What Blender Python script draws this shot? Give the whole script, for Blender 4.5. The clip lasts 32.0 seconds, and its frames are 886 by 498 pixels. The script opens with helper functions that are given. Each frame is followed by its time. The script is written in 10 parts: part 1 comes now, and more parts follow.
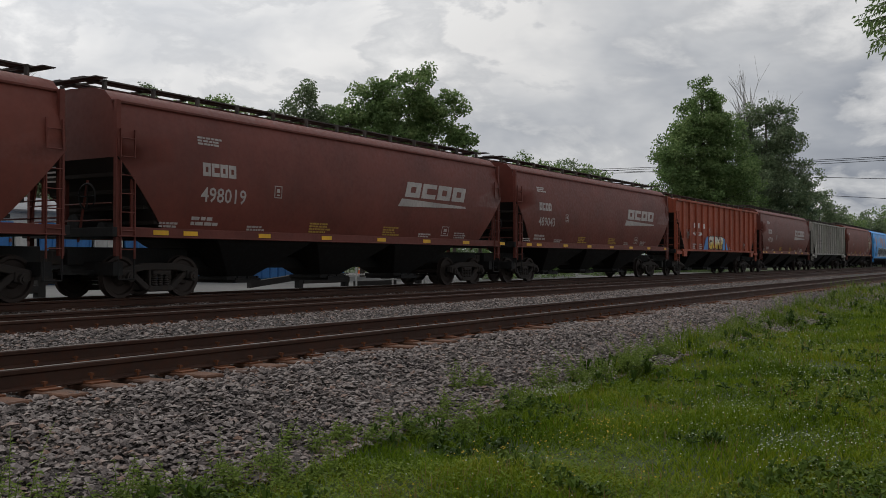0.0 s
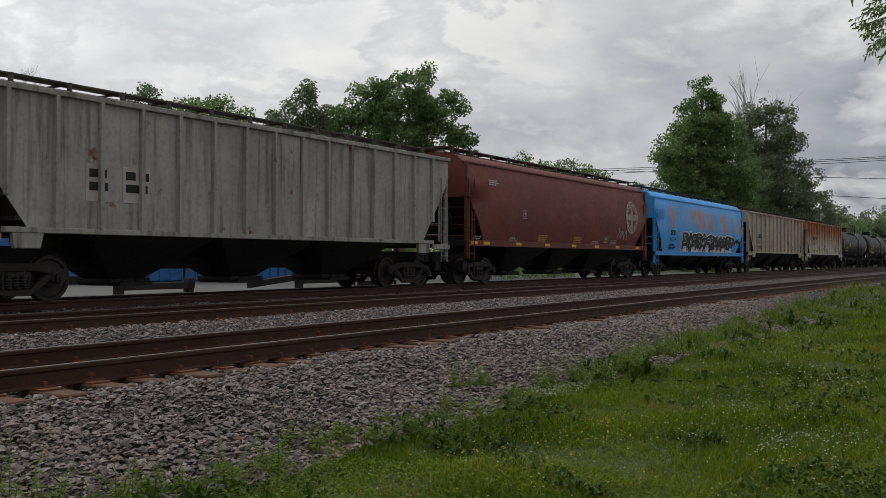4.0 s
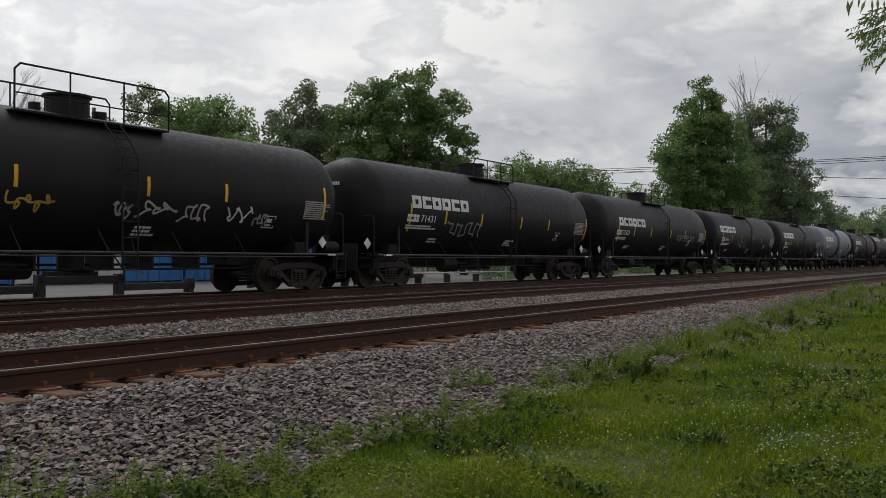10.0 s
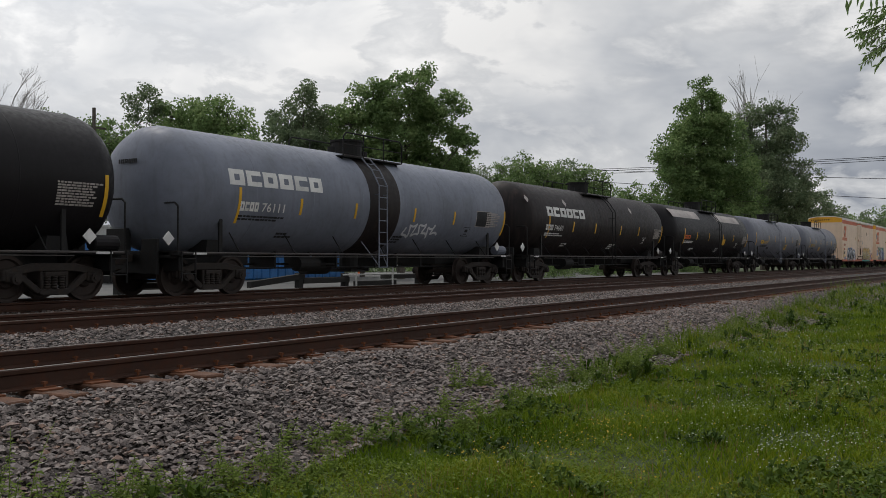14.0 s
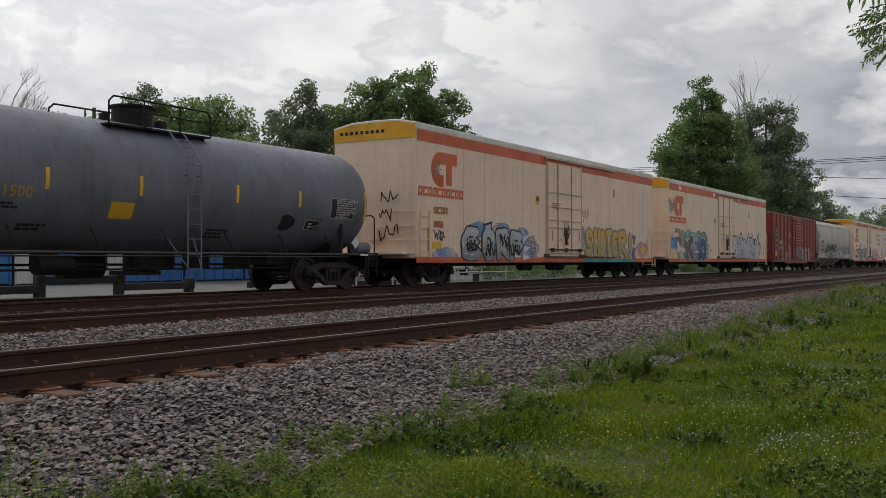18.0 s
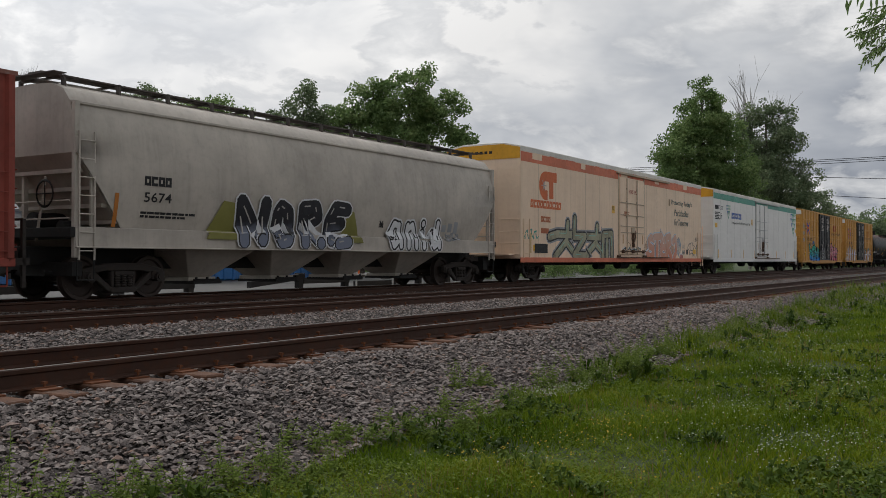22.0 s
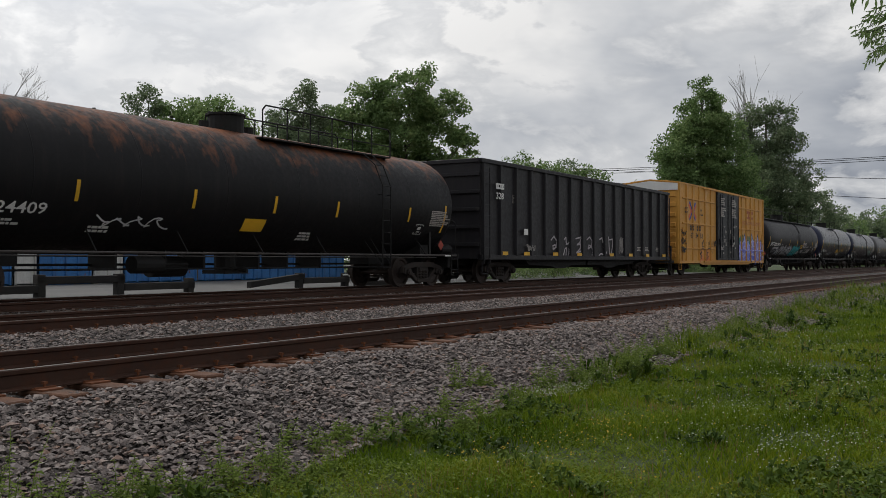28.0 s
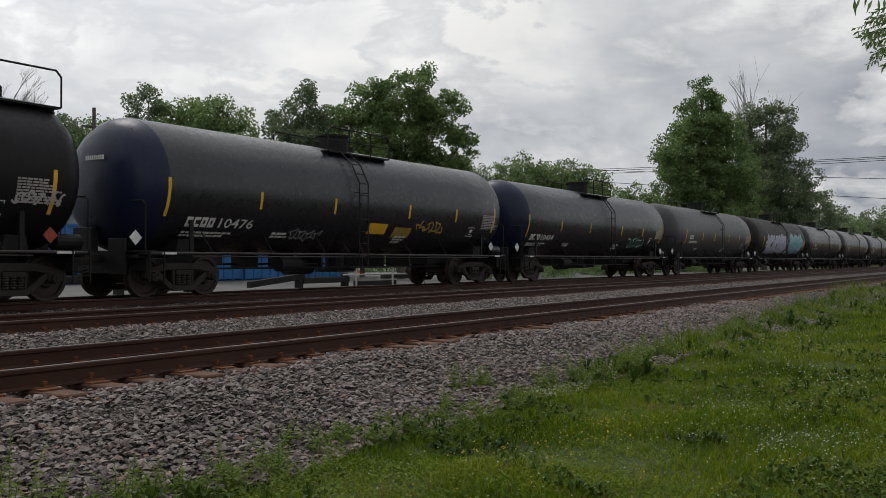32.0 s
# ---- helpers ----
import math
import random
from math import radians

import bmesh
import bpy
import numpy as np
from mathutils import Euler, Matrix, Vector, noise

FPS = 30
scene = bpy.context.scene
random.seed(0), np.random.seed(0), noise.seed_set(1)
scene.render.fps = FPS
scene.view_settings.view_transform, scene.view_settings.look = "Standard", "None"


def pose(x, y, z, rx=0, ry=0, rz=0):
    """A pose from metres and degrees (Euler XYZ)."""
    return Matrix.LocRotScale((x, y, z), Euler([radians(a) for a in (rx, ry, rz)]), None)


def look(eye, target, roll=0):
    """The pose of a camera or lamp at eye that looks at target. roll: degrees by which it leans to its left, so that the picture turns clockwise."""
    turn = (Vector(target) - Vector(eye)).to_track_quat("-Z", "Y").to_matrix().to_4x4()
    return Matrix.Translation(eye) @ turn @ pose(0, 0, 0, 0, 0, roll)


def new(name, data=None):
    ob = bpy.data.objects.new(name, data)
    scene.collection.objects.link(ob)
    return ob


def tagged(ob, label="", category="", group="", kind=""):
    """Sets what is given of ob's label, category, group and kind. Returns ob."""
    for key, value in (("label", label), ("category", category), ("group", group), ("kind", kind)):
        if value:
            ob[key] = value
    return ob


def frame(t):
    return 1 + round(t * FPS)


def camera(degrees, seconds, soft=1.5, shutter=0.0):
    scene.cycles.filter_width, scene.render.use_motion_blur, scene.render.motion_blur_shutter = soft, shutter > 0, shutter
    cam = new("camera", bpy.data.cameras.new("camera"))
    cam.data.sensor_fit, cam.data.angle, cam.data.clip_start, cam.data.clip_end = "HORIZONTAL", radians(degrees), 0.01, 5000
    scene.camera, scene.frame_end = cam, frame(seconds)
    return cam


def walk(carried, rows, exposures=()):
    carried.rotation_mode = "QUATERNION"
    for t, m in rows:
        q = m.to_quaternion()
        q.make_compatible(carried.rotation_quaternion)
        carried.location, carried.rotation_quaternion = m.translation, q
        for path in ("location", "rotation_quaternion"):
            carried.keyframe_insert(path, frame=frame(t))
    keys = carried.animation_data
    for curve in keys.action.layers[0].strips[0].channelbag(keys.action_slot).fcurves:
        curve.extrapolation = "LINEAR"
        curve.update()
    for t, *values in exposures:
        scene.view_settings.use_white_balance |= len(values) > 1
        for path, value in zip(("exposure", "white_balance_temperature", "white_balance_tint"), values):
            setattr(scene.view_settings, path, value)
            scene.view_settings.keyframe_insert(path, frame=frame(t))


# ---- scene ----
# The train runs along x, far side is +y, z = 0 is the top of its rails.
SPEED = 18.9                      # metres a second, towards -x
YAW, PITCH, EYE = radians(31.86), radians(0.70), 0.81
cam = camera(50.0, 32.0, soft=0.42)
AIM = Vector((math.cos(YAW), math.sin(YAW), math.tan(PITCH)))
CAM = look((0, 0, EYE), Vector((0, 0, EYE)) + AIM, 0.0)
walk(cam, [(0, CAM), (32, CAM)], [(0, -0.18), (3.5, -0.16), (6, -0.08), (8, -0.05), (32, -0.05)])
scene.view_settings.exposure = 0.0

# ---- sky and sun ----
SUN_UP, SUN_TURN = 56, 20        # degrees
CLOUD_SHIFT = (21.961, 32.27, 11.016)
world = bpy.data.worlds.new("overcast_sky")
scene.world = world
world.use_nodes = True


def rgb(c):
    return (c[0], c[1], c[2], 1)


def sky():
    nt = world.node_tree
    nt.nodes.clear()
    N = nt.nodes.new
    L = nt.links.new
    out, bg = N("ShaderNodeOutputWorld"), N("ShaderNodeBackground")
    sk = N("ShaderNodeTexSky")
    sk.sky_type, sk.sun_disc = "NISHITA", False
    sk.sun_elevation, sk.sun_rotation = radians(SUN_UP), radians(SUN_TURN)
    sk.dust_density = 1.0
    dim = N("ShaderNodeVectorMath"); dim.operation = "SCALE"; dim.inputs["Scale"].default_value = 0.13
    L(sk.outputs[0], dim.inputs[0])
    tc = N("ShaderNodeTexCoord")
    com = N("ShaderNodeMapping"); com.inputs["Scale"].default_value = (1.0, 1.0, 2.1); com.inputs["Location"].default_value = CLOUD_SHIFT
    L(tc.outputs["Generated"], com.inputs[0])

    def noise_at(scale, detail, rough, shift, warp=None):
        n = N("ShaderNodeTexNoise")
        n.inputs["Scale"].default_value, n.inputs["Detail"].default_value, n.inputs["Roughness"].default_value = scale, detail, rough
        off = N("ShaderNodeVectorMath"); off.operation = "ADD"; off.inputs[1].default_value = shift
        L(com.outputs[0], off.inputs[0])
        src = off.outputs[0]
        if warp:
            k = N("ShaderNodeVectorMath"); k.operation = "MULTIPLY_ADD"
            k.inputs[1].default_value = (0.16, 0.16, 0.16)
            L(warp.outputs["Color"], k.inputs[0]); L(src, k.inputs[2])
            src = k.outputs[0]
        L(src, n.inputs["Vector"])
        return n

    def ramp_of(src, stops):
        ramp = N("ShaderNodeValToRGB")
        e = ramp.color_ramp.elements
        e[0].position, e[0].color = stops[0][0], rgb(stops[0][1])
        e[1].position, e[1].color = stops[-1][0], rgb(stops[-1][1])
        for at, c in stops[1:-1]:
            e.new(at).color = rgb(c)
        L(src, ramp.inputs[0])
        return ramp.outputs[0]

    def blend_of(fac, a, b, how="MIX"):
        m = N("ShaderNodeMix"); m.data_type = "RGBA"; m.blend_type = how
        if isinstance(fac, float):
            m.inputs[0].default_value = fac
        else:
            L(fac, m.inputs[0])
        L(a, m.inputs[6]); L(b, m.inputs[7])
        return m.outputs[2]
    # broad dull and bright decks, then billows with firmer edges in front of them
    curl = noise_at(3.0, 3, 0.5, (9.1, 3.3, 0.7))
    deck = noise_at(2.3, 6, 0.52, (0, 0, 0), curl)
    billow = noise_at(5.6, 9, 0.56, (4.7, 1.9, 2.2), curl)
    far = ramp_of(deck.outputs["Fac"], ((0.38, (0.27, 0.295, 0.345)), (0.46, (0.39, 0.415, 0.46)), (0.54, (0.57, 0.585, 0.61)), (0.64, (0.80, 0.795, 0.79))))
    near = ramp_of(billow.outputs["Fac"], ((0.42, (0.38, 0.40, 0.44)), (0.53, (0.58, 0.592, 0.612)), (0.62, (0.86, 0.855, 0.85))))
    edge = ramp_of(billow.outputs["Fac"], ((0.485, (0.0, 0.0, 0.0)), (0.52, (0.7, 0.7, 0.7)), (0.64, (0.85, 0.85, 0.85))))
    cloudy = blend_of(edge, far, near)
    hole = noise_at(1.7, 5, 0.5, (4.1, 2.3, 0), curl)
    cov = N("ShaderNodeMapRange"); cov.inputs["From Min"].default_value = 0.60; cov.inputs["From Max"].default_value = 0.68
    cov.inputs["To Min"].default_value = 1.0; cov.inputs["To Max"].default_value = 0.72
    L(hole.outputs["Fac"], cov.inputs["Value"])
    mix = N("ShaderNodeMix"); mix.data_type = "RGBA"
    L(cov.outputs[0], mix.inputs[0]); L(dim.outputs[0], mix.inputs[6]); L(cloudy, mix.inputs[7])
    # the cloud is brighter round the hidden sun and duller away from it
    az, el = radians(SUN_TURN), radians(SUN_UP)
    dot = N("ShaderNodeVectorMath"); dot.operation = "DOT_PRODUCT"
    dot.inputs[1].default_value = (math.sin(az) * math.cos(el), math.cos(az) * math.cos(el), math.sin(el))
    L(tc.outputs["Generated"], dot.inputs[0])
    unit = N("ShaderNodeMapRange"); unit.inputs["From Min"].default_value = -1.0
    L(dot.outputs["Value"], unit.inputs["Value"])
    glow = N("ShaderNodeValToRGB")
    e = glow.color_ramp.elements
    e[0].position, e[0].color = 0.2, (0.95, 0.95, 0.95, 1)
    e[1].position, e[1].color = 0.92, (1.60, 1.60, 1.60, 1)
    for at, v in ((0.56, 0.97), (0.70, 1.0), (0.80, 1.06)):
        e.new(at).color = (v, v, v, 1)
    L(unit.outputs[0], glow.inputs[0])
    L(glow.outputs[0], bg.inputs[1])
    L(mix.outputs[2], bg.inputs[0])
    L(bg.outputs[0], out.inputs[0])


sky()
sun = new("sun", bpy.data.lights.new("sun", "SUN"))
sun.data.energy, sun.data.angle, sun.data.color = 1.05, radians(20), (1.0, 0.96, 0.9)
sun.matrix_world = look((0, 0, 60), (math.sin(radians(SUN_TURN)) * -60 / math.tan(radians(SUN_UP)), math.cos(radians(SUN_TURN)) * -60 / math.tan(radians(SUN_UP)), 0))


# ---- materials ----
MATS = {}


def nodes(name):
    mat = bpy.data.materials.new(name)
    mat.use_nodes = True
    nt = mat.node_tree
    return mat, nt, nt.nodes["Principled BSDF"]


def painted(name, col, dirt=(0.05, 0.042, 0.035), amount=0.35, rough=0.55, rust=0.0, metal=0.0, streak=0.0,
            rust_from=None, patches=0.0, grain=9.0, bump=0.08, fade=0.2, spec=0.28, stain=0.0, buckle=0.0):
    """Paint with broad fading, fine grain, run-down streaks, rust spots; rust_from: (low z, high z) of rust that runs down from the top edge."""
    if name in MATS:
        return MATS[name]
    mat, nt, b = nodes(name)
    N, L = nt.nodes.new, nt.links.new
    tc = N("ShaderNodeTexCoord")
    info = N("ShaderNodeObjectInfo")
    shift = N("ShaderNodeVectorMath"); shift.operation = "ADD"
    mul = N("ShaderNodeMath"); mul.operation = "MULTIPLY"; mul.inputs[1].default_value = 37.0
    L(info.outputs["Random"], mul.inputs[0]); L(tc.outputs["Object"], shift.inputs[0]); L(mul.outputs[0], shift.inputs[1])

    def nz(scale, detail, stretch=None, src=shift):
        n = N("ShaderNodeTexNoise"); n.inputs["Scale"].default_value = scale; n.inputs["Detail"].default_value = detail
        n.inputs["Roughness"].default_value = 0.6
        if stretch:
            mp = N("ShaderNodeMapping"); mp.inputs["Scale"].default_value = stretch
            L(src.outputs[0], mp.inputs[0]); L(mp.outputs[0], n.inputs["Vector"])
        else:
            L(src.outputs[0], n.inputs["Vector"])
        return n

    def rng(src, a, c, lo, hi):
        r = N("ShaderNodeMapRange")
        for k, v in (("From Min", a), ("From Max", c), ("To Min", lo), ("To Max", hi)):
            r.inputs[k].default_value = v
        L(src, r.inputs["Value"])
        return r.outputs[0]

    def mix(fac, a, c):
        m = N("ShaderNodeMix"); m.data_type = "RGBA"
        if isinstance(fac, float):
            m.inputs[0].default_value = fac
        else:
            L(fac, m.inputs[0])
        for k, v in ((6, a), (7, c)):
            if isinstance(v, tuple):
                m.inputs[k].default_value = rgb(v)
            else:
                L(v, m.inputs[k])
        return m.outputs[2]

    big, fine = nz(0.7, 4), nz(grain, 6)
    light = tuple(min(1, c * (1 + fade)) for c in col)
    dark = tuple(c * (1 - fade) for c in col)
    c = mix(rng(big.outputs["Fac"], 0.3, 0.7, 0, 1), dark, light)
    c = mix(rng(fine.outputs["Fac"], 0.5, 0.78, 0, amount), c, dirt)
    if streak:
        s = nz(1.0, 4, (5.0, 5.0, 0.35))
        c = mix(rng(s.outputs["Fac"], 0.5, 0.72, 0, streak), c, dirt)
    if rust:
        r = nz(2.2, 8)
        c = mix(rng(r.outputs["Fac"], 0.66 - 0.12 * rust, 0.72, 0, 1), c, (0.16, 0.055, 0.02))
    if patches:
        r = nz(1.0, 9, (1.3, 1.3, 0.4))
        r.inputs["Roughness"].default_value = 0.64
        sp = N("ShaderNodeSeparateXYZ"); L(tc.outputs["Object"], sp.inputs[0])
        lo, hi = rng(sp.outputs[2], 1.9, 2.6, -0.20, 0.0), rng(sp.outputs[2], 3.45, 3.95, 0, -0.20)
        lean = N("ShaderNodeMath"); lean.operation = "MULTIPLY_ADD"; lean.inputs[1].default_value = 0.12
        L(sp.outputs[2], lean.inputs[0]); L(sp.outputs[0], lean.inputs[2])
        turn = N("ShaderNodeMath"); turn.operation = "MULTIPLY_ADD"; turn.inputs[1].default_value = 3.7; turn.inputs[2].default_value = 2.6; L(lean.outputs[0], turn.inputs[0])
        wave = N("ShaderNodeMath"); wave.operation = "SINE"; L(turn.outputs[0], wave.inputs[0])
        f1 = N("ShaderNodeMath"); f1.operation = "ADD"; L(lo, f1.inputs[0]); L(hi, f1.inputs[1])
        f2 = N("ShaderNodeMath"); f2.operation = "ADD"; L(f1.outputs[0], f2.inputs[0]); L(r.outputs["Fac"], f2.inputs[1])
        f3 = N("ShaderNodeMath"); f3.operation = "MULTIPLY_ADD"; f3.inputs[1].default_value = 0.055; L(wave.outputs[0], f3.inputs[0]); L(f2.outputs[0], f3.inputs[2])
        c = mix(rng(f3.outputs[0], 0.475, 0.60, 0, 0.88), c, (0.42, 0.19, 0.09))
    if stain:
        st = nz(1.0, 7, (0.75, 0.75, 0.55))
        st.inputs["Roughness"].default_value = 0.66
        c = mix(rng(st.outputs["Fac"], 0.52, 0.70, 0, stain), c, (0.34, 0.14, 0.05))
        drip = nz(1.0, 5, (4.0, 4.0, 0.3))
        c = mix(rng(drip.outputs["Fac"], 0.60, 0.72, 0, stain), c, (0.24, 0.085, 0.03))
    if rust_from:
        sp = N("ShaderNodeSeparateXYZ"); L(tc.outputs["Object"], sp.inputs[0])
        s = nz(1.0, 6, (2.6, 2.6, 0.22))
        w = nz(0.35, 2, (1, 1, 0.0))
        ad = N("ShaderNodeMath"); ad.operation = "MULTIPLY_ADD"; ad.inputs[1].default_value = 3.4
        L(s.outputs["Fac"], ad.inputs[0]); L(sp.outputs[2], ad.inputs[2])
        ad2 = N("ShaderNodeMath"); ad2.operation = "MULTIPLY_ADD"; ad2.inputs[1].default_value = 1.6
        L(w.outputs["Fac"], ad2.inputs[0]); L(ad.outputs[0], ad2.inputs[2])
        c = mix(rng(ad2.outputs[0], rust_from[0] + 2.5, rust_from[1] + 2.5, 0, 0.95), c, (0.30, 0.10, 0.035))
    L(c, b.inputs["Base Color"])
    b.inputs["Metallic"].default_value = metal
    b.inputs["Specular IOR Level"].default_value = spec
    L(rng(fine.outputs["Fac"], 0.3, 0.7, rough - 0.1, min(1, rough + 0.15)), b.inputs["Roughness"])
    bp = N("ShaderNodeBump"); bp.inputs["Strength"].default_value = bump; bp.inputs["Distance"].default_value = 0.02
    L(fine.outputs["Fac"], bp.inputs["Height"])
    if buckle:
        wave = nz(1.0, 1, (0.9, 0.9, 2.6))
        b2 = N("ShaderNodeBump"); b2.inputs["Strength"].default_value = buckle; b2.inputs["Distance"].default_value = 0.10
        L(wave.outputs["Fac"], b2.inputs["Height"]); L(b2.outputs[0], bp.inputs["Normal"])
    L(bp.outputs[0], b.inputs["Normal"])
    MATS[name] = mat
    return mat


def speckled(name, cols, scale, rough=0.9, bump=0.3, per_island=False, per_object=False, trans=0.0, patch=0.5):
    """A natural surface: a ramp of colours over noise at two scales."""
    if name in MATS:
        return MATS[name]
    mat, nt, b = nodes(name)
    N, L = nt.nodes.new, nt.links.new
    tc = N("ShaderNodeTexCoord")
    n = N("ShaderNodeTexNoise"); n.inputs["Scale"].default_value = scale; n.inputs["Detail"].default_value = 8
    n.inputs["Roughness"].default_value = 0.65
    L(tc.outputs["Object"], n.inputs["Vector"])
    n2 = N("ShaderNodeTexNoise"); n2.inputs["Scale"].default_value = scale * 0.06; n2.inputs["Detail"].default_value = 3
    L(tc.outputs["Object"], n2.inputs["Vector"])
    ramp = N("ShaderNodeValToRGB")
    e = ramp.color_ramp.elements
    e[0].position, e[1].position = 0.0, 1.0
    e[0].color, e[1].color = rgb(cols[0]), rgb(cols[-1])
    for i, c in enumerate(cols[1:-1], 1):
        e.new(i / (len(cols) - 1)).color = rgb(c)
    mx = N("ShaderNodeMath"); mx.operation = "MULTIPLY_ADD"; mx.inputs[1].default_value = 0.55
    if per_island or per_object:
        g = N("ShaderNodeNewGeometry") if per_island else N("ShaderNodeObjectInfo")
        src = g.outputs["Random Per Island"] if per_island else g.outputs["Random"]
        L(src, mx.inputs[0])
        mx.inputs[1].default_value = 1.0 - patch
        k = N("ShaderNodeMapRange"); k.inputs["From Min"].default_value = 0.36; k.inputs["From Max"].default_value = 0.64
        k.inputs["To Max"].default_value = patch
        L(n2.outputs["Fac"], k.inputs["Value"]); L(k.outputs[0], mx.inputs[2])
        fac = mx.outputs[0]
    else:
        sp = N("ShaderNodeMapRange"); sp.inputs["From Min"].default_value = 0.3; sp.inputs["From Max"].default_value = 0.7
        L(n.outputs["Fac"], sp.inputs["Value"])
        L(sp.outputs[0], mx.inputs[0])
        k = N("ShaderNodeMapRange"); k.inputs["From Min"].default_value = 0.35; k.inputs["From Max"].default_value = 0.65
        k.inputs["To Max"].default_value = 0.45
        L(n2.outputs["Fac"], k.inputs["Value"]); L(k.outputs[0], mx.inputs[2])
        fac = mx.outputs[0]
    L(fac, ramp.inputs[0])
    L(ramp.outputs[0], b.inputs["Base Color"])
    b.inputs["Roughness"].default_value = rough
    if trans:
        b.inputs["Specular IOR Level"].default_value = 0.12
        tr = N("ShaderNodeBsdfTranslucent"); L(ramp.outputs[0], tr.inputs[0])
        ms = N("ShaderNodeMixShader"); ms.inputs[0].default_value = trans
        L(b.outputs[0], ms.inputs[1]); L(tr.outputs[0], ms.inputs[2])
        L(ms.outputs[0], nt.nodes["Material Output"].inputs[0])
    else:
        bp = N("ShaderNodeBump"); bp.inputs["Strength"].default_value = bump; bp.inputs["Distance"].default_value = 0.03
        L(n.outputs["Fac"], bp.inputs["Height"]); L(bp.outputs[0], b.inputs["Normal"])
    MATS[name] = mat
    return mat


# ---- mesh tools ----
class Geo:
    """Collects faces for one mesh."""

    def __init__(self):
        self.v, self.f = [], []

    def add(self, vs, fs):
        o = len(self.v)
        self.v += [tuple(p) for p in vs]
        self.f += [tuple(i + o for i in q) for q in fs]
        return self

    def box(self, x0, x1, y0, y1, z0, z1):
        x0, x1, y0, y1, z0, z1 = min(x0, x1), max(x0, x1), min(y0, y1), max(y0, y1), min(z0, z1), max(z0, z1)
        return self.add([(x0, y0, z0), (x1, y0, z0), (x1, y1, z0), (x0, y1, z0), (x0, y0, z1), (x1, y0, z1), (x1, y1, z1), (x0, y1, z1)],
                        [(3, 2, 1, 0), (4, 5, 6, 7), (0, 1, 5, 4), (1, 2, 6, 5), (2, 3, 7, 6), (3, 0, 4, 7)])

    def tube(self, p0, p1, r, n=8, r1=None, caps=True):
        p0, p1 = Vector(p0), Vector(p1)
        d = (p1 - p0).normalized()
        a = d.orthogonal().normalized()
        b = d.cross(a)
        r1 = r if r1 is None else r1
        vs, fs = [], []
        for p, q in ((p0, r), (p1, r1)):
            vs += [p + (a * math.cos(2 * math.pi * i / n) + b * math.sin(2 * math.pi * i / n)) * q for i in range(n)]
        fs = [(i, (i + 1) % n, n + (i + 1) % n, n + i) for i in range(n)]
        if caps:
            fs += [tuple(range(n - 1, -1, -1)), tuple(range(n, 2 * n))]
        return self.add(vs, fs)

    def bar(self, pts, r, n=6):
        for p, q in zip(pts, pts[1:]):
            self.tube(p, q, r, n)
        return self

    def prism(self, prof, axis, c0, c1):
        """A polygon pushed along an axis; prof in the other two axes, in order."""
        n = len(prof)

        def at(p, c):
            return {"x": (c, p[0], p[1]), "y": (p[0], c, p[1]), "z": (p[0], p[1], c)}[axis]
        vs = [at(p, c0) for p in prof] + [at(p, c1) for p in prof]
        return self.add(vs, [(i, (i + 1) % n, n + (i + 1) % n, n + i) for i in range(n)] + [tuple(range(n - 1, -1, -1)), tuple(range(n, 2 * n))])

    def spin(self, prof, n, axis="x", centre=(0, 0, 0)):
        """Turns a profile of (along, radius) round an axis."""
        vs, fs, m = [], [], len(prof)
        for i in range(n):
            a = 2 * math.pi * i / n
            for u, r in prof:
                c, s = r * math.cos(a), r * math.sin(a)
                p = {"x": (u, c, s), "y": (c, u, s), "z": (c, s, u)}[axis]
                vs.append((p[0] + centre[0], p[1] + centre[1], p[2] + centre[2]))
        for i in range(n):
            for j in range(m - 1):
                fs.append((i * m + j, i * m + j + 1, ((i + 1) % n) * m + j + 1, ((i + 1) % n) * m + j))
        return self.add(vs, fs)

    def loft(self, rings, closed=True, caps=True):
        n, o = len(rings[0]), 0
        vs = [p for r in rings for p in r]
        fs = []
        for k in range(len(rings) - 1):
            for i in range(n if closed else n - 1):
                j = (i + 1) % n
                fs.append((k * n + i, k * n + j, (k + 1) * n + j, (k + 1) * n + i))
        if caps:
            fs += [tuple(range(n - 1, -1, -1)), tuple(range((len(rings) - 1) * n, len(rings) * n))]
        return self.add(vs, fs)


def mesh_of(name, geo, mat, bevel=0.0, smooth=False, weld=False):
    me = bpy.data.meshes.new(name)
    me.from_pydata(geo.v, [], geo.f)
    bm = bmesh.new()
    bm.from_mesh(me)
    if weld:
        bmesh.ops.remove_doubles(bm, verts=bm.verts, dist=0.0005)
    bmesh.ops.recalc_face_normals(bm, faces=bm.faces)
    if bevel:
        es = [e for e in bm.edges if len(e.link_faces) == 2 and e.calc_face_angle(0) > 0.6]
        bmesh.ops.bevel(bm, geom=es, offset=bevel, segments=1, affect="EDGES", clamp_overlap=True)
    if smooth:
        for f in bm.faces:
            f.smooth = True
        for e in bm.edges:
            if len(e.link_faces) == 2 and e.calc_face_angle(0) > 0.6:
                e.smooth = False
    bm.to_mesh(me)
    bm.free()
    me.materials.append(mat)
    return me


STORE = {}


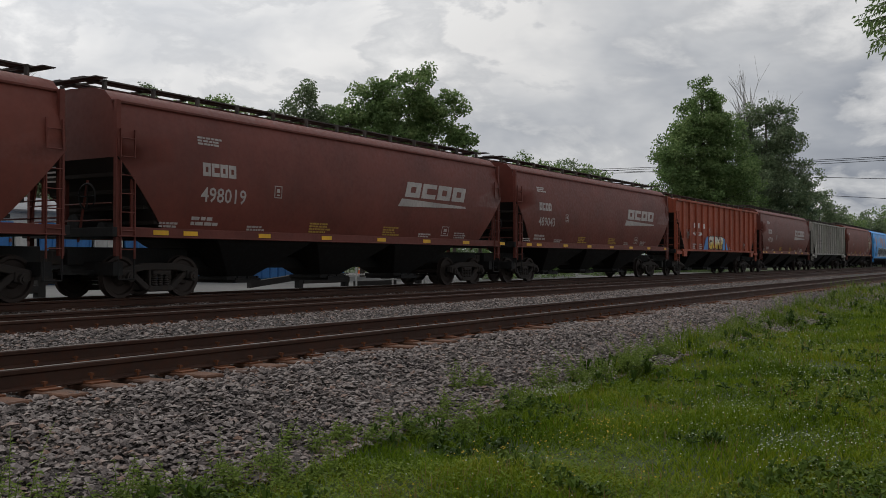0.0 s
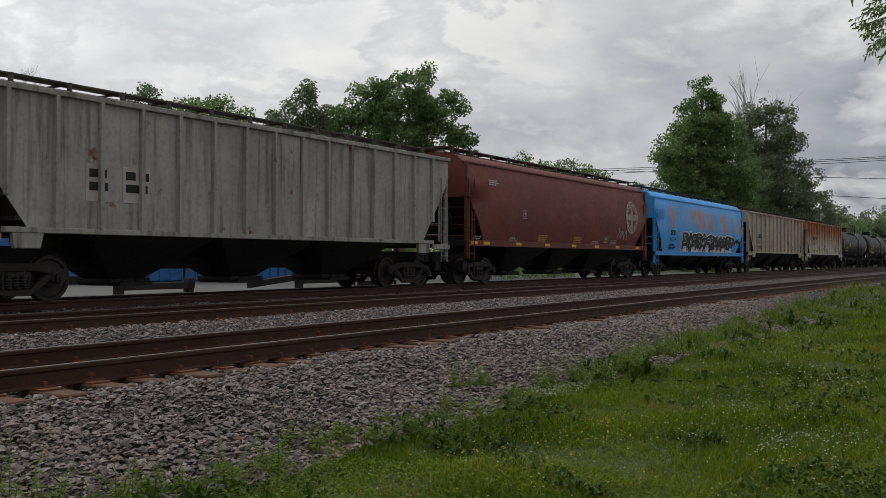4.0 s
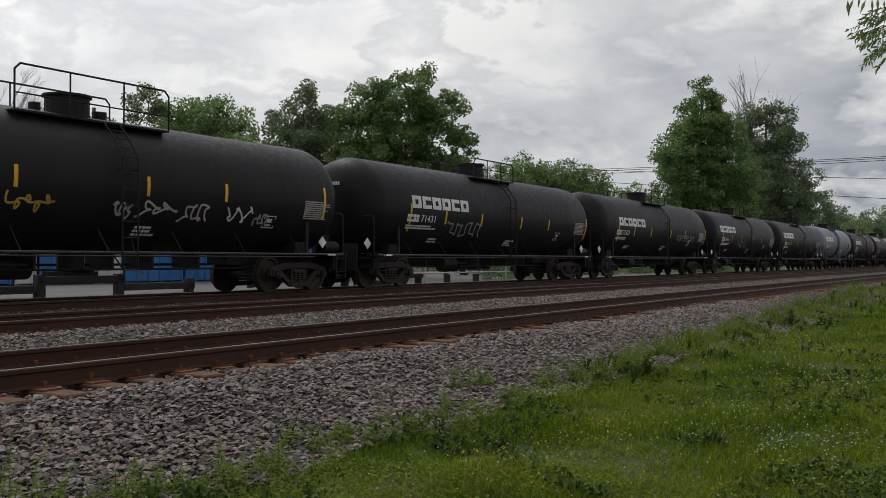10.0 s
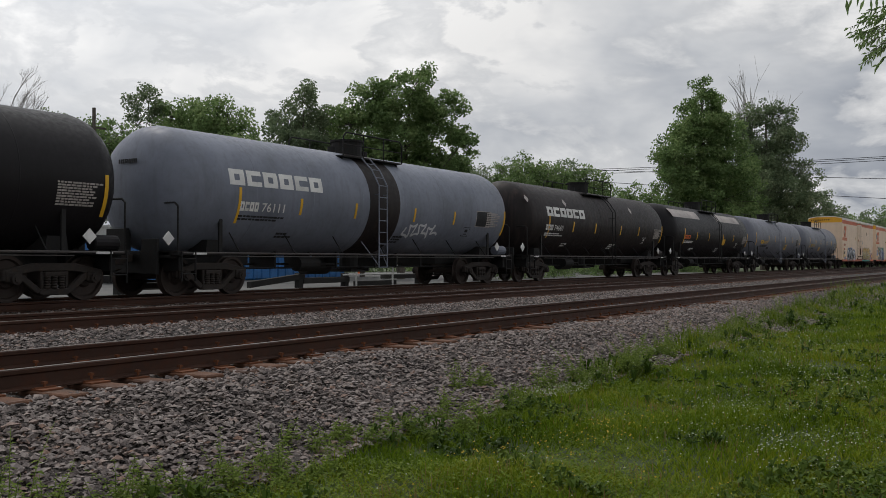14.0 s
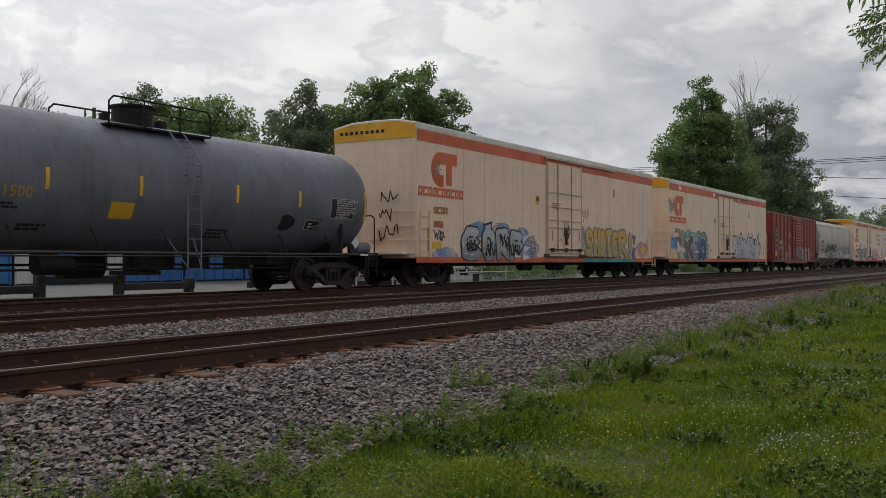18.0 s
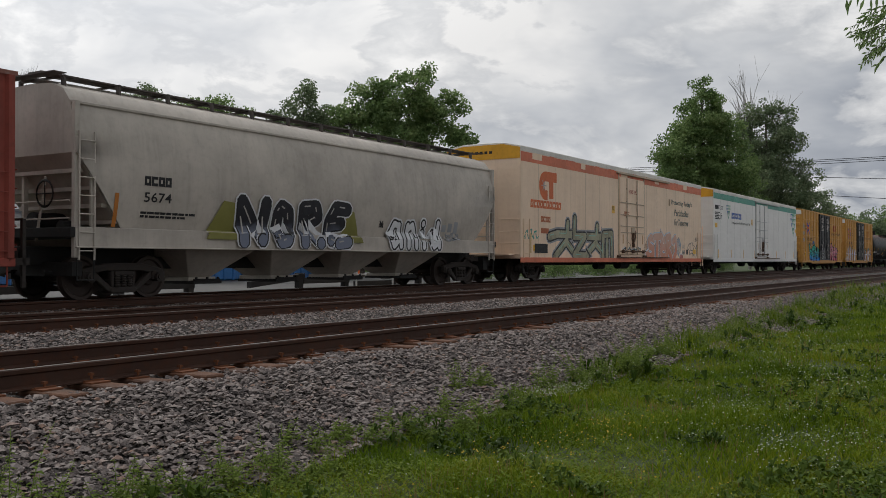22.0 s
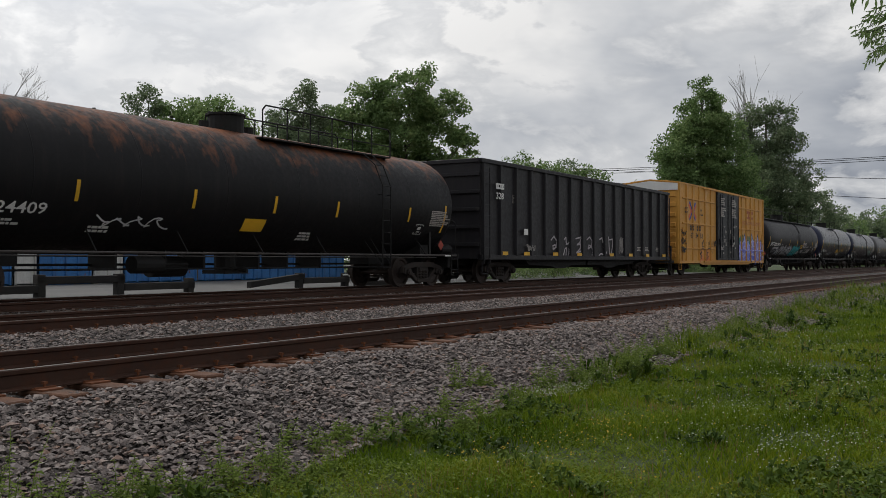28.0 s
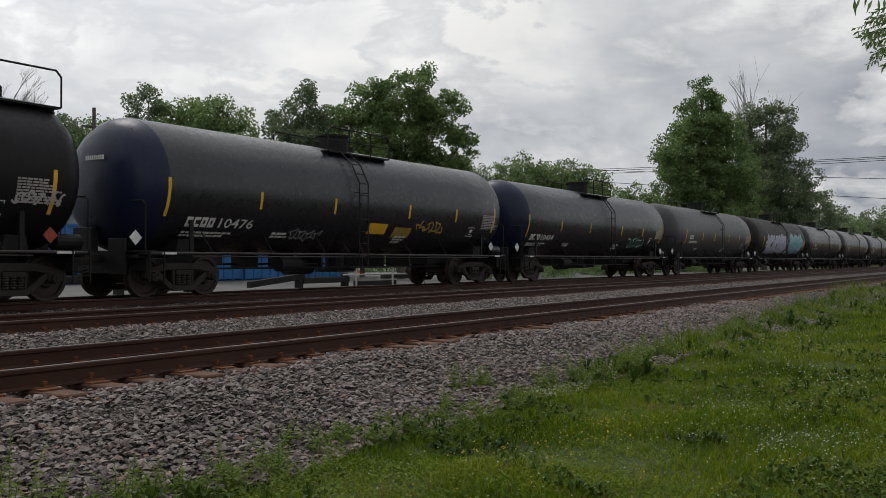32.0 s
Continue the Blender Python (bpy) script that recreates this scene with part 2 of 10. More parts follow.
def part(name, geo, mat, parent=None, label="", at=None, bevel=0.0, smooth=False, key=None, weld=False):
    """One mesh object; key: alike pieces share the mesh made under it. geo may be a function that fills a Geo."""
    me = STORE.get((key, mat.name)) if key else None
    if me is None:
        if callable(geo):
            g = Geo()
            geo(g)
            geo = g
        me = mesh_of(name, geo, mat, bevel, smooth, weld)
        if key:
            STORE[(key, mat.name)] = me
    ob = new(name, me)
    if parent:
        ob.parent = parent
    if at is not None:
        ob.matrix_basis = at if isinstance(at, Matrix) else Matrix.Translation(at)
    if label:
        ob["label"] = label
    return ob


def raw(name, verts, faces, mat, smooth=False):
    """A large mesh straight from arrays."""
    me = bpy.data.meshes.new(name)
    me.from_pydata(verts, [], faces)
    me.materials.append(mat)
    if smooth:
        me.polygons.foreach_set("use_smooth", [True] * len(me.polygons))
    return new(name, me)


def thing(name, label, category, group="", at=None):
    ob = new(name)
    ob.empty_display_size = 0.3
    if at is not None:
        ob.matrix_basis = at if isinstance(at, Matrix) else Matrix.Translation(at)
    return tagged(ob, label, category, group)


# ---- plan ----
TRACKS = {"near": (7.87, -0.085), "middle": (13.0, -0.045), "far": (17.46, 0.0)}   # centre y, height of the rail tops
TRAIN_Y = 17.46

M_RAIL = painted("rail_steel", (0.055, 0.026, 0.017), dirt=(0.105, 0.038, 0.020), amount=0.6, rough=0.65, metal=0.2)
M_RAILHEAD = painted("rail_head", (0.13, 0.112, 0.10), amount=0.35, rough=0.48, metal=0.8)
M_TIE = speckled("tie_wood", [(0.030, 0.017, 0.012), (0.070, 0.032, 0.018), (0.125, 0.055, 0.028), (0.07, 0.044, 0.031)], 14, bump=0.5, per_object=True)
M_PLATE = painted("tie_plate_rust", (0.15, 0.055, 0.024), amount=0.5, rough=0.85)
M_STONE = speckled("ballast_stone", [(0.034, 0.027, 0.025), (0.110, 0.089, 0.082), (0.190, 0.157, 0.145), (0.31, 0.268, 0.248), (0.22, 0.125, 0.086)], 30, per_island=True, bump=0.4, patch=0.18)
# bed toned near-black so the shade in the gaps between stones is in its colour
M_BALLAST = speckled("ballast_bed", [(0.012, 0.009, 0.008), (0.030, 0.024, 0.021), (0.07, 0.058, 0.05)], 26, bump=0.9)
M_EARTH = speckled("grassy_soil", [(0.020, 0.032, 0.006), (0.034, 0.054, 0.010), (0.055, 0.078, 0.018)], 9, bump=0.6)
M_ROAD = speckled("worn_concrete", [(0.075, 0.075, 0.072), (0.11, 0.107, 0.102), (0.15, 0.146, 0.14)], 4, bump=0.15)


def ground_z(y):
    pts = [(-400, -0.9), (-6, -0.78), (0, -0.76), (4.3, -0.76), (4.95, -0.70), (6.15, -0.37), (6.5, -0.31), (9.3, -0.31), (10.4, -0.32),
           (11.5, -0.24), (14.5, -0.24), (15.2, -0.235), (16.0, -0.20), (18.9, -0.20), (20.3, -0.34), (21.4, -0.42), (400, -0.42), (4000, -0.42)]
    for (a, za), (b, zb) in zip(pts, pts[1:]):
        if y <= b:
            return za + (zb - za) * (y - a) / (b - a)
    return -0.42


def bumpy(x, y):
    k = 0.03 if 4.0 < y < 7.0 else 0.008
    if y < 4.9:
        k = 0.05
    return ground_z(y) + k * noise.noise(Vector((x * 0.8, y * 0.8, 0))) * 2 * (1 if abs(x) < 80 else 0)


def sheet(name, ys, xs, mat, lift=0.0):
    vs = [(x, y, bumpy(x, y) + lift) for y in ys for x in xs]
    n = len(xs)
    fs = [(j * n + i, j * n + i + 1, (j + 1) * n + i + 1, (j + 1) * n + i) for j in range(len(ys) - 1) for i in range(n - 1)]
    return raw(name, vs, fs, mat, True)


def steps(a, b, n):
    return [a + (b - a) * i / n for i in range(n + 1)]


XS = [-3000, -800, -200, -60] + steps(-30, 90, 160) + [110, 140, 200, 400, 1000, 3000]
tagged(sheet("ground", [-2500, -400, -60, -12] + steps(-6, 4.9, 24) + [6.5, 9, 12, 15, 18, 21] + [24, 30, 60, 200, 800, 3000], XS, M_EARTH, -0.035),
       "uneven grassy soil beside and beyond the railway", "ground", kind="structure")
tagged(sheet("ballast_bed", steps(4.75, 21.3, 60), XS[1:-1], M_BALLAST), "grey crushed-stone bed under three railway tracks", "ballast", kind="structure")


def rail_mesh(g, x0, x1):
    half = [(0.075, 0), (0.075, 0.012), (0.012, 0.03), (0.010, 0.12), (0.036, 0.135), (0.037, 0.165), (0.030, 0.172)]
    prof = [(-a, b) for a, b in half] + [(a, b) for a, b in reversed(half)]
    g.prism(prof, "x", x0, x1)


def lay_tracks():
    for which, (yc, top) in TRACKS.items():
        track = tagged(thing("railway_track", "straight railway track of rusty steel rails on wooden ties", "track"), kind="structure", group="railway tracks")
        rng = random.Random(which)
        track.location = (0, yc, top)
        for side in (-1, 1):
            r = part("rail", lambda g: rail_mesh(g, -150, 700), M_RAIL, track, at=(0, side * 0.753, -0.172), key="rail", smooth=True)
            part("rail_head", lambda g: g.box(-150, 700, -0.029, 0.029, 0.1725, 0.1755), M_RAILHEAD, r, "worn bright running surface", key="rail_head")
        x0, x1 = {"near": (2.5, 46), "middle": (5, 58), "far": (10, 40)}[which]
        x = x0
        while x < x1:
            dz = rng.uniform(-0.012, 0.008)
            tie = part("tie", lambda g: g.box(-0.115, 0.115, -1.28, 1.28, -0.17, 0), M_TIE, track,
                       at=pose(x, rng.uniform(-0.05, 0.05), -0.185 + dz, 0, 0, rng.uniform(-1, 1)), bevel=0.012, key="tie")
            if which != "far":
                for side in (-1, 1):
                    p = part("tie_plate", lambda g: (g.box(-0.10, 0.10, -0.19, 0.19, 0, 0.014), g.box(-0.10, 0.10, -0.095, -0.078, 0.014, 0.026), g.box(-0.10, 0.10, 0.078, 0.095, 0.014, 0.026)),
                             M_PLATE, tie, at=(0, side * 0.753, 0.001), key="tie_plate")
                    if which == "near" and x < 22 or side < 0 and x < 18:
                        for k in (-1, 1):
                            part("spike", lambda g: (g.box(-0.009, 0.009, -0.009, 0.009, 0, 0.04), g.box(-0.016, 0.016, -0.018, 0.03, 0.03, 0.052)), M_PLATE, track,
                                 at=pose(x + rng.uniform(-0.05, 0.05), side * 0.753 + k * 0.092, -0.178 + dz + rng.uniform(0, 0.03), 0, 0, 0 if k < 0 else 180), key="spike")
            x += 0.495 + rng.uniform(-0.03, 0.03)
        # the ties further along, in one mesh
        g = Geo()
        for a, b in ((x0 - 120, x0 - 0.3), (x1, x1 + 140)):
            q = a
            while q < b:
                g.box(q - 0.115, q + 0.115, -1.28, 1.28, -0.35, -0.185)
                q += 0.495
        tagged(part("far_ties", g, M_TIE, track), kind="stuff")


lay_tracks()


def stones():
    """Crushed stone as low lumps, thick where the camera is near."""
    r = np.random.RandomState(5)
    base = np.array([(1, 0, 0), (-1, 0, 0), (0, 1, 0), (0, -1, 0), (0, 0, 1), (0, 0, -1)], float)
    tri = np.array([(0, 2, 4), (2, 1, 4), (1, 3, 4), (3, 0, 4), (1, 2, 5), (0, 3, 5)])
    areas = [(2.5, 26, 4.6, 6.75, 50000), (26, 60, 4.9, 6.6, 8000), (3.5, 34, 8.75, 12.2, 30000), (34, 70, 9, 12.1, 6000), (4, 34, 7.2, 8.5, 6500), (8, 40, 13.85, 16.6, 9000), (2.5, 30, 6.45, 7.0, 9000), (4, 36, 11.55, 12.15, 3500)]
    V, F = [], []
    o = 0
    for x0, x1, y0, y1, n in areas:
        xs = x0 + (x1 - x0) * r.rand(n) ** 1.35
        ys = y0 + (y1 - y0) * r.rand(n)
        for x, y in zip(xs, ys):
            s = 0.013 + 0.015 * r.rand() + 0.012 * (r.rand() > 0.94)
            p = base * (1 + 0.45 * (r.rand(6, 1) - 0.5)) + 0.5 * (r.rand(6, 3) - 0.5)
            p *= np.array([1.4, 1.0, 0.62]) * s
            a = r.rand() * 6.283
            c, t = math.cos(a), math.sin(a)
            q = np.stack([p[:, 0] * c - p[:, 1] * t, p[:, 0] * t + p[:, 1] * c, p[:, 2]], 1)
            k = r.rand() * 1.2 - 0.6
            q[:, 2], q[:, 1] = q[:, 2] * math.cos(k) + q[:, 1] * math.sin(k), q[:, 1] * math.cos(k) - q[:, 2] * math.sin(k)
            q += (x, y, bumpy(x, y) + s * (-0.25 + 1.5 * r.rand()))
            V.append(q)
            F.append(tri + o)
            o += 6
    ob = raw("ballast_stones", np.concatenate(V).tolist(), np.concatenate(F).tolist(), M_STONE)
    tagged(ob, "loose angular grey crushed stones", "ballast", kind="stuff")


stones()

# ---- grass and weeds ----
M_GRASS = speckled("grass_blades", [(0.040, 0.075, 0.003), (0.10, 0.165, 0.007), (0.18, 0.245, 0.013), (0.29, 0.29, 0.035)], 13, rough=0.6, per_island=True, trans=0.35)
M_WEED = speckled("weed_leaves", [(0.065, 0.11, 0.008), (0.12, 0.18, 0.015), (0.20, 0.255, 0.035)], 13, rough=0.6, per_island=True, trans=0.35)
M_TALL_WEED = speckled("tall_weed_leaves", [(0.12, 0.18, 0.035), (0.20, 0.27, 0.06), (0.30, 0.36, 0.11)], 13, rough=0.6, per_island=True, trans=0.45)
M_BROAD = speckled("broad_weed_leaves", [(0.016, 0.036, 0.004), (0.036, 0.07, 0.008), (0.07, 0.115, 0.014), (0.13, 0.18, 0.03)], 13, rough=0.55, per_island=True, trans=0.3)
M_DRY = speckled("dry_stalks", [(0.16, 0.09, 0.045), (0.26, 0.17, 0.07), (0.33, 0.25, 0.11)], 13, rough=0.8, per_island=True, trans=0.3)
M_WHITE_FLOWER = speckled("white_petals", [(0.26, 0.30, 0.16), (0.50, 0.53, 0.40)], 3, per_island=True)
M_YELLOW_FLOWER = speckled("yellow_petals", [(0.45, 0.30, 0.03), (0.6, 0.44, 0.05)], 3, per_island=True)


def edge_y(x):
    """Where the grass gives way to stones."""
    return 4.80 + 0.40 * min(1, max(0, (x - 11) / 5)) + min(0.85, 0.032 * max(0, x - 16)) + 0.18 * noise.noise(Vector((x * 0.35, 3.1, 0))) + 0.16 * noise.noise(Vector((x * 1.7, 1.1, 0)))


def in_sight(x, y):
    return math.atan2(y, x) > YAW - radians(28)


# patches of dark broad leaves whose colour stands in for shade on the grass
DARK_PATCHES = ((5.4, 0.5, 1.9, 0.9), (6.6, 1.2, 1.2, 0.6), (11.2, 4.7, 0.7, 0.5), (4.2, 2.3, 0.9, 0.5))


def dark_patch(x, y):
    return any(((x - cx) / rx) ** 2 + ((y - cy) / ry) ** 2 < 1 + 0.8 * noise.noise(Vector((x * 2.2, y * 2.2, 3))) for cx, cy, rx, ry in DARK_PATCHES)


WHITE_SPOTS = ((8.2, 1.55, 0.8, 0.35, 130), (8.9, 2.15, 1.2, 0.5, 170), (9.6, 4.55, 0.5, 0.16, 120), (10.1, 4.5, 0.35, 0.14, 70), (13.9, 4.9, 2.0, 0.35, 170), (10.3, 3.0, 1.0, 0.4, 100), (13.2, 1.9, 1.6, 0.7, 110), (7.2, 1.3, 1.6, 0.6, 60), (11.5, 2.4, 2.6, 0.8, 110), (16, 3.6, 4.0, 0.9, 130), (10, 4.6, 1.6, 0.25, 70), (9, 2.5, 5, 1.5, 150), (18, 3.0, 6, 1.6, 160), (6.0, 2.6, 2, 1.3, 70), (24, 4, 5, 1, 120))
YELLOW_SPOTS = ((7.4, 3.3, 0.8, 0.3, 80), (8.1, 3.05, 0.7, 0.3, 45), (6.9, 3.7, 0.9, 0.3, 45), (8.0, 2.7, 3, 1.2, 80), (5.4, 3.0, 1.2, 0.7, 30), (13, 2.5, 4, 1.2, 30))


def grow():
    r = np.random.RandomState(11)
    V, F = [], []
    o = 0

    def blade(x, y, h, w, lean):
        nonlocal o
        a = r.rand() * 6.283
        c, s = math.cos(a), math.sin(a)
        b = r.rand() * 6.283
        dx, dy = lean * math.cos(b), lean * math.sin(b)
        z = bumpy(x, y) - 0.04
        V.extend([(x - c * w, y - s * w, z), (x + c * w, y + s * w, z), (x + dx * 0.4 + c * w * 0.8, y + dy * 0.4 + s * w * 0.8, z + h * 0.65),
                  (x + dx * 0.4 - c * w * 0.8, y + dy * 0.4 - s * w * 0.8, z + h * 0.65), (x + dx, y + dy, z + h)])
        F.extend([(o, o + 1, o + 2, o + 3), (o + 3, o + 2, o + 4)])
        o += 5
    for x0, x1, n, hs in ((1.2, 7, 70000, 0.85), (7, 14, 52000, 1.0), (14, 30, 52000, 1.2), (30, 75, 30000, 1.7)):
        for _ in range(n):
            x = x0 + (x1 - x0) * r.rand()
            y = -2.5 + (7.4 if x < 11 else 8.7) * r.rand() ** 0.8
            if y > edge_y(x) + 0.25 * r.rand() ** 3 or not in_sight(x, y) or (x < 9 and edge_y(x) - y < 0.55 * r.rand()):
                continue
            k = 0.75 + 1.5 * noise.noise(Vector((x * 0.9, y * 0.9, 8))) + 0.6 * noise.noise(Vector((x * 3, y * 3, 5)))
            close = max(0.0, 1 - (edge_y(x) - y) / 0.8)
            blade(x, y, hs * (0.035 + 0.045 * r.rand()) * (0.7 + max(0, k)) * (1 + (0.9 if x > 9 else 0.35) * close * r.rand()), hs * (0.003 + 0.0045 * r.rand()), 0.03 + 0.09 * r.rand())
    # the same meadow behind and beside the eye, thinner
    for i in range(110000):
        if i % 3:
            d, a = 9.5 * r.rand() ** 0.62, r.rand() * 6.283
            x, y = 1.0 + d * math.cos(a), 0.3 + d * math.sin(a)
        else:
            x, y = -14 + 30 * r.rand(), -14 + 18.9 * r.rand()
        if y > edge_y(x) or in_sight(x, y) and x > 1.2 and y > -2.5 or x * x + y * y < 0.1:
            continue
        blade(x, y, 1.2 * (0.04 + 0.06 * r.rand()), 0.006 + 0.010 * r.rand(), 0.05 + 0.1 * r.rand())
    tagged(raw("grass", V, F, M_GRASS), "lush uncut green grass with weeds", "grass", kind="stuff")
    # low broad leaves of clover and plantain among the grass
    V, F, o = [], [], 0
    for x0, x1, n, hs in ((1.5, 8, 42000, 1.0), (8, 20, 30000, 1.3), (20, 45, 12000, 2.0)):
        for _ in range(n):
            x = x0 + (x1 - x0) * r.rand()
            y = -2.5 + (7.3 if x < 11 else 8.6) * r.rand()
            if y > edge_y(x) or not in_sight(x, y) or noise.noise(Vector((x * 0.7, y * 0.7, 2))) < -0.15:
                continue
            z = bumpy(x, y) + hs * 0.075 * r.rand()
            s = hs * (0.008 + 0.013 * r.rand())
            a = r.rand() * 6.283
            c, t = math.cos(a) * s, math.sin(a) * s
            k1, k2 = (r.rand() - 0.5) * s, (r.rand() - 0.3) * s
            V += [(x - c, y - t, z), (x + t * 0.6, y - c * 0.6, z + k1), (x + c, y + t, z + k2), (x - t * 0.6, y + c * 0.6, z + k1)]
            F.append((o, o + 1, o + 2, o + 3))
            o += 4
    tagged(raw("clover", V, F, M_WEED), "low broad clover leaves in the grass", "clover", kind="stuff")
    # dry stalks and seed heads in loose patches
    V, F, o = [], [], 0
    for x0, x1, n, hs in ((1.5, 9, 5200, 1.0), (9, 24, 4200, 1.3)):
        for _ in range(n):
            x, y = x0 + (x1 - x0) * r.rand(), -2.5 + 7.5 * r.rand()
            if y > edge_y(x) + 0.15 or not in_sight(x, y) or noise.noise(Vector((x * 1.3, y * 1.3, 17))) < 0.05:
                continue
            blade(x, y, hs * (0.07 + 0.09 * r.rand()), hs * 0.003, 0.07 * r.rand())
    tagged(raw("dry_grass", V, F, M_DRY), "brown dry grass stalks among the green", "grass", kind="stuff")
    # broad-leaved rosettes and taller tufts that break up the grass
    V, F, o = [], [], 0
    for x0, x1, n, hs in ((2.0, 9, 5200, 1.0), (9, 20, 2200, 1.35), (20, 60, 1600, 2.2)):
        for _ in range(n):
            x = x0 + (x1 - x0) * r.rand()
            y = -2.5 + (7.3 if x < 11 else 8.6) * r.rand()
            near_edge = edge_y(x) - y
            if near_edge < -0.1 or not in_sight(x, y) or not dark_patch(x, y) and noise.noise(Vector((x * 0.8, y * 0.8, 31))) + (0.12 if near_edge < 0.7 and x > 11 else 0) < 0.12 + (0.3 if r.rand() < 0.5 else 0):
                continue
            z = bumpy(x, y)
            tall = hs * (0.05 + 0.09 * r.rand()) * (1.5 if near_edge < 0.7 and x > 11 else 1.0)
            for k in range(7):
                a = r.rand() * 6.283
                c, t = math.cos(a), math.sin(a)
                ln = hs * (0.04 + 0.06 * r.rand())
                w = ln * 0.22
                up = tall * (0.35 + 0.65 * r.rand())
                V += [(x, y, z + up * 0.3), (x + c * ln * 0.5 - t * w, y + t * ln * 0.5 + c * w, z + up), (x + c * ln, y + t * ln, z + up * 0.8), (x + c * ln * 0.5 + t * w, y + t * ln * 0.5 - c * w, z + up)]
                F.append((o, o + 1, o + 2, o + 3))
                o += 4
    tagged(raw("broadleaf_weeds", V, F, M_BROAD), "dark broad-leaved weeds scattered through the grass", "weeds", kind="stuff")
    for name, mat, spots, label in (("white_flowers", M_WHITE_FLOWER, WHITE_SPOTS, "small white clover flowers"),
                                    ("yellow_flowers", M_YELLOW_FLOWER, YELLOW_SPOTS, "small yellow meadow flowers")):
        V, F, o = [], [], 0
        for cx, cy, sx, sy, n in spots:
            for _ in range(n):
                x, y = cx + sx * (r.rand() - 0.5) * 1.4 * (1 + r.rand()), cy + sy * (r.rand() - 0.5) * 2
                if y > edge_y(x) + 0.1 or not in_sight(x, y):
                    continue
                z = bumpy(x, y) + 0.06 + 0.07 * r.rand()
                s = (0.0035 + 0.006 * r.rand()) * (1.0 if x < 12 else 1.5)
                V += [(x - s, y, z), (x, y - s, z + s * 0.4), (x + s, y, z), (x, y + s, z + s * 0.4), (x, y, z + s * 1.3)]
                F += [(o, o + 1, o + 4), (o + 1, o + 2, o + 4), (o + 2, o + 3, o + 4), (o + 3, o, o + 4)]
                o += 5
        tagged(raw(name, V, F, mat), label, "flowers", kind="stuff")


grow()


def weed(x, y, h, seed, name="weed_plant"):
    """A loose leafy weed: a few leaning stems with narrow leaves all along."""
    r = random.Random(seed)
    t = thing(name, "tall leafy pale green weed at the stones' edge", "weed", "weeds along the stones", at=(x, y, bumpy(x, y) - 0.03))
    g, lf = Geo(), Geo()
    for k in range(r.randint(4, 8)):
        hh = h * r.uniform(0.45, 1.0)
        dx, dy = r.uniform(-0.5, 0.5) * h, r.uniform(-0.4, 0.4) * h
        bx, by = r.uniform(-0.08, 0.08), r.uniform(-0.06, 0.06)
        g.tube((bx, by, 0), (bx + dx * 0.4, by + dy * 0.4, hh * 0.6), 0.004, 4, 0.003)
        g.tube((bx + dx * 0.4, by + dy * 0.4, hh * 0.6), (bx + dx, by + dy, hh), 0.003, 4, 0.0015)
        m = int(8 + hh * 48)
        for i in range(m):
            u = 0.08 + 0.92 * i / m
            q = u / 0.6 * 0.4 if u < 0.6 else 0.4 + (u - 0.6) / 0.4 * 0.6
            p = Vector((bx + dx * q, by + dy * q, hh * u))
            a = i * 2.4 + r.uniform(-0.6, 0.6)
            ln = (0.022 + 0.045 * (1 - u)) * r.uniform(0.7, 1.5)
            d = Vector((math.cos(a), math.sin(a), r.uniform(-0.2, 0.7))).normalized()
            w = Vector((-math.sin(a), math.cos(a), r.uniform(-0.5, 0.5))) * ln * 0.2
            lf.add([p, p + d * ln * 0.5 + w, p + d * ln + Vector((0, 0, -0.3 * ln)), p + d * ln * 0.5 - w], [(0, 1, 2, 3)])
    tagged(part("stem", g, M_TALL_WEED, t), kind="stuff")
    tagged(part("leaves", lf, M_TALL_WEED, t), kind="stuff")


def weeds():
    r = random.Random(77)
    for x, y, h in ((4.75, 4.75, 0.42), (3.55, 4.85, 0.45), (3.2, 4.9, 0.55), (2.95, 4.8, 0.4), (3.9, 4.7, 0.40), (4.3, 4.72, 0.35), (5.3, 4.6, 0.42), (5.0, 4.5, 0.3), (5.9, 5.0, 0.35), (6.2, 4.9, 0.3),
                    (8.3, 5.1, 0.4), (8.9, 5.3, 0.42), (9.4, 5.2, 0.35), (10.2, 5.0, 0.5), (10.8, 4.8, 0.55), (11.4, 4.7, 0.6), (12.0, 4.6, 0.6), (12.5, 4.7, 0.5), (13.4, 4.9, 0.5), (10.6, 4.5, 0.5), (11.9, 4.4, 0.5), (14.5, 5.0, 0.4), (17, 4.9, 0.5), (20, 4.9, 0.6), (24, 4.8, 0.7), (26, 4.4, 0.8), (28, 4.5, 0.8), (30, 4.2, 0.8)):
        for k in range(1 + (r.random() < 0.5)):
            weed(x + r.uniform(-0.12, 0.12), y + r.uniform(-0.12, 0.12), h * r.uniform(0.75, 1.1), r.random())
    for i in range(90):
        x = r.uniform(2.6, 9) if i % 3 else r.uniform(9, 20)
        weed(x, edge_y(x) + r.uniform(-0.4, 0.22), r.uniform(0.10, 0.26), i)
    for i in range(46):
        x = 12.5 + 30 * (i / 45) ** 1.4 + r.uniform(-0.5, 0.5)
        weed(x, edge_y(x) + r.uniform(-0.45, 0.1), r.uniform(0.32, 0.5) + 0.012 * (x - 12), 300 + i)


weeds()
tagged(part("concrete_slab", lambda g: g.box(-0.26, 0.26, -0.10, 0.10, -0.05, 0.04), M_BALLAST, at=pose(9.1, 4.80, -0.69, 12, 0, 8), bevel=0.02), "flat grey concrete slab half buried in grass", "slab")


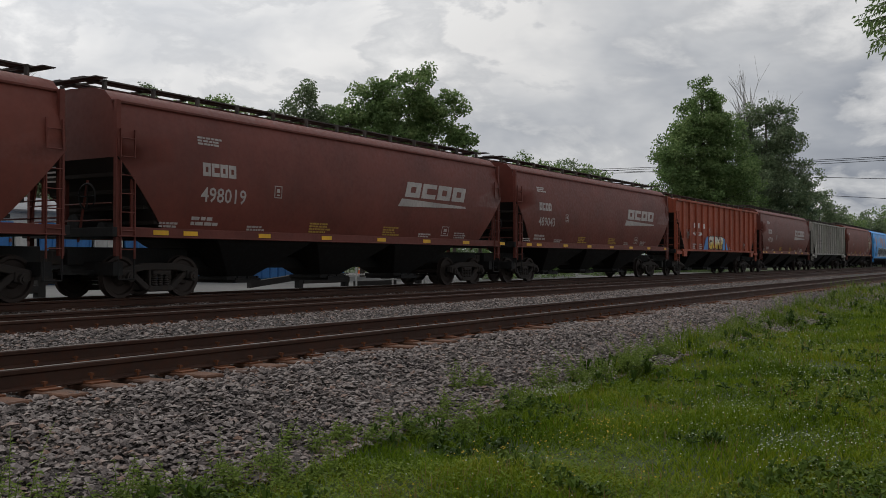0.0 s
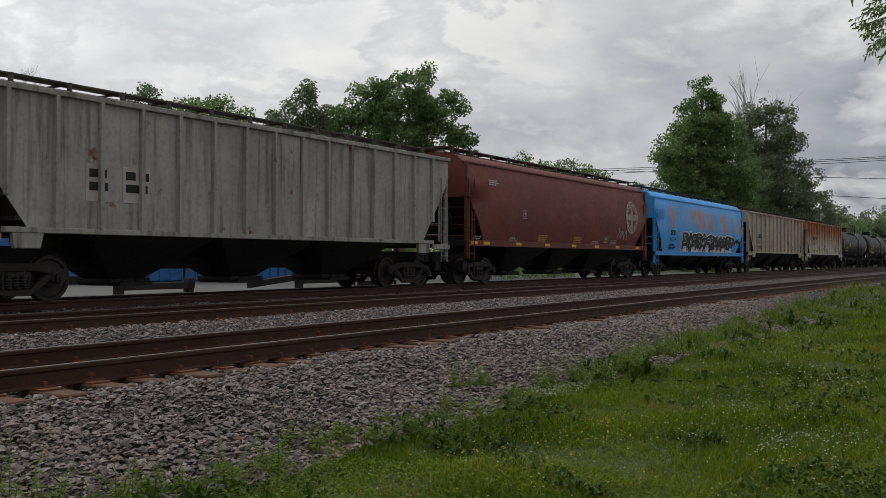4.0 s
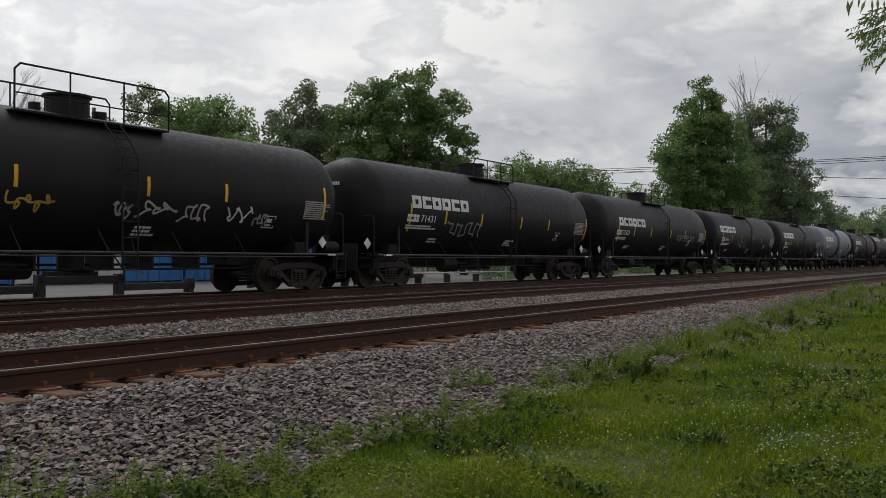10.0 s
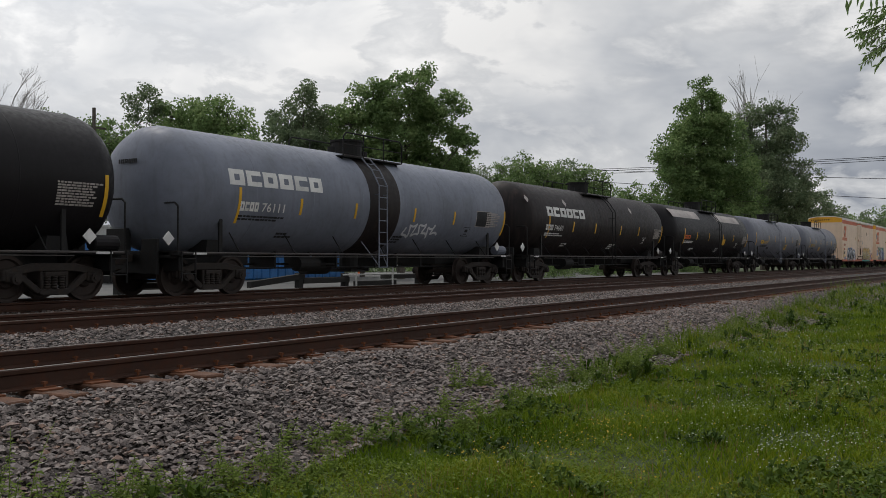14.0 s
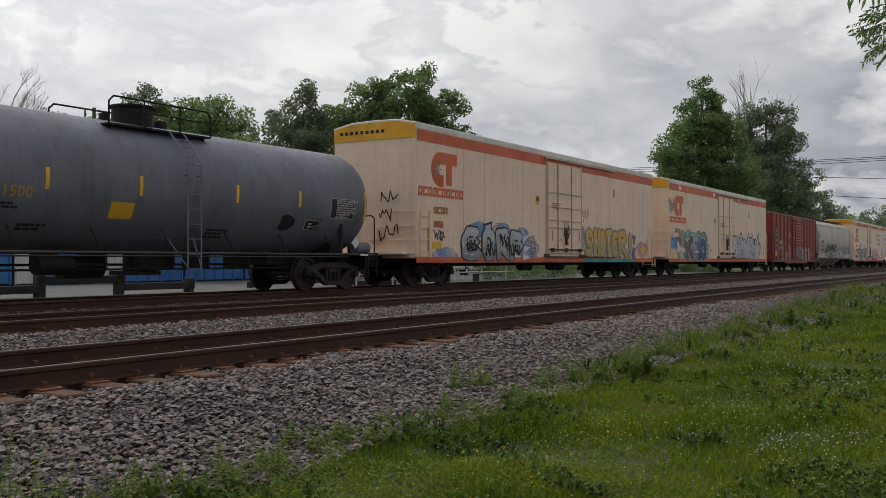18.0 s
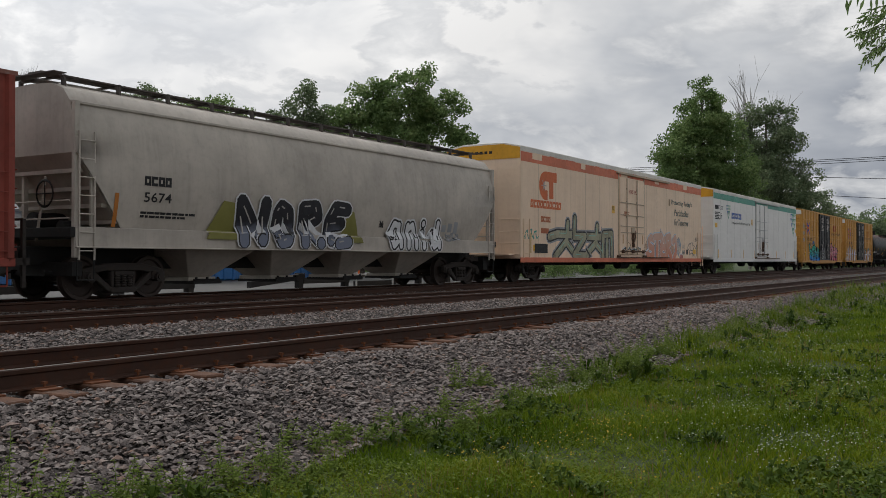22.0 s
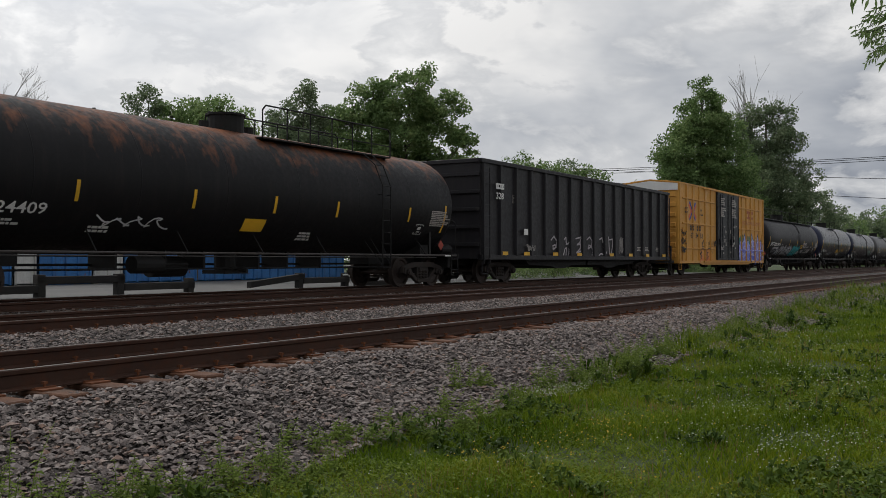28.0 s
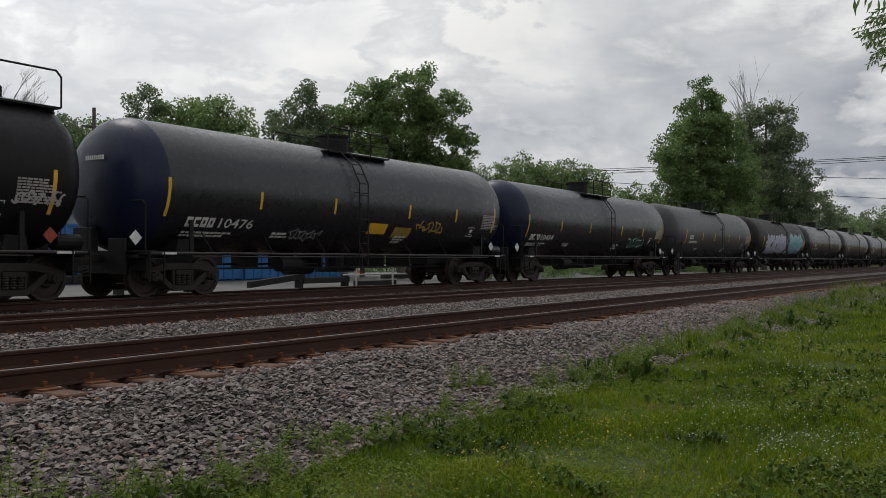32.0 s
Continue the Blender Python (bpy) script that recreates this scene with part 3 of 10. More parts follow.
# ---- beyond the tracks ----
tagged(part("road", lambda g: g.box(-60, 95, 24.2, 58, -0.6, -0.395), M_ROAD), "pale worn concrete yard beside the railway", "road", kind="structure")
M_BARK = speckled("bark", [(0.05, 0.04, 0.03), (0.10, 0.085, 0.07), (0.16, 0.14, 0.12)], 9, bump=0.7)
M_DEAD = speckled("dead_wood", [(0.26, 0.245, 0.23), (0.38, 0.36, 0.335)], 9, bump=0.5)
M_LEAF = speckled("leaves", [(0.075, 0.125, 0.045), (0.14, 0.215, 0.078), (0.22, 0.31, 0.12), (0.33, 0.41, 0.185)], 9, rough=0.55, per_island=True, trans=0.45)
M_LEAF_D = speckled("dull_leaves", [(0.09, 0.125, 0.07), (0.15, 0.20, 0.11), (0.21, 0.265, 0.15), (0.30, 0.35, 0.215)], 9, rough=0.6, per_island=True, trans=0.45)
M_LEAF_Y = speckled("fresh_leaves", [(0.12, 0.17, 0.035), (0.21, 0.28, 0.06), (0.31, 0.38, 0.10), (0.40, 0.46, 0.16)], 9, rough=0.55, per_island=True, trans=0.45)
EYE_V = Vector((0, 0, EYE))


def sight(px, py, depth):
    """The place at a depth along the view whose bearing is px to the right and py above the middle, in focal lengths."""
    right, ahead = Vector((math.sin(YAW), -math.cos(YAW), 0)), Vector((math.cos(YAW), math.sin(YAW), 0))
    p = EYE_V + ahead * depth + right * px * depth
    p.z = EYE + py * depth
    return p


def limb(g, p, q, r0, r1, n=6, bend=0.0, rng=random):
    mid = (p + q) / 2 + Vector((rng.uniform(-1, 1), rng.uniform(-1, 1), rng.uniform(-0.5, 0.5))) * bend
    g.tube(p, mid, r0, n, (r0 + r1) / 2, caps=False)
    g.tube(mid, q, (r0 + r1) / 2, n, r1, caps=False)


def tree(x, y, lobes, label, mat=None, seed=1, leaf=0.30, count=9000, base=-0.42, name="tree", trunk=None, k=1.0):
    """lobes: (to the side, height, radius) of the crown's masses in metres."""
    r = random.Random(seed)
    nr = np.random.RandomState(seed)
    t = thing(name, label, "tree", at=(x, y, base))
    right = Vector((math.sin(YAW), -math.cos(YAW), 0))
    ahead = Vector((math.cos(YAW), math.sin(YAW), 0))
    lobes = [(a * k, EYE + (z - EYE) * k, q * k * 1.12) for a, z, q in lobes]
    top = max(l[1] for l in lobes)
    g = Geo()
    tr = trunk or top * 0.024
    limb(g, Vector((0, 0, -0.3)), Vector((0, 0, top * 0.5)), tr, tr * 0.6, 9, 0.15, r)
    limb(g, Vector((0, 0, top * 0.5)), Vector((lobes[0][0] * right.x, lobes[0][0] * right.y, top)), tr * 0.6, tr * 0.12, 8, 0.3, r)
    clumps = []
    for dx, dz, R in lobes:
        c = right * dx + ahead * r.uniform(-0.6, 0.6) * R + Vector((0, 0, dz - base))
        limb(g, Vector((0, 0, max(0.3, dz * 0.5))), c, tr * 0.4, tr * 0.08, 6, 0.3, r)
        for _ in range(max(10, int(11 * (R / k) ** 2))):
            d = nr.normal(size=3)
            d /= np.linalg.norm(d)
            q = R * nr.uniform(0.35, 0.98)
            p = c + Vector((d[0] * q, d[1] * q, d[2] * q * 0.95))
            clumps.append((p, nr.uniform(0.35, 0.75) * (0.6 + 0.25 * R / k) * k))
            if r.random() < 0.4:
                limb(g, c, p, tr * 0.10, tr * 0.03, 4, 0.1, r)
    part("trunk", g, M_BARK, t, smooth=True)
    w = np.array([q[1] ** 2 for q in clumps])
    pick = nr.choice(len(clumps), count, p=w / w.sum())
    P = np.array([tuple(q[0]) for q in clumps])[pick]
    Q = np.array([q[1] for q in clumps])[pick]
    d = nr.normal(size=(count, 3))
    d /= np.linalg.norm(d, axis=1)[:, None]
    pos = P + d * (Q * nr.rand(count) ** 0.45)[:, None] * np.array([1, 1, 0.75])
    a, b = nr.normal(size=(count, 3)), nr.normal(size=(count, 3))
    a /= np.linalg.norm(a, axis=1)[:, None]
    b -= a * (a * b).sum(1)[:, None]
    b /= np.linalg.norm(b, axis=1)[:, None]
    s = (leaf * nr.uniform(0.6, 1.3, count))[:, None]
    V = np.stack([pos - a * s * 0.5, pos + b * s * 0.34 + a * s * 0.05, pos + a * s * 0.5, pos - b * s * 0.34 + a * s * 0.05], 1).reshape(-1, 3)
    F = np.arange(count * 4).reshape(-1, 4)
    ob = raw("crown", V.tolist(), F.tolist(), mat or M_LEAF)
    ob.parent = t
    return t


def place(side, depth):
    """side: metres to the right for each metre ahead of the eye."""
    p = sight(side, 0, depth)
    return p.x, p.y


def bare_tree(side, depth, height, label, name="bare_tree", spread=0.34, levels=5, seed=1, lean=0.0, base=-0.42, r0=0.14):
    r = random.Random(seed)
    x, y = place(side, depth)
    t = thing(name, label, "tree", at=(x, y, base))
    right = Vector((math.sin(YAW), -math.cos(YAW), 0))
    g = Geo()

    def fork(p, d, ln, rad, lv):
        q = p + d * ln
        g.tube(p, q, rad, 5, rad * 0.66, caps=False)
        if lv == 0:
            return
        for k in range(2 + (r.random() < 0.55)):
            e = (d + right * r.uniform(-1, 1) * spread * 1.9 + Vector((r.uniform(-1, 1), r.uniform(-1, 1), r.uniform(-0.3, 0.7))) * spread).normalized()
            fork(p + d * ln * r.uniform(0.6, 1.0), e, ln * r.uniform(0.55, 0.82), rad * 0.6, lv - 1)
    fork(Vector((0, 0, 0)), Vector((lean, 0, 1)).normalized(), height * 0.36, r0, levels)
    part("trunk", g, M_DEAD, t, smooth=True)
    return t


def plant_trees():
    x, y = place(-0.044, 62)
    tree(x, y, [(0.6, 11.7, 1.75), (-1.8, 10.9, 1.6), (2.6, 10.3, 1.6), (4.0, 8.5, 1.15), (-3.4, 9.7, 1.4), (0, 8.9, 2.3), (1.8, 7.0, 2.1), (-2.4, 7.3, 2.1), (3.2, 6.8, 1.4), (0, 5, 2.2)], "large broad tree with dark green leaves", seed=3, count=62000, leaf=0.20)
    x, y = place(-0.151, 63)
    tree(x, y, [(0.3, 11.2, 1.2), (-1.0, 9.9, 1.3), (1.2, 9.7, 1.4), (0, 8.2, 2.0), (-1, 6.6, 2.0), (1.2, 6.4, 2.0)], "grey-green leafy tree behind the yard", M_LEAF_D, seed=7, count=32000, leaf=0.19)
    x, y = place(-0.261, 55)
    tree(x, y, [(0.3, 9.35, 1.15), (-1.4, 9.1, 1.1), (1.8, 9.0, 1.15), (2.7, 8.0, 1.1), (-2.4, 8.0, 1.1), (0, 7.9, 2.0), (0.9, 8.3, 1.3), (2.0, 6.4, 1.9), (-2.0, 6.2, 1.9), (0, 5, 2.3)], "rounded leafy green tree", seed=4, count=40000, leaf=0.17)
    x, y = place(-0.313, 54)
    tree(x, y, [(0.1, 10.4, 0.55), (-0.6, 9.7, 0.5), (0.5, 9.6, 0.55), (-0.3, 8.8, 0.7), (0.2, 7.8, 0.9), (0, 6.4, 1.2)], "thin sparse young tree", M_LEAF_D, seed=8, count=4200, leaf=0.16, trunk=0.1)
    x, y = place(0.274, 112)
    tree(x, y, [(-0.1, 13.1, 0.95), (-0.7, 12.2, 1.0), (0.6, 12.2, 1.0), (0.1, 11.5, 1.6), (1.3, 11.0, 1.1), (-1.4, 10.3, 1.4), (-0.6, 10.0, 1.8), (1.6, 9.6, 1.7), (-2.4, 8.0, 1.4), (-1.7, 8.2, 1.9), (1.4, 7.6, 2.1), (-2.2, 6.2, 2.0), (0, 6, 2.6), (1.5, 5.2, 2.3), (-2.6, 4.6, 1.6)], "tall pointed green tree", seed=5, count=62000, leaf=0.31, k=1.6)
    x, y = place(0.3375, 128)
    tree(x, y, [(0.2, 12.3, 1.1), (-1.2, 12.0, 1.0), (1.2, 12.1, 1.1), (1.9, 11.2, 1.0), (-1.3, 10.8, 1.4), (1.4, 10.2, 1.4), (0.2, 9.2, 2.0), (1.4, 8, 1.8), (-1.2, 7.6, 1.9), (2.9, 7.2, 1.2), (3.4, 6.0, 1.2), (0, 6, 2.6), (2.2, 4.8, 2.0), (-1, 4.5, 2.2)], "tall grey-green tree with bare twigs on top", M_LEAF_D, seed=6, count=60000, leaf=0.29, k=1.73)
    bare_tree(0.323, 134, 31.0, "leafless dead tree standing among green ones", seed=14, spread=0.15, levels=5, r0=0.26)
    bare_tree(-0.466, 58, 13.9, "pale leafless tree against the sky", seed=5, spread=0.24, levels=7, r0=0.15, lean=-0.02)
    belt = [(0.012, 100, 11.6, 1), (0.040, 104, 11.2, 1), (0.078, 98, 11.9, 0), (0.108, 97, 11.2, 0), (0.128, 99, 11.3, 1), (0.148, 98, 10.8, 0), (0.200, 105, 9.6, 0), (0.176, 108, 8.2, 1), (-0.187, 80, 10.4, 2), (-0.12, 72, 9.6, 2), (-0.085, 70, 10.2, 2),
            (0.393, 92, 7.6, 1), (0.408, 118, 5.6, 0), (0.428, 120, 6.6, 0), (0.447, 122, 7.0, 1), (0.462, 118, 7.3, 0), (0.478, 118, 7.0, 0), (-0.37, 72, 11.9, 0), (-0.41, 70, 12.0, 1), (-0.45, 74, 12.6, 0), (-0.335, 74, 11.3, 1), (-0.48, 70, 11.6, 0)]
    for i, (s, dep, h, dull) in enumerate(belt):
        far = max(dep, 34 / (math.sin(YAW) - s * math.cos(YAW)))
        x, y = place(s, far)
        tree(x, y, [(0.2, h - 1.3, 1.4), (-1.6, h - 2.0, 1.4), (1.7, h - 2.2, 1.5), (0, h - 3.4, 2.3), (-2.2, h - 4.2, 2.0), (2.2, h - 4.4, 2.0), (0, max(1.5, h - 6), 2.6)], "leafy tree in the belt behind the yard", (M_LEAF, M_LEAF_D, M_LEAF_Y)[dull], seed=20 + i, count=13000, leaf=0.24 * far / dep, k=far / dep)
    # low shrubs beyond the yard
    r = random.Random(9)
    for i in range(15):
        sx = 54.5 + i * 3.4 if i < 3 else 66 + (i - 3) * 4.5
        tree(sx, 29.5 + r.uniform(-0.8, 1.0) + (i > 4) * 2, [(0, 0.65, 0.75), (-1.1, 0.45, 0.75), (1.1, 0.45, 0.8), (0.3, 0.05, 0.8), (-0.8, 0.0, 0.7)], "dense low green shrub beside the yard", seed=60 + i, count=4000, leaf=0.10, name="shrub", trunk=0.04)
    # undergrowth that closes the view below the crowns
    for i in range(16):
        sx = 66 + i * 5.2
        h = r.uniform(2.4, 4.0)
        tree(sx, 63 + r.uniform(-2, 2), [(0, h, 1.7), (-2.2, h - 0.9, 1.6), (2.2, h - 0.8, 1.6), (0.4, 1.0, 1.9), (-2.4, 0.7, 1.6), (2.4, 0.8, 1.6)], "dense green undergrowth behind the yard", (M_LEAF, M_LEAF_D)[i % 2], seed=120 + i, count=4200, leaf=0.22, name="bush", trunk=0.06)


plant_trees()

# ---- the yard ----
M_TIMBER = speckled("tarred_timber", [(0.010, 0.009, 0.009), (0.022, 0.02, 0.018), (0.045, 0.04, 0.035)], 8, bump=0.6, per_object=True)
M_SKIP = painted("blue_skip_paint", (0.045, 0.17, 0.42), amount=0.3, rough=0.5, streak=0.4, rust=0.15)
M_PALE = painted("pale_wall_paint", (0.50, 0.50, 0.48), amount=0.2, rough=0.7, streak=0.2)
M_SHEET = painted("grey_roof_sheet", (0.22, 0.22, 0.23), amount=0.3, rough=0.6)
M_CONE = painted("orange_plastic", (0.75, 0.14, 0.03), amount=0.1, rough=0.5)
M_CAR = painted("white_car_paint", (0.68, 0.68, 0.68), amount=0.08, rough=0.3)
M_TYRE = painted("tyre_rubber", (0.02, 0.02, 0.02), amount=0.3, rough=0.9)
M_PIPE = painted("pale_steel_pipe", (0.45, 0.44, 0.42), amount=0.3, rough=0.5)


def glass(name):
    mat, nt, b = nodes(name)
    b.inputs["Base Color"].default_value = (0.03, 0.035, 0.04, 1)
    b.inputs["Roughness"].default_value = 0.05
    return mat


M_GLASS = glass("dark_window_glass")


# posts of the barrier (x, height) and its beams (x, z to x, z)
POSTS_X = ((19.42, 0.75), (22.59, 0.75), (25.88, 0.55), (32.34, 0.66), (35.62, 0.62), (41.92, 0.5), (44.83, 0.45), (48.03, 0.45))
BEAMS = ((16.55, 0.3, 19.3, 0.3), (19.26, 0.59, 22.76, 0.59), (22.76, 0.3, 26.08, 0.3), (29.16, 0.24, 32.6, 0.55), (32.53, 0.35, 35.84, 0.35), (36.41, 0.13, 39.73, 0.13), (38.64, 0.47, 42.25, 0.47))


def guard_fence():
    """Low barrier of tarred beams on stubby posts, one beam knocked loose."""
    f = thing("timber_barrier", "low black timber barrier with a fallen beam", "barrier", at=(0, 27.6, -0.40))
    for x, h in POSTS_X:
        part("post", lambda g: g.box(-0.15, 0.15, -0.14, 0.14, -0.3, h), M_TIMBER, f, at=(x, 0, 0), bevel=0.02)
    for a, za, b, zb in BEAMS:
        def beam(g):
            g.add([(a, -0.12, za - 0.16), (b, -0.12, zb - 0.16), (b, 0.12, zb - 0.16), (a, 0.12, za - 0.16), (a, -0.12, za + 0.1), (b, -0.12, zb + 0.1), (b, 0.12, zb + 0.1), (a, 0.12, za + 0.1)],
                  [(3, 2, 1, 0), (4, 5, 6, 7), (0, 1, 5, 4), (1, 2, 6, 5), (2, 3, 7, 6), (3, 0, 4, 7)])
        part("beam", beam, M_TIMBER, f, at=(0, -0.02, 0), bevel=0.015)
    f2 = thing("pipe_rail", "pale steel pipe rail along the yard", "railing", at=(0, 27.2, -0.40))
    for x in (36, 39, 42, 45, 48, 51):
        part("post", lambda g: g.tube((0, 0, -0.3), (0, 0, 1.0), 0.045, 8), M_PIPE, f2, at=(x, 0, 0), key="pipe_post")
    for z in (0.55, 0.97):
        part("rail", lambda g: g.tube((35, 0, 0), (52, 0, 0), 0.035, 8), M_PIPE, f2, at=(0, 0, z), key="pipe_rail")


guard_fence()


CONTAINERS = ((24.32, 27.41, False), (27.41, 28.73, True), (28.73, 31.89, False), (31.89, 33.84, True), (33.84, 38.06, False), (38.06, 42.88, False), (42.88, 52.85, False))


def skip(x, y, length, h, turn=0.0, pale=False):
    """An open roll-off waste container with ribbed sides."""
    paint = M_PALE if pale else M_SKIP
    t = thing("waste_container", "pale grey steel container with ribbed sides on the yard" if pale else "blue steel waste container with ribbed sides on the yard", "container", "blue containers on the yard", at=pose(x, y, -0.395, 0, 0, turn))
    L2, W2 = length / 2, 1.2
    part("body", lambda g: (g.prism([(-L2, 0.06), (-L2 + 0.05, 0.02), (L2 - 0.05, 0.02), (L2, 0.06), (L2, h), (-L2, h)], "y", -W2, -W2 + 0.06), g.prism([(-L2, 0.06), (-L2 + 0.05, 0.02), (L2 - 0.05, 0.02), (L2, 0.06), (L2, h), (-L2, h)], "y", W2 - 0.06, W2), g.box(-L2, -L2 + 0.06, -W2, W2, 0.04, h), g.box(L2 - 0.06, L2, -W2, W2, 0.04, h), g.box(-L2, L2, -W2, W2, 0.03, 0.1)), paint, t)
    part("top_rim", lambda g: (g.box(-L2 - 0.05, L2 + 0.05, -W2 - 0.07, -W2 + 0.06, h - 0.06, h + 0.06), g.box(-L2 - 0.05, L2 + 0.05, W2 - 0.06, W2 + 0.07, h - 0.06, h + 0.06), g.box(-L2 - 0.05, -L2 + 0.06, -W2, W2, h - 0.06, h + 0.06), g.box(L2 - 0.06, L2 + 0.05, -W2, W2, h - 0.06, h + 0.06)), paint, t, bevel=0.01)
    n = int(length / 0.75)
    for i in range(n + 1):
        xx = -L2 + 0.1 + (length - 0.2) * i / n
        part("rib", lambda g: g.prism([(-0.06, 0), (-0.04, -0.08), (0.04, -0.08), (0.06, 0)], "z", 0.05, h - 0.05), paint, t, at=(xx, -W2, 0), key=("skiprib", h))
    for s in (-1, 1):
        part("skid", lambda g: g.box(-L2, L2, s * 0.5 - 0.05, s * 0.5 + 0.05, 0.0, 0.03), M_TIMBER, t)


def blue_row():
    """A row of tall ribbed containers along the back of the yard, blue and pale ones by turns."""
    for x0, x1, pale in CONTAINERS:
        skip((x0 + x1) / 2, 42.2, x1 - x0 - 0.08, 3.0, 0, pale)


blue_row()


def shed(x, y, w, d, h, label):
    t = thing("shed", label, "building", at=(x, y, -0.40))
    part("wall", lambda g: (g.box(-w / 2, w / 2, 0, 0.2, 0, h), g.box(-w / 2, w / 2, d - 0.2, d, 0, h), g.box(-w / 2, -w / 2 + 0.2, 0, d, 0, h), g.box(w / 2 - 0.2, w / 2, 0, d, 0, h)), M_PALE, t)
    part("roof", lambda g: g.prism([(-0.4, h), (d / 2, h + 1.0), (d + 0.4, h), (d + 0.4, h - 0.12), (d / 2, h + 0.86), (-0.4, h - 0.12)], "x", -w / 2 - 0.4, w / 2 + 0.4), M_SHEET, t)
    for i in range(int(w / 3)):
        xx = -w / 2 + 1.5 + i * 3
        f = part("window", lambda g: (g.box(-0.65, 0.65, -0.05, 0.02, 1.0, 1.08), g.box(-0.65, 0.65, -0.05, 0.02, 1.95, 2.03), g.box(-0.65, -0.57, -0.05, 0.02, 1.0, 2.03), g.box(0.57, 0.65, -0.05, 0.02, 1.0, 2.03)), M_SHEET, t, at=(xx, 0, 0), key="shed_window")
        part("pane", lambda g: g.box(-0.57, 0.57, -0.02, 0.0, 1.08, 1.95), M_GLASS, f, key="shed_pane")


shed(25.0, 47.0, 22.0, 8.0, 4.0, "long pale low building with a grey roof")


def cone(x, y):
    t = thing("traffic_cone", "orange traffic cone with a pale band on the yard", "traffic cone", at=(x, y, -0.395))
    part("base", lambda g: g.box(-0.19, 0.19, -0.19, 0.19, 0, 0.035), M_CONE, t, bevel=0.01)
    part("body", lambda g: g.spin([(0.03, 0.14), (0.70, 0.03), (0.71, 0.0)], 16, "z"), M_CONE, t, smooth=True)
    part("band", lambda g: g.spin([(0.38, 0.088), (0.52, 0.066)], 16, "z"), M_WHITEBAND, t, smooth=True)


M_WHITEBAND = painted("white_reflective_band", (0.6, 0.6, 0.6), amount=0.05)
cone(66.6, 50.0)


def pickup(x, y, turn):
    t = thing("pickup_truck", "white pickup truck parked on the yard", "pickup truck", at=pose(x, y, -0.395, 0, 0, turn))
    body = [(-2.75, 0.55), (-2.75, 1.05), (-0.75, 1.08), (-0.55, 1.12), (0.1, 1.75), (1.35, 1.78), (1.55, 1.10), (2.7, 1.08), (2.75, 0.55), (2.2, 0.45), (-2.2, 0.45)]
    part("body", lambda g: g.prism([(-a, b) for a, b in body], "y", -0.95, 0.95), M_CAR, t, bevel=0.06)
    for s in (-1, 1):
        part("side_window", lambda g: (g.prism([(0.45, 1.15), (0.0, 1.62), (-0.6, 1.66), (-0.6, 1.15)], "y", s * 0.952, s * 0.958), g.prism([(-0.7, 1.15), (-0.7, 1.66), (-1.3, 1.66), (-1.45, 1.15)], "y", s * 0.952, s * 0.958)), M_GLASS, t)
        for xx in (-1.75, 1.75):
            w = part("wheel", lambda g: g.spin([(-0.1, 0.0), (-0.1, 0.22), (0.1, 0.22), (0.1, 0.0)], 20, "y"), M_PIPE, t, at=(xx, s * 0.86, 0.37), key="truck_rim", smooth=True)
            part("tyre", lambda g: g.spin([(-0.11, 0.21), (-0.12, 0.34), (-0.08, 0.375), (0.08, 0.375), (0.12, 0.34), (0.11, 0.21)], 22, "y"), M_TYRE, w, key="truck_tyre", smooth=True)
            part("wheel_arch", lambda g: g.spin([(-0.02, 0.40), (-0.02, 0.46), (0.02, 0.46), (0.02, 0.40)], 20, "y", (xx, s * 0.95, 0.40)), M_TYRE, t)
    part("bumper", lambda g: g.box(-2.82, -2.7, -0.9, 0.9, 0.5, 0.68), M_PIPE, t, bevel=0.02)
    part("bumper", lambda g: g.box(2.7, 2.82, -0.9, 0.9, 0.5, 0.68), M_PIPE, t, bevel=0.02)


pickup(68.5, 40.5, 8)


def pole_and_wires():
    x, y = place(-0.368, 60)
    t = thing("utility_pole", "weathered wooden utility pole", "utility pole", at=(x, y, -0.42))
    part("shaft", lambda g: g.tube((0, 0, -0.5), (0, 0, 10.9), 0.16, 10, 0.11), M_BARK, t, smooth=True)
    part("crossarm", lambda g: g.box(-0.9, 0.9, -0.05, 0.05, 9.6, 9.72), M_BARK, t)
    for side, dep, hh in ((0.10, 150, 16.4), (0.56, 120, 14.6)):
        x, y = place(side, dep)
        t = thing("utility_pole", "tall wooden power-line pole beyond the trees", "utility pole", at=(x, y, -0.42))
        part("shaft", lambda g: g.tube((0, 0, -0.5), (0, 0, hh), 0.18, 10, 0.12), M_BARK, t, smooth=True)
    for i, (ha, hb) in enumerate(((0.0945, 0.1150), (0.0927, 0.1133), (0.0895, 0.1113), (0.0985, 0.0845), (0.0879, 0.0610))):
        a, b = sight(0.10, ha, 150), sight(0.56, hb, 120)
        g = Geo()
        n = 14
        pts = []
        for k in range(n + 1):
            p = a.lerp(b, k / n)
            p.z -= 0.25 * (1 - (2 * k / n - 1) ** 2)
            pts.append(p)
        g.bar(pts, 0.038, 5)
        tagged(part("power_line", g, M_TYRE), "dark overhead power line", "cable", "overhead power lines")


pole_and_wires()

BRANCH = []


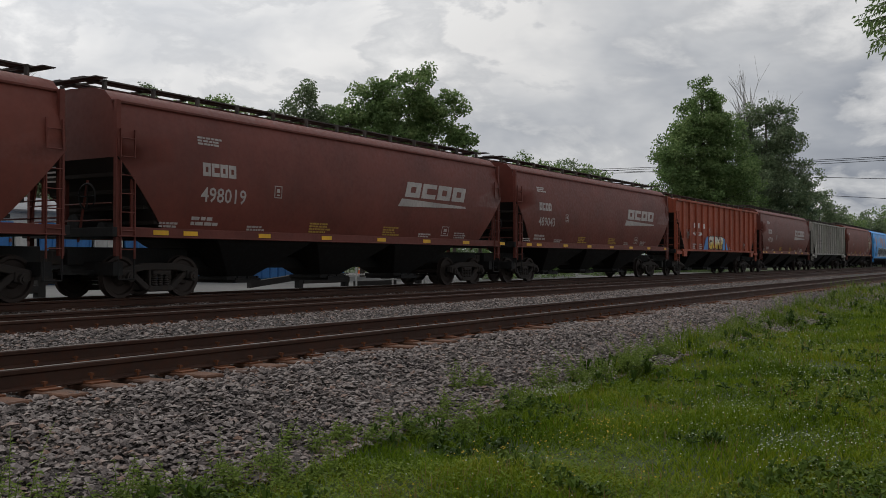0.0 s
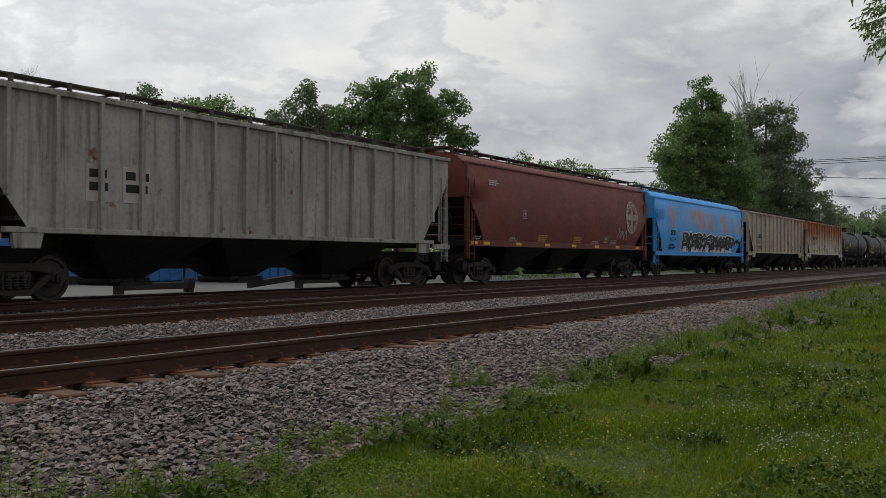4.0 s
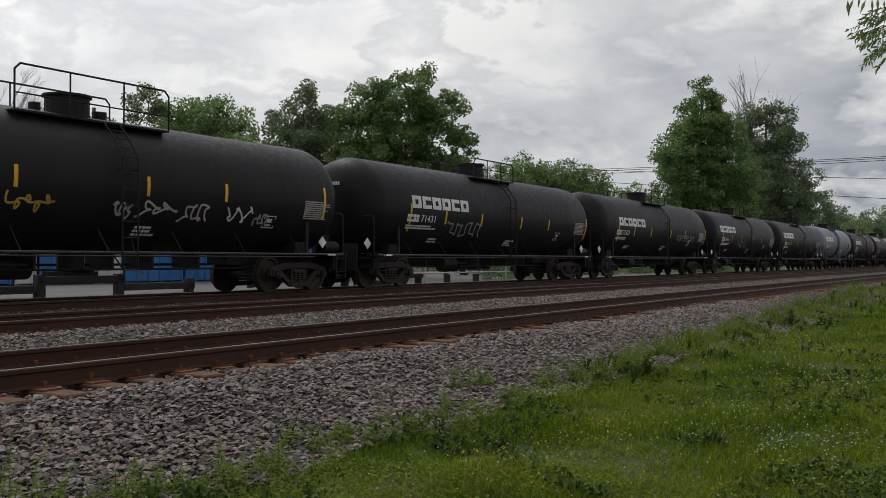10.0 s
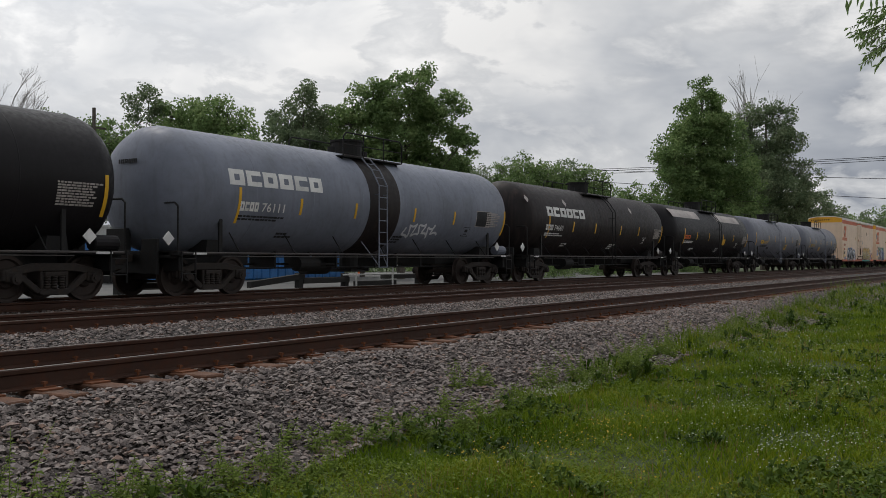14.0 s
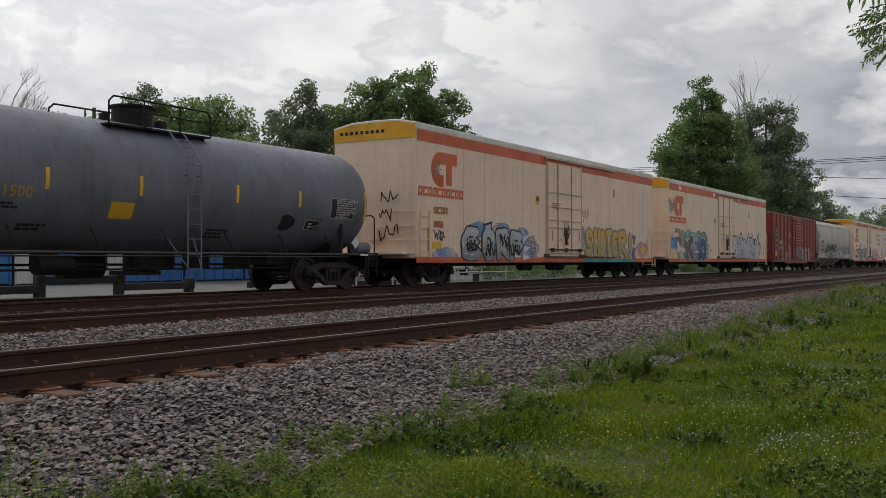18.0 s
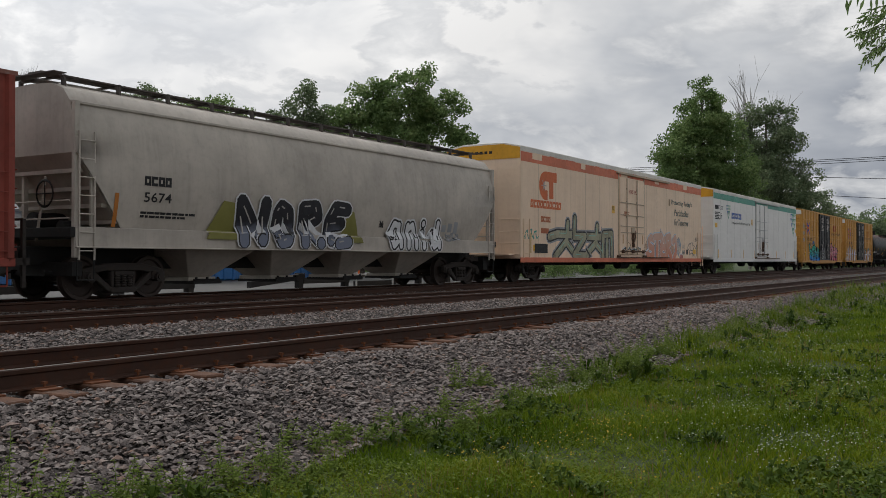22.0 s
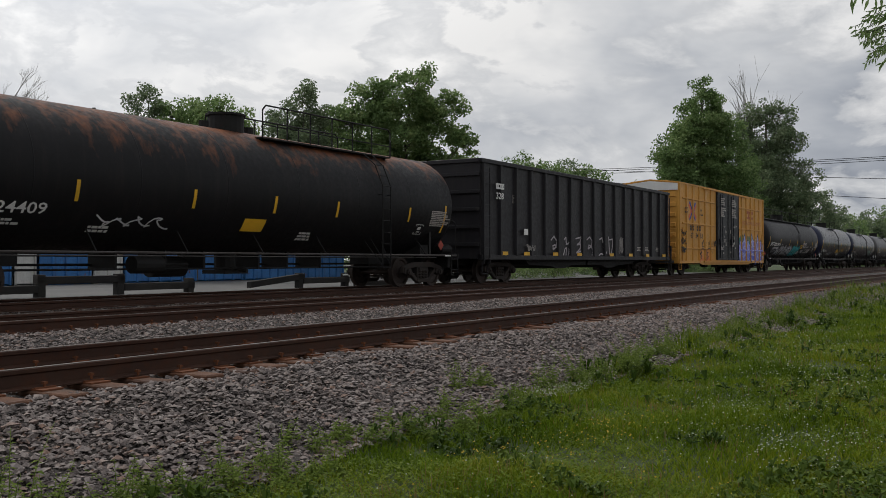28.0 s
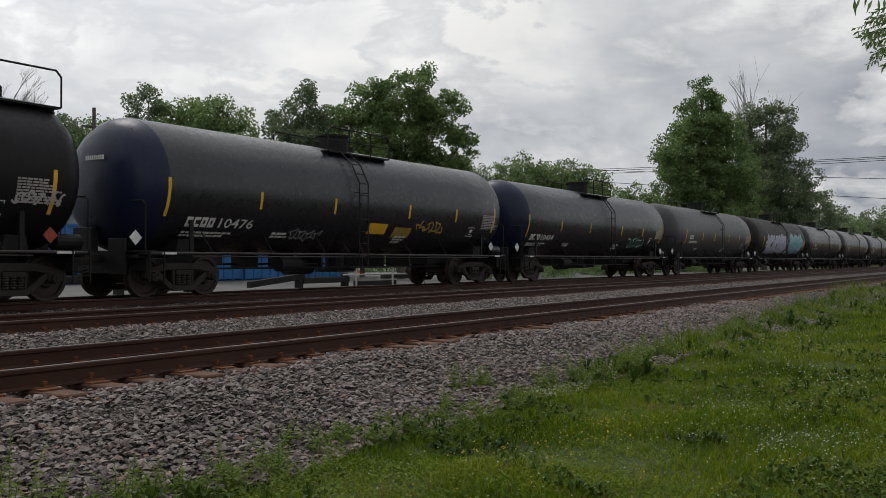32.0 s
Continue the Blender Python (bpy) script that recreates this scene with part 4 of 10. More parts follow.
def branch():
    """Twigs that hang into view close to the eye, swayed by the wind."""
    p = sight(0.437, 0.248, 7.0)
    x, y = place(0.80, 7.6)
    owner = thing("roadside_tree", "small tree whose branch tip hangs into view", "tree", at=(x, y, -0.8))
    p = p - Vector((x, y, -0.8))
    g = Geo()
    g.tube((0, 0, -0.2), (0, 0, 3.6), 0.11, 9, 0.07)
    g.tube((0, 0, 2.6), tuple(p + Vector((math.sin(YAW), -math.cos(YAW), 0)) * 0.45 + Vector((0, 0, 0.12))), 0.05, 7, 0.012)
    part("trunk", g, M_BARK, owner)
    r = random.Random(4)
    right = Vector((math.sin(YAW), -math.cos(YAW), 0))
    ahead = Vector((math.cos(YAW), math.sin(YAW), 0))
    g, lf = Geo(), Geo()

    def leaf(q, d, ln, wide):
        w = d.cross(ahead + right * r.uniform(-0.7, 0.7)).normalized() * ln * wide
        m = q + d * ln * 0.45
        lf.add([q, m + w, q + d * ln + Vector((0, 0, -0.15 * ln)), m - w], [(0, 1, 2, 3)])
    # feathery side twigs fanning from the right
    for n in range(15):
        u = n / 14
        a = right * r.uniform(0.24, 0.34) + ahead * r.uniform(-0.1, 0.1) + Vector((0, 0, 0.16 - 0.30 * u + r.uniform(-0.03, 0.03)))
        b = right * (-0.05 + 0.22 * abs(u - 0.35) + r.uniform(-0.02, 0.08)) + ahead * r.uniform(-0.1, 0.1) + Vector((0, 0, 0.075 - 0.38 * u + r.uniform(-0.03, 0.03)))
        g.tube(a, b, 0.004, 5, 0.0015)
        for i in range(22):
            q = a.lerp(b, 0.12 + 0.88 * i / 21)
            side = 1 if i % 2 else -1
            d = (right * r.uniform(-1.0, 0.1) + Vector((0, 0, side * r.uniform(0.1, 0.7) - 0.6)) + ahead * r.uniform(-0.5, 0.5)).normalized()
            leaf(q, d, r.uniform(0.025, 0.065), r.uniform(0.12, 0.2))
    # longer narrow leaves above
    for n in range(9):
        a = right * (-0.06 + 0.045 * n) + Vector((0, 0, 0.20 + 0.01 * (n % 3)))
        d = (right * r.uniform(-0.6, 0.15) + Vector((0, 0, -1))).normalized()
        leaf(a, d, r.uniform(0.07, 0.12), 0.13)
    g.tube(right * 0.5 + Vector((0, 0, 0.24)), right * -0.07 + Vector((0, 0, 0.205)), 0.005, 5, 0.002)
    g.tube(right * 0.6 + Vector((0, 0, 0.0)), right * 0.22 + Vector((0, 0, -0.05)), 0.012, 6, 0.006)
    t = part("branch", g, M_BARK, owner, "twigs swayed by the wind")
    part("leaves", lf, M_LEAF, t)
    BRANCH.append((t, p))


branch()
# out of view: a crown added to dim the right of the meadow
x, y = place(0.80, 7.6)
tree(x + 0.3, y - 0.4, [(0.6, 6.6, 2.0), (-1.8, 7.0, 1.9), (-3.8, 7.6, 1.8), (2.4, 6.2, 2.0), (0.2, 8.6, 1.9), (-2.4, 9.0, 1.7)], "leafy tree standing beside the meadow", seed=91, count=9000, leaf=0.16, base=-0.8, name="meadow_tree")


# ---- railway wagons ----
M_BLACK = painted("grimy_black_steel", (0.014, 0.0135, 0.0135), dirt=(0.05, 0.037, 0.03), amount=0.45, rough=0.7)
M_TRUCK = painted("truck_iron", (0.034, 0.028, 0.025), dirt=(0.075, 0.052, 0.038), amount=0.6, rough=0.8)
M_WHEEL = painted("wheel_steel", (0.045, 0.034, 0.030), dirt=(0.08, 0.054, 0.038), amount=0.4, rough=0.6, metal=0.4)
M_WHITE = painted("white_lettering", (0.72, 0.71, 0.69), amount=0.15, rough=0.6)
M_OFFWHITE = painted("faded_white_lettering", (0.42, 0.38, 0.36), amount=0.3, rough=0.7)
M_YELLOW = painted("yellow_reflector", (0.75, 0.42, 0.03), amount=0.1, rough=0.4)
M_INK = painted("black_lettering", (0.02, 0.02, 0.022), amount=0.1, rough=0.6)

# slope sheets painted near-black: the deep shade under the hopper ends
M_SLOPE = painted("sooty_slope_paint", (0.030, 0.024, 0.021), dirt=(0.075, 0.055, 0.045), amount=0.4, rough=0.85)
# paler than the underframe: the highlight along the rail is put into its paint
M_SIDE_RAIL = painted("dusty_rail_paint", (0.075, 0.068, 0.066), dirt=(0.14, 0.11, 0.09), amount=0.5, rough=0.6)

GAPS = [-5.6, 12.4, 30.1, 48.3, 66.6, 84.5, 102.2, 120.6, 138.75, 157.6, 176.05, 193.3, 210.35, 227.4, 244.5, 261.55, 278.6, 295.65, 312.6, 329.55,
        346.5, 363.0, 386.5, 409.8, 427.2, 445.5, 470.1, 495.3, 516.3, 536.7, 556.5, 577.3, 597.8, 617.9, 635.4, 653.1, 670.6, 688.2, 705.8, 723.4, 741.0]
# the middle of each wagon's markings
MARKS = [3.95, 22.1, 40.05, 57.7, 75.7, 93.45, 111.2, 129.6, 148.1, 166.85, 184.7, 201.25, 218.0, 235.0, 252.1, 269.3, 286.45, 303.55, 320.45, 337.6,
         354.55, 374.65, 398.15, 418.55, 436.45, 457.85, 482.7, 505.8, 526.65, 546.75, 567.15, 587.63, 608.1, 626.7]
BODY = set()
CARS, WHEELS = [], []


def wheelset_mesh(g):
    for s in (-1, 1):
        y = s * 0.755
        prof = [(-0.065, 0.06), (-0.065, 0.16), (-0.02, 0.20), (-0.02, 0.36), (-0.065, 0.39), (-0.065, 0.457), (0.05, 0.462), (0.062, 0.482), (0.072, 0.48), (0.075, 0.39), (0.02, 0.36), (0.02, 0.20), (0.07, 0.16), (0.07, 0.06)]
        g.spin([(y - s * u, r) for u, r in prof], 28, "y")
    g.tube((0, -1.02, 0), (0, 1.02, 0), 0.075, 12)
    g.box(-0.03, 0.03, -1.04, -1.02, -0.03, 0.03)


def side_frame(g):
    """Cast side frame with two openings, springs and bearing ends, in its own plane."""
    top = [(-1.12, 0.42), (-1.12, 0.62), (-0.95, 0.66), (-0.45, 0.76), (0.45, 0.76), (0.95, 0.66), (1.12, 0.62), (1.12, 0.42), (0.98, 0.42), (0.9, 0.52), (0.45, 0.60), (-0.45, 0.60), (-0.9, 0.52), (-0.98, 0.42)]
    g.prism([(x, z) for x, z in top], "y", -0.07, 0.07)
    g.prism([(-0.36, 0.17), (-0.30, 0.26), (0.30, 0.26), (0.36, 0.17), (0.28, 0.13), (-0.28, 0.13)], "y", -0.085, 0.085)
    for s in (-1, 1):
        g.prism([(s * 0.88, 0.54), (s * 0.72, 0.58), (s * 0.26, 0.22), (s * 0.38, 0.16)], "y", -0.06, 0.06)
        g.prism([(s * 0.24, 0.60), (s * 0.32, 0.60), (s * 0.30, 0.25), (s * 0.24, 0.25)], "y", -0.06, 0.06)
        g.prism([(s * 1.06, 0.40), (s * 1.06, 0.60), (s * 0.74, 0.60), (s * 0.74, 0.40)], "y", -0.10, 0.09)


def spring(g):
    g.spin([(0.26 + 0.025 * k, 0.072 if k % 2 else 0.052) for k in range(11)], 10, "z")


def truck(car, x):
    t = part("truck", lambda g: (g.box(-0.2, 0.2, -1.0, 1.0, 0.42, 0.72), g.tube((0, 0, 0.72), (0, 0, 0.86), 0.28, 14), g.box(-0.75, -0.68, -0.75, 0.75, 0.30, 0.36), g.box(0.68, 0.75, -0.75, 0.75, 0.30, 0.36)),
             M_TRUCK, car, "grimy cast-iron truck", at=(x, 0, 0), key="truck")
    for s in (-1, 1):
        part("side_frame", side_frame, M_TRUCK, t, at=(0, s * 1.0, 0), bevel=0.015, key="side_frame")
        part("bolster_end", lambda g: g.box(-0.24, 0.24, -0.10, 0.10, 0.50, 0.59), M_TRUCK, t, at=(0, s * 1.0, 0), key="bolster_end", bevel=0.015)
        if s < 0:
            for x in (-0.16, 0.0, 0.16):
                part("spring", spring, M_TRUCK, t, at=(x, s * 1.05, 0), key="spring", smooth=True)
        for k in (-1, 1):
            part("bearing_cap", lambda g: (g.tube((0, -0.16, 0), (0, 0.05, 0), 0.105, 14), g.tube((0, -0.185, 0), (0, -0.16, 0), 0.06, 10)), M_TRUCK, t, at=pose(k * 0.889, s * 1.02, 0.457, 0, 0, 0 if s < 0 else 180), key="cap")
    for k in (-1, 1):
        w = part("wheelset", wheelset_mesh, M_WHEEL, t, key="wheelset", smooth=True)
        w.matrix_parent_inverse = Matrix.Translation((k * 0.889, 0, 0.457))
        WHEELS.append(w)
    return t


def coupler(car, half, s):
    part("coupler", lambda g: (g.box(-1.0, -0.25, -0.09, 0.09, 0.78, 0.96), g.prism([(-0.3, -0.16), (-0.3, 0.16), (-0.05, 0.19), (0.06, 0.10), (0.0, -0.02), (0.05, -0.14), (-0.1, -0.2)], "z", 0.72, 1.02), g.tube((-0.55, -0.25, 0.62), (-0.02, -0.2, 0.5), 0.025, 6)),
         M_TRUCK, car, at=pose(s * half, 0, 0, 0, 0, 0 if s > 0 else 180), bevel=0.012, key="coupler")


def ladder(car, mat, x, y, z0, z1, w=0.42, name="ladder", n=None, sub=None):
    n = n or max(2, round((z1 - z0) / 0.36))

    def fill(g):
        for s in (-1, 1):
            g.box(s * w / 2 - 0.014, s * w / 2 + 0.014, -0.035, 0.0, z0, z1)
        for i in range(n):
            z = z0 + (i + 0.5) * (z1 - z0) / n
            g.tube((-w / 2, -0.03, z), (w / 2, -0.03, z), 0.012, 5)
    return part(name, fill, mat, car, at=(x, y, 0), key=("ladder", round(z0, 2), round(z1, 2), w, n))


def steps_part(car, mat, x, y, z):
    part("stirrup_step", lambda g: g.bar([(-0.2, 0, 0.42), (-0.2, 0, 0), (0.2, 0, 0), (0.2, 0, 0.42)], 0.018, 6), mat, car, at=(x, y, z), key="stirrup")


def bars(car, mat, x, z, y, w, h, rows, seed=1, name="stencil", surface=None):
    """Small unreadable stencilling as plain bars."""
    r = random.Random(seed)
    g = Geo()
    for i in range(rows):
        zz = z - i * h * 1.55
        xx, end = x, x + w * r.uniform(0.6, 1.0)
        while xx < end:
            k = h * r.uniform(1.2, 3.5)
            flat(g, [(xx, zz), (xx + k, zz), (xx + k, zz - h), (xx, zz - h)], y, surface)
            xx += k + h * r.uniform(0.35, 0.8)
    return tagged(part(name, g, mat, car), kind="stuff")


def flat(g, pts, y, surface=None, thick=0.006):
    """A thin polygon on the near side; pts (x, z). surface: z -> y of a rounded wall."""
    n = len(pts)
    front = [(px, (surface(pz) if surface else y) - thick, pz) for px, pz in pts]
    back = [(px, (surface(pz) if surface else y) + 0.002, pz) for px, pz in pts]
    g.add(front + back, [tuple(range(n)), *[(i, n + i, n + (i + 1) % n, (i + 1) % n) for i in range(n)]])


def words(car, s, x, z, size, mat, y=0.0, surface=None, bold=0.0, wide=1.0, slant=0.0, name="lettering", thick=0.006, turn=0.0, end=None):
    """Painted words on the near side (or, with end, on the end wall at that x, read from -x)."""
    cu = bpy.data.curves.new(name, "FONT")
    cu.body, cu.size, cu.offset, cu.shear, cu.resolution_u = s, size, bold, slant, 2
    tmp = bpy.data.objects.new(name, cu)
    me = bpy.data.meshes.new_from_object(tmp)
    bpy.data.objects.remove(tmp)
    if surface:
        bm = bmesh.new()
        bm.from_mesh(me)
        for k in range(1, 6):
            bmesh.ops.bisect_plane(bm, geom=bm.verts[:] + bm.edges[:] + bm.faces[:], plane_co=(0, size * 0.74 * k / 6, 0), plane_no=(0, 1, 0))
        bm.to_mesh(me)
        bm.free()
    c, t = math.cos(radians(turn)), math.sin(radians(turn))
    for v in me.vertices:
        a, b = v.co.x * wide, v.co.y
        a, b = a * c - b * t, a * t + b * c
        if end is not None:
            v.co = (end - thick, x - a, z + b)
        else:
            v.co = (x + a, (surface(z + b) if surface else y) - thick, z + b)
    me.materials.clear()
    me.materials.append(mat)
    ob = new(name, me)
    ob.parent = car
    return ob


def lettered(car, s, x0, x1, z0, z1, mat, y=0.0, surface=None, bold=0.0, slant=0.0, name="lettering", thick=0.006):
    """Words fitted to the box x0..x1, z0..z1 on the near side."""
    cu = bpy.data.curves.new(name, "FONT")
    cu.body, cu.size, cu.offset, cu.shear, cu.resolution_u = s, 1.0, bold, slant, 2
    tmp = bpy.data.objects.new(name, cu)
    me = bpy.data.meshes.new_from_object(tmp)
    bpy.data.objects.remove(tmp)
    bm = bmesh.new()
    bm.from_mesh(me)
    xs, ys = [v.co.x for v in bm.verts], [v.co.y for v in bm.verts]
    a0, a1, b0, b1 = min(xs), max(xs), min(ys), max(ys)
    for v in bm.verts:
        v.co.x = x0 + (v.co.x - a0) / (a1 - a0) * (x1 - x0)
        v.co.y = z0 + (v.co.y - b0) / (b1 - b0) * (z1 - z0)
    if surface:
        for k in range(1, 7):
            bmesh.ops.bisect_plane(bm, geom=bm.verts[:] + bm.edges[:] + bm.faces[:], plane_co=(0, z0 + (z1 - z0) * k / 7, 0), plane_no=(0, 1, 0))
    for v in bm.verts:
        v.co = (v.co.x, (surface(v.co.y) if surface else y) - thick, v.co.y)
    bm.to_mesh(me)
    bm.free()
    me.materials.clear()
    me.materials.append(mat)
    ob = new(name, me)
    ob.parent = car
    return tagged(ob, kind="stuff") if len(s) > 4 else ob


def bubble(car, s, x0, x1, z0, z1, fill, line, y=0.0, surface=None, fat=0.05, slant=0.0, shine=None):
    """Fat spray-painted letters: an outline, a fill and highlights."""
    m = 0.06
    lettered(car, s, x0 - m, x1 + m, z0 - m, z1 + m, line, y, surface, fat + 0.045, slant, "graffiti_outline", 0.006)
    lettered(car, s, x0, x1, z0, z1, fill, y, surface, fat, slant, "graffiti_fill", 0.010)
    if shine:
        lettered(car, s, x0 - 0.02, x1 - 0.06, z0 + 0.05, z1 + 0.01, shine, y, surface, fat * 0.1 - 0.022, slant, "graffiti_highlight", 0.013)


def tag_lines(car, x, z, w, h, mat, y=0.0, surface=None, seed=1, n=7, t=0.014):
    """A quick spray-can scrawl: one looping line."""
    r = random.Random(seed)
    g = Geo()
    pts = []
    f1, f2, p1, p2, k = n * 0.5 * r.uniform(0.85, 1.15), n * r.uniform(0.85, 1.15), r.uniform(0, 6), r.uniform(0, 6), r.uniform(0.5, 1.1)
    m = n * 9
    for i in range(m):
        u = i / (m - 1)
        tall = 0.55 + 0.45 * math.sin(u * n * 2.3 + p2) ** 2
        pts.append((x + w * (u + k * 0.62 / n * math.sin(6.283 * f2 * u + p1)), z + h * (0.5 + 0.48 * tall * math.sin(6.283 * f1 * 2 * u * 0.5 + p2 + 0.7 * math.sin(6.283 * f2 * u)))))
    for a, b in zip(pts, pts[1:]):
        d = Vector((b[0] - a[0], b[1] - a[1]))
        if d.length < 1e-3:
            continue
        d.normalize()
        flat(g, [(a[0] - d.y * t, a[1] + d.x * t), (a[0] + d.y * t, a[1] - d.x * t), (b[0] + d.y * t, b[1] - d.x * t), (b[0] - d.y * t, b[1] + d.x * t)], y, surface, 0.008)
    tagged(part("graffiti_tag", g, mat, car), kind="stuff")


def scrawl(car, x, y, z, w, h, seed, t=0.02):
    """A black marker tag on a wagon's end wall at x."""
    r = random.Random(seed)
    g = Geo()
    p = (y, z + h * r.random())
    for i in range(11):
        q = (y + w * (i + r.random()) / 11, z + h * r.random())
        d = Vector((q[0] - p[0], q[1] - p[1]))
        n = Vector((-d.y, d.x)).normalized() * t
        g.add([(x - 0.03, p[0] + n.x, p[1] + n.y), (x - 0.03, p[0] - n.x, p[1] - n.y), (x - 0.03, q[0] - n.x, q[1] - n.y), (x - 0.03, q[0] + n.x, q[1] + n.y)], [(0, 1, 2, 3)])
        p = q
    return tagged(part("tag", g, S_BLACK, car), kind="stuff")


def disc(g, x, z, r0, r1, y, surface=None, n=28, thick=0.006, a0=0.0, a1=360.0):
    for i in range(n):
        a, b = radians(a0 + (a1 - a0) * i / n), radians(a0 + (a1 - a0) * (i + 1) / n)
        flat(g, [(x + r0 * math.cos(a), z + r0 * math.sin(a)), (x + r1 * math.cos(a), z + r1 * math.sin(a)), (x + r1 * math.cos(b), z + r1 * math.sin(b)), (x + r0 * math.cos(b), z + r0 * math.sin(b))], y, surface, thick)


def block_logo(car, n, x, z, w, h, mat, y=0.0, surface=None, slant=0.0, name="logo", gap=0.12, slot=True):
    """A brand name drawn as a row of plain bold blocks, some with a slot."""
    step = w / n
    for i in range(n):
        g = Geo()
        a, b = x + i * step, x + (i + 1 - gap) * step
        m0, m1 = a + (b - a) * 0.32, a + (b - a) * 0.68
        cols = [(a, m0), (m0, m1), (m1, b)]
        for j, (p, q) in enumerate(((0.0, 0.3), (0.3, 0.7), (0.7, 1.0))):
            s0, s1 = slant * p * h, slant * q * h
            for k, (u, v) in enumerate(cols):
                if slot and j == 1 and (k == 1 or k == 2 and i % 3 == 1):
                    continue
                flat(g, [(u + s0, z + p * h), (v + s0, z + p * h), (v + s1, z + q * h), (u + s1, z + q * h)], y, surface)
        part(name, g, mat, car, weld=True)


def box_mark(car, mat, x, z, w, h, y, surface=None, name="stencil_box"):
    g = Geo()
    t = 0.02
    for p in ([(x, z), (x + w, z), (x + w, z + t), (x, z + t)], [(x, z + h - t), (x + w, z + h - t), (x + w, z + h), (x, z + h)], [(x, z), (x + t, z), (x + t, z + h), (x, z + h)], [(x + w - t, z), (x + w, z), (x + w, z + h), (x + w - t, z + h)],
              [(x + w * .3, z + h * .45), (x + w * .7, z + h * .45), (x + w * .7, z + h * .75), (x + w * .3, z + h * .75)], [(x + w * .3, z + h * .2), (x + w * .7, z + h * .2), (x + w * .7, z + h * .3), (x + w * .3, z + h * .3)]):
        flat(g, p, y, surface)
    part(name, g, mat, car)


def sign(car, mat, pts, y=0.0, surface=None, name="placard", thick=0.006, label=""):
    """A thin painted plate; on a rounded wall it is sliced so that it follows the curve."""
    g = Geo()
    z0, z1 = min(p[1] for p in pts), max(p[1] for p in pts)
    if surface and z1 - z0 > 0.12:
        bm = bmesh.new()
        f = bm.faces.new([bm.verts.new((p[0], 0, p[1])) for p in pts])
        n = math.ceil((z1 - z0) / 0.07)
        for k in range(1, n):
            bmesh.ops.bisect_plane(bm, geom=bm.verts[:] + bm.edges[:] + bm.faces[:], plane_co=(0, 0, z0 + (z1 - z0) * k / n), plane_no=(0, 0, 1))
        bm.verts.index_update()
        g.add([(v.co.x, surface(v.co.z) - thick, v.co.z) for v in bm.verts], [[v.index for v in q.verts] for q in bm.faces])
        bm.free()
    else:
        flat(g, pts, y, surface, thick)
    return part(name, g, mat, car, label)


def rect(x, z, w, h):
    return [(x, z), (x + w, z), (x + w, z + h), (x, z + h)]


def diamond(x, z, r):
    return [(x - r, z), (x, z - r), (x + r, z), (x, z + r)]


SPRAY = {}


def mist(mat):
    """Thin overspray of a spray colour: patchy, with the wall showing through."""
    name = mat.name + "_mist"
    if name in MATS:
        return MATS[name]
    m, nt, b = nodes(name)
    N, L = nt.nodes.new, nt.links.new
    b.inputs["Base Color"].default_value = rgb(SPRAY[mat.name])
    b.inputs["Roughness"].default_value = 0.7
    tc = N("ShaderNodeTexCoord")
    fine, broad, ad, mr = N("ShaderNodeTexNoise"), N("ShaderNodeTexNoise"), N("ShaderNodeMath"), N("ShaderNodeMapRange")
    fine.inputs["Scale"].default_value, broad.inputs["Scale"].default_value = 45.0, 2.2
    L(tc.outputs["Object"], fine.inputs["Vector"]); L(tc.outputs["Object"], broad.inputs["Vector"])
    L(fine.outputs["Fac"], ad.inputs[0]); L(broad.outputs["Fac"], ad.inputs[1])
    mr.inputs["From Min"].default_value, mr.inputs["From Max"].default_value = 0.75, 1.25
    mr.inputs["To Min"].default_value, mr.inputs["To Max"].default_value = 0.12, 0.85
    L(ad.outputs[0], mr.inputs["Value"]); L(mr.outputs[0], b.inputs["Alpha"])
    MATS[name] = m
    return m


def spray(name, col):
    SPRAY["spray_" + name] = col
    return painted("spray_" + name, col, amount=0.12, rough=0.5, dirt=tuple(c * 0.5 for c in col), grain=5)


def blend(name, low, high, z0, z1):
    """Spray paint that runs from one colour at z0 to another at z1."""
    mat = painted("spray_" + name, low, amount=0.12, rough=0.5, grain=5)
    nt = mat.node_tree
    N, L = nt.nodes.new, nt.links.new
    tc, sp, mr, no, mx = N("ShaderNodeTexCoord"), N("ShaderNodeSeparateXYZ"), N("ShaderNodeMapRange"), N("ShaderNodeTexNoise"), N("ShaderNodeMix")
    no.inputs["Scale"].default_value, no.inputs["Detail"].default_value = 1.6, 4
    L(tc.outputs["Object"], sp.inputs[0]); L(tc.outputs["Object"], no.inputs["Vector"])
    ad = N("ShaderNodeMath"); ad.operation = "MULTIPLY_ADD"; ad.inputs[1].default_value = (z1 - z0) * 1.6
    L(no.outputs["Fac"], ad.inputs[0]); L(sp.outputs[2], ad.inputs[2])
    mr.inputs["From Min"].default_value, mr.inputs["From Max"].default_value = z0 + (z1 - z0) * 0.8, z1 + (z1 - z0) * 0.8
    L(ad.outputs[0], mr.inputs["Value"])
    mx.data_type = "RGBA"
    L(mr.outputs[0], mx.inputs[0]); mx.inputs[6].default_value, mx.inputs[7].default_value = rgb(low), rgb(high)
    L(mx.outputs[2], nt.nodes["Principled BSDF"].inputs["Base Color"])
    return mat


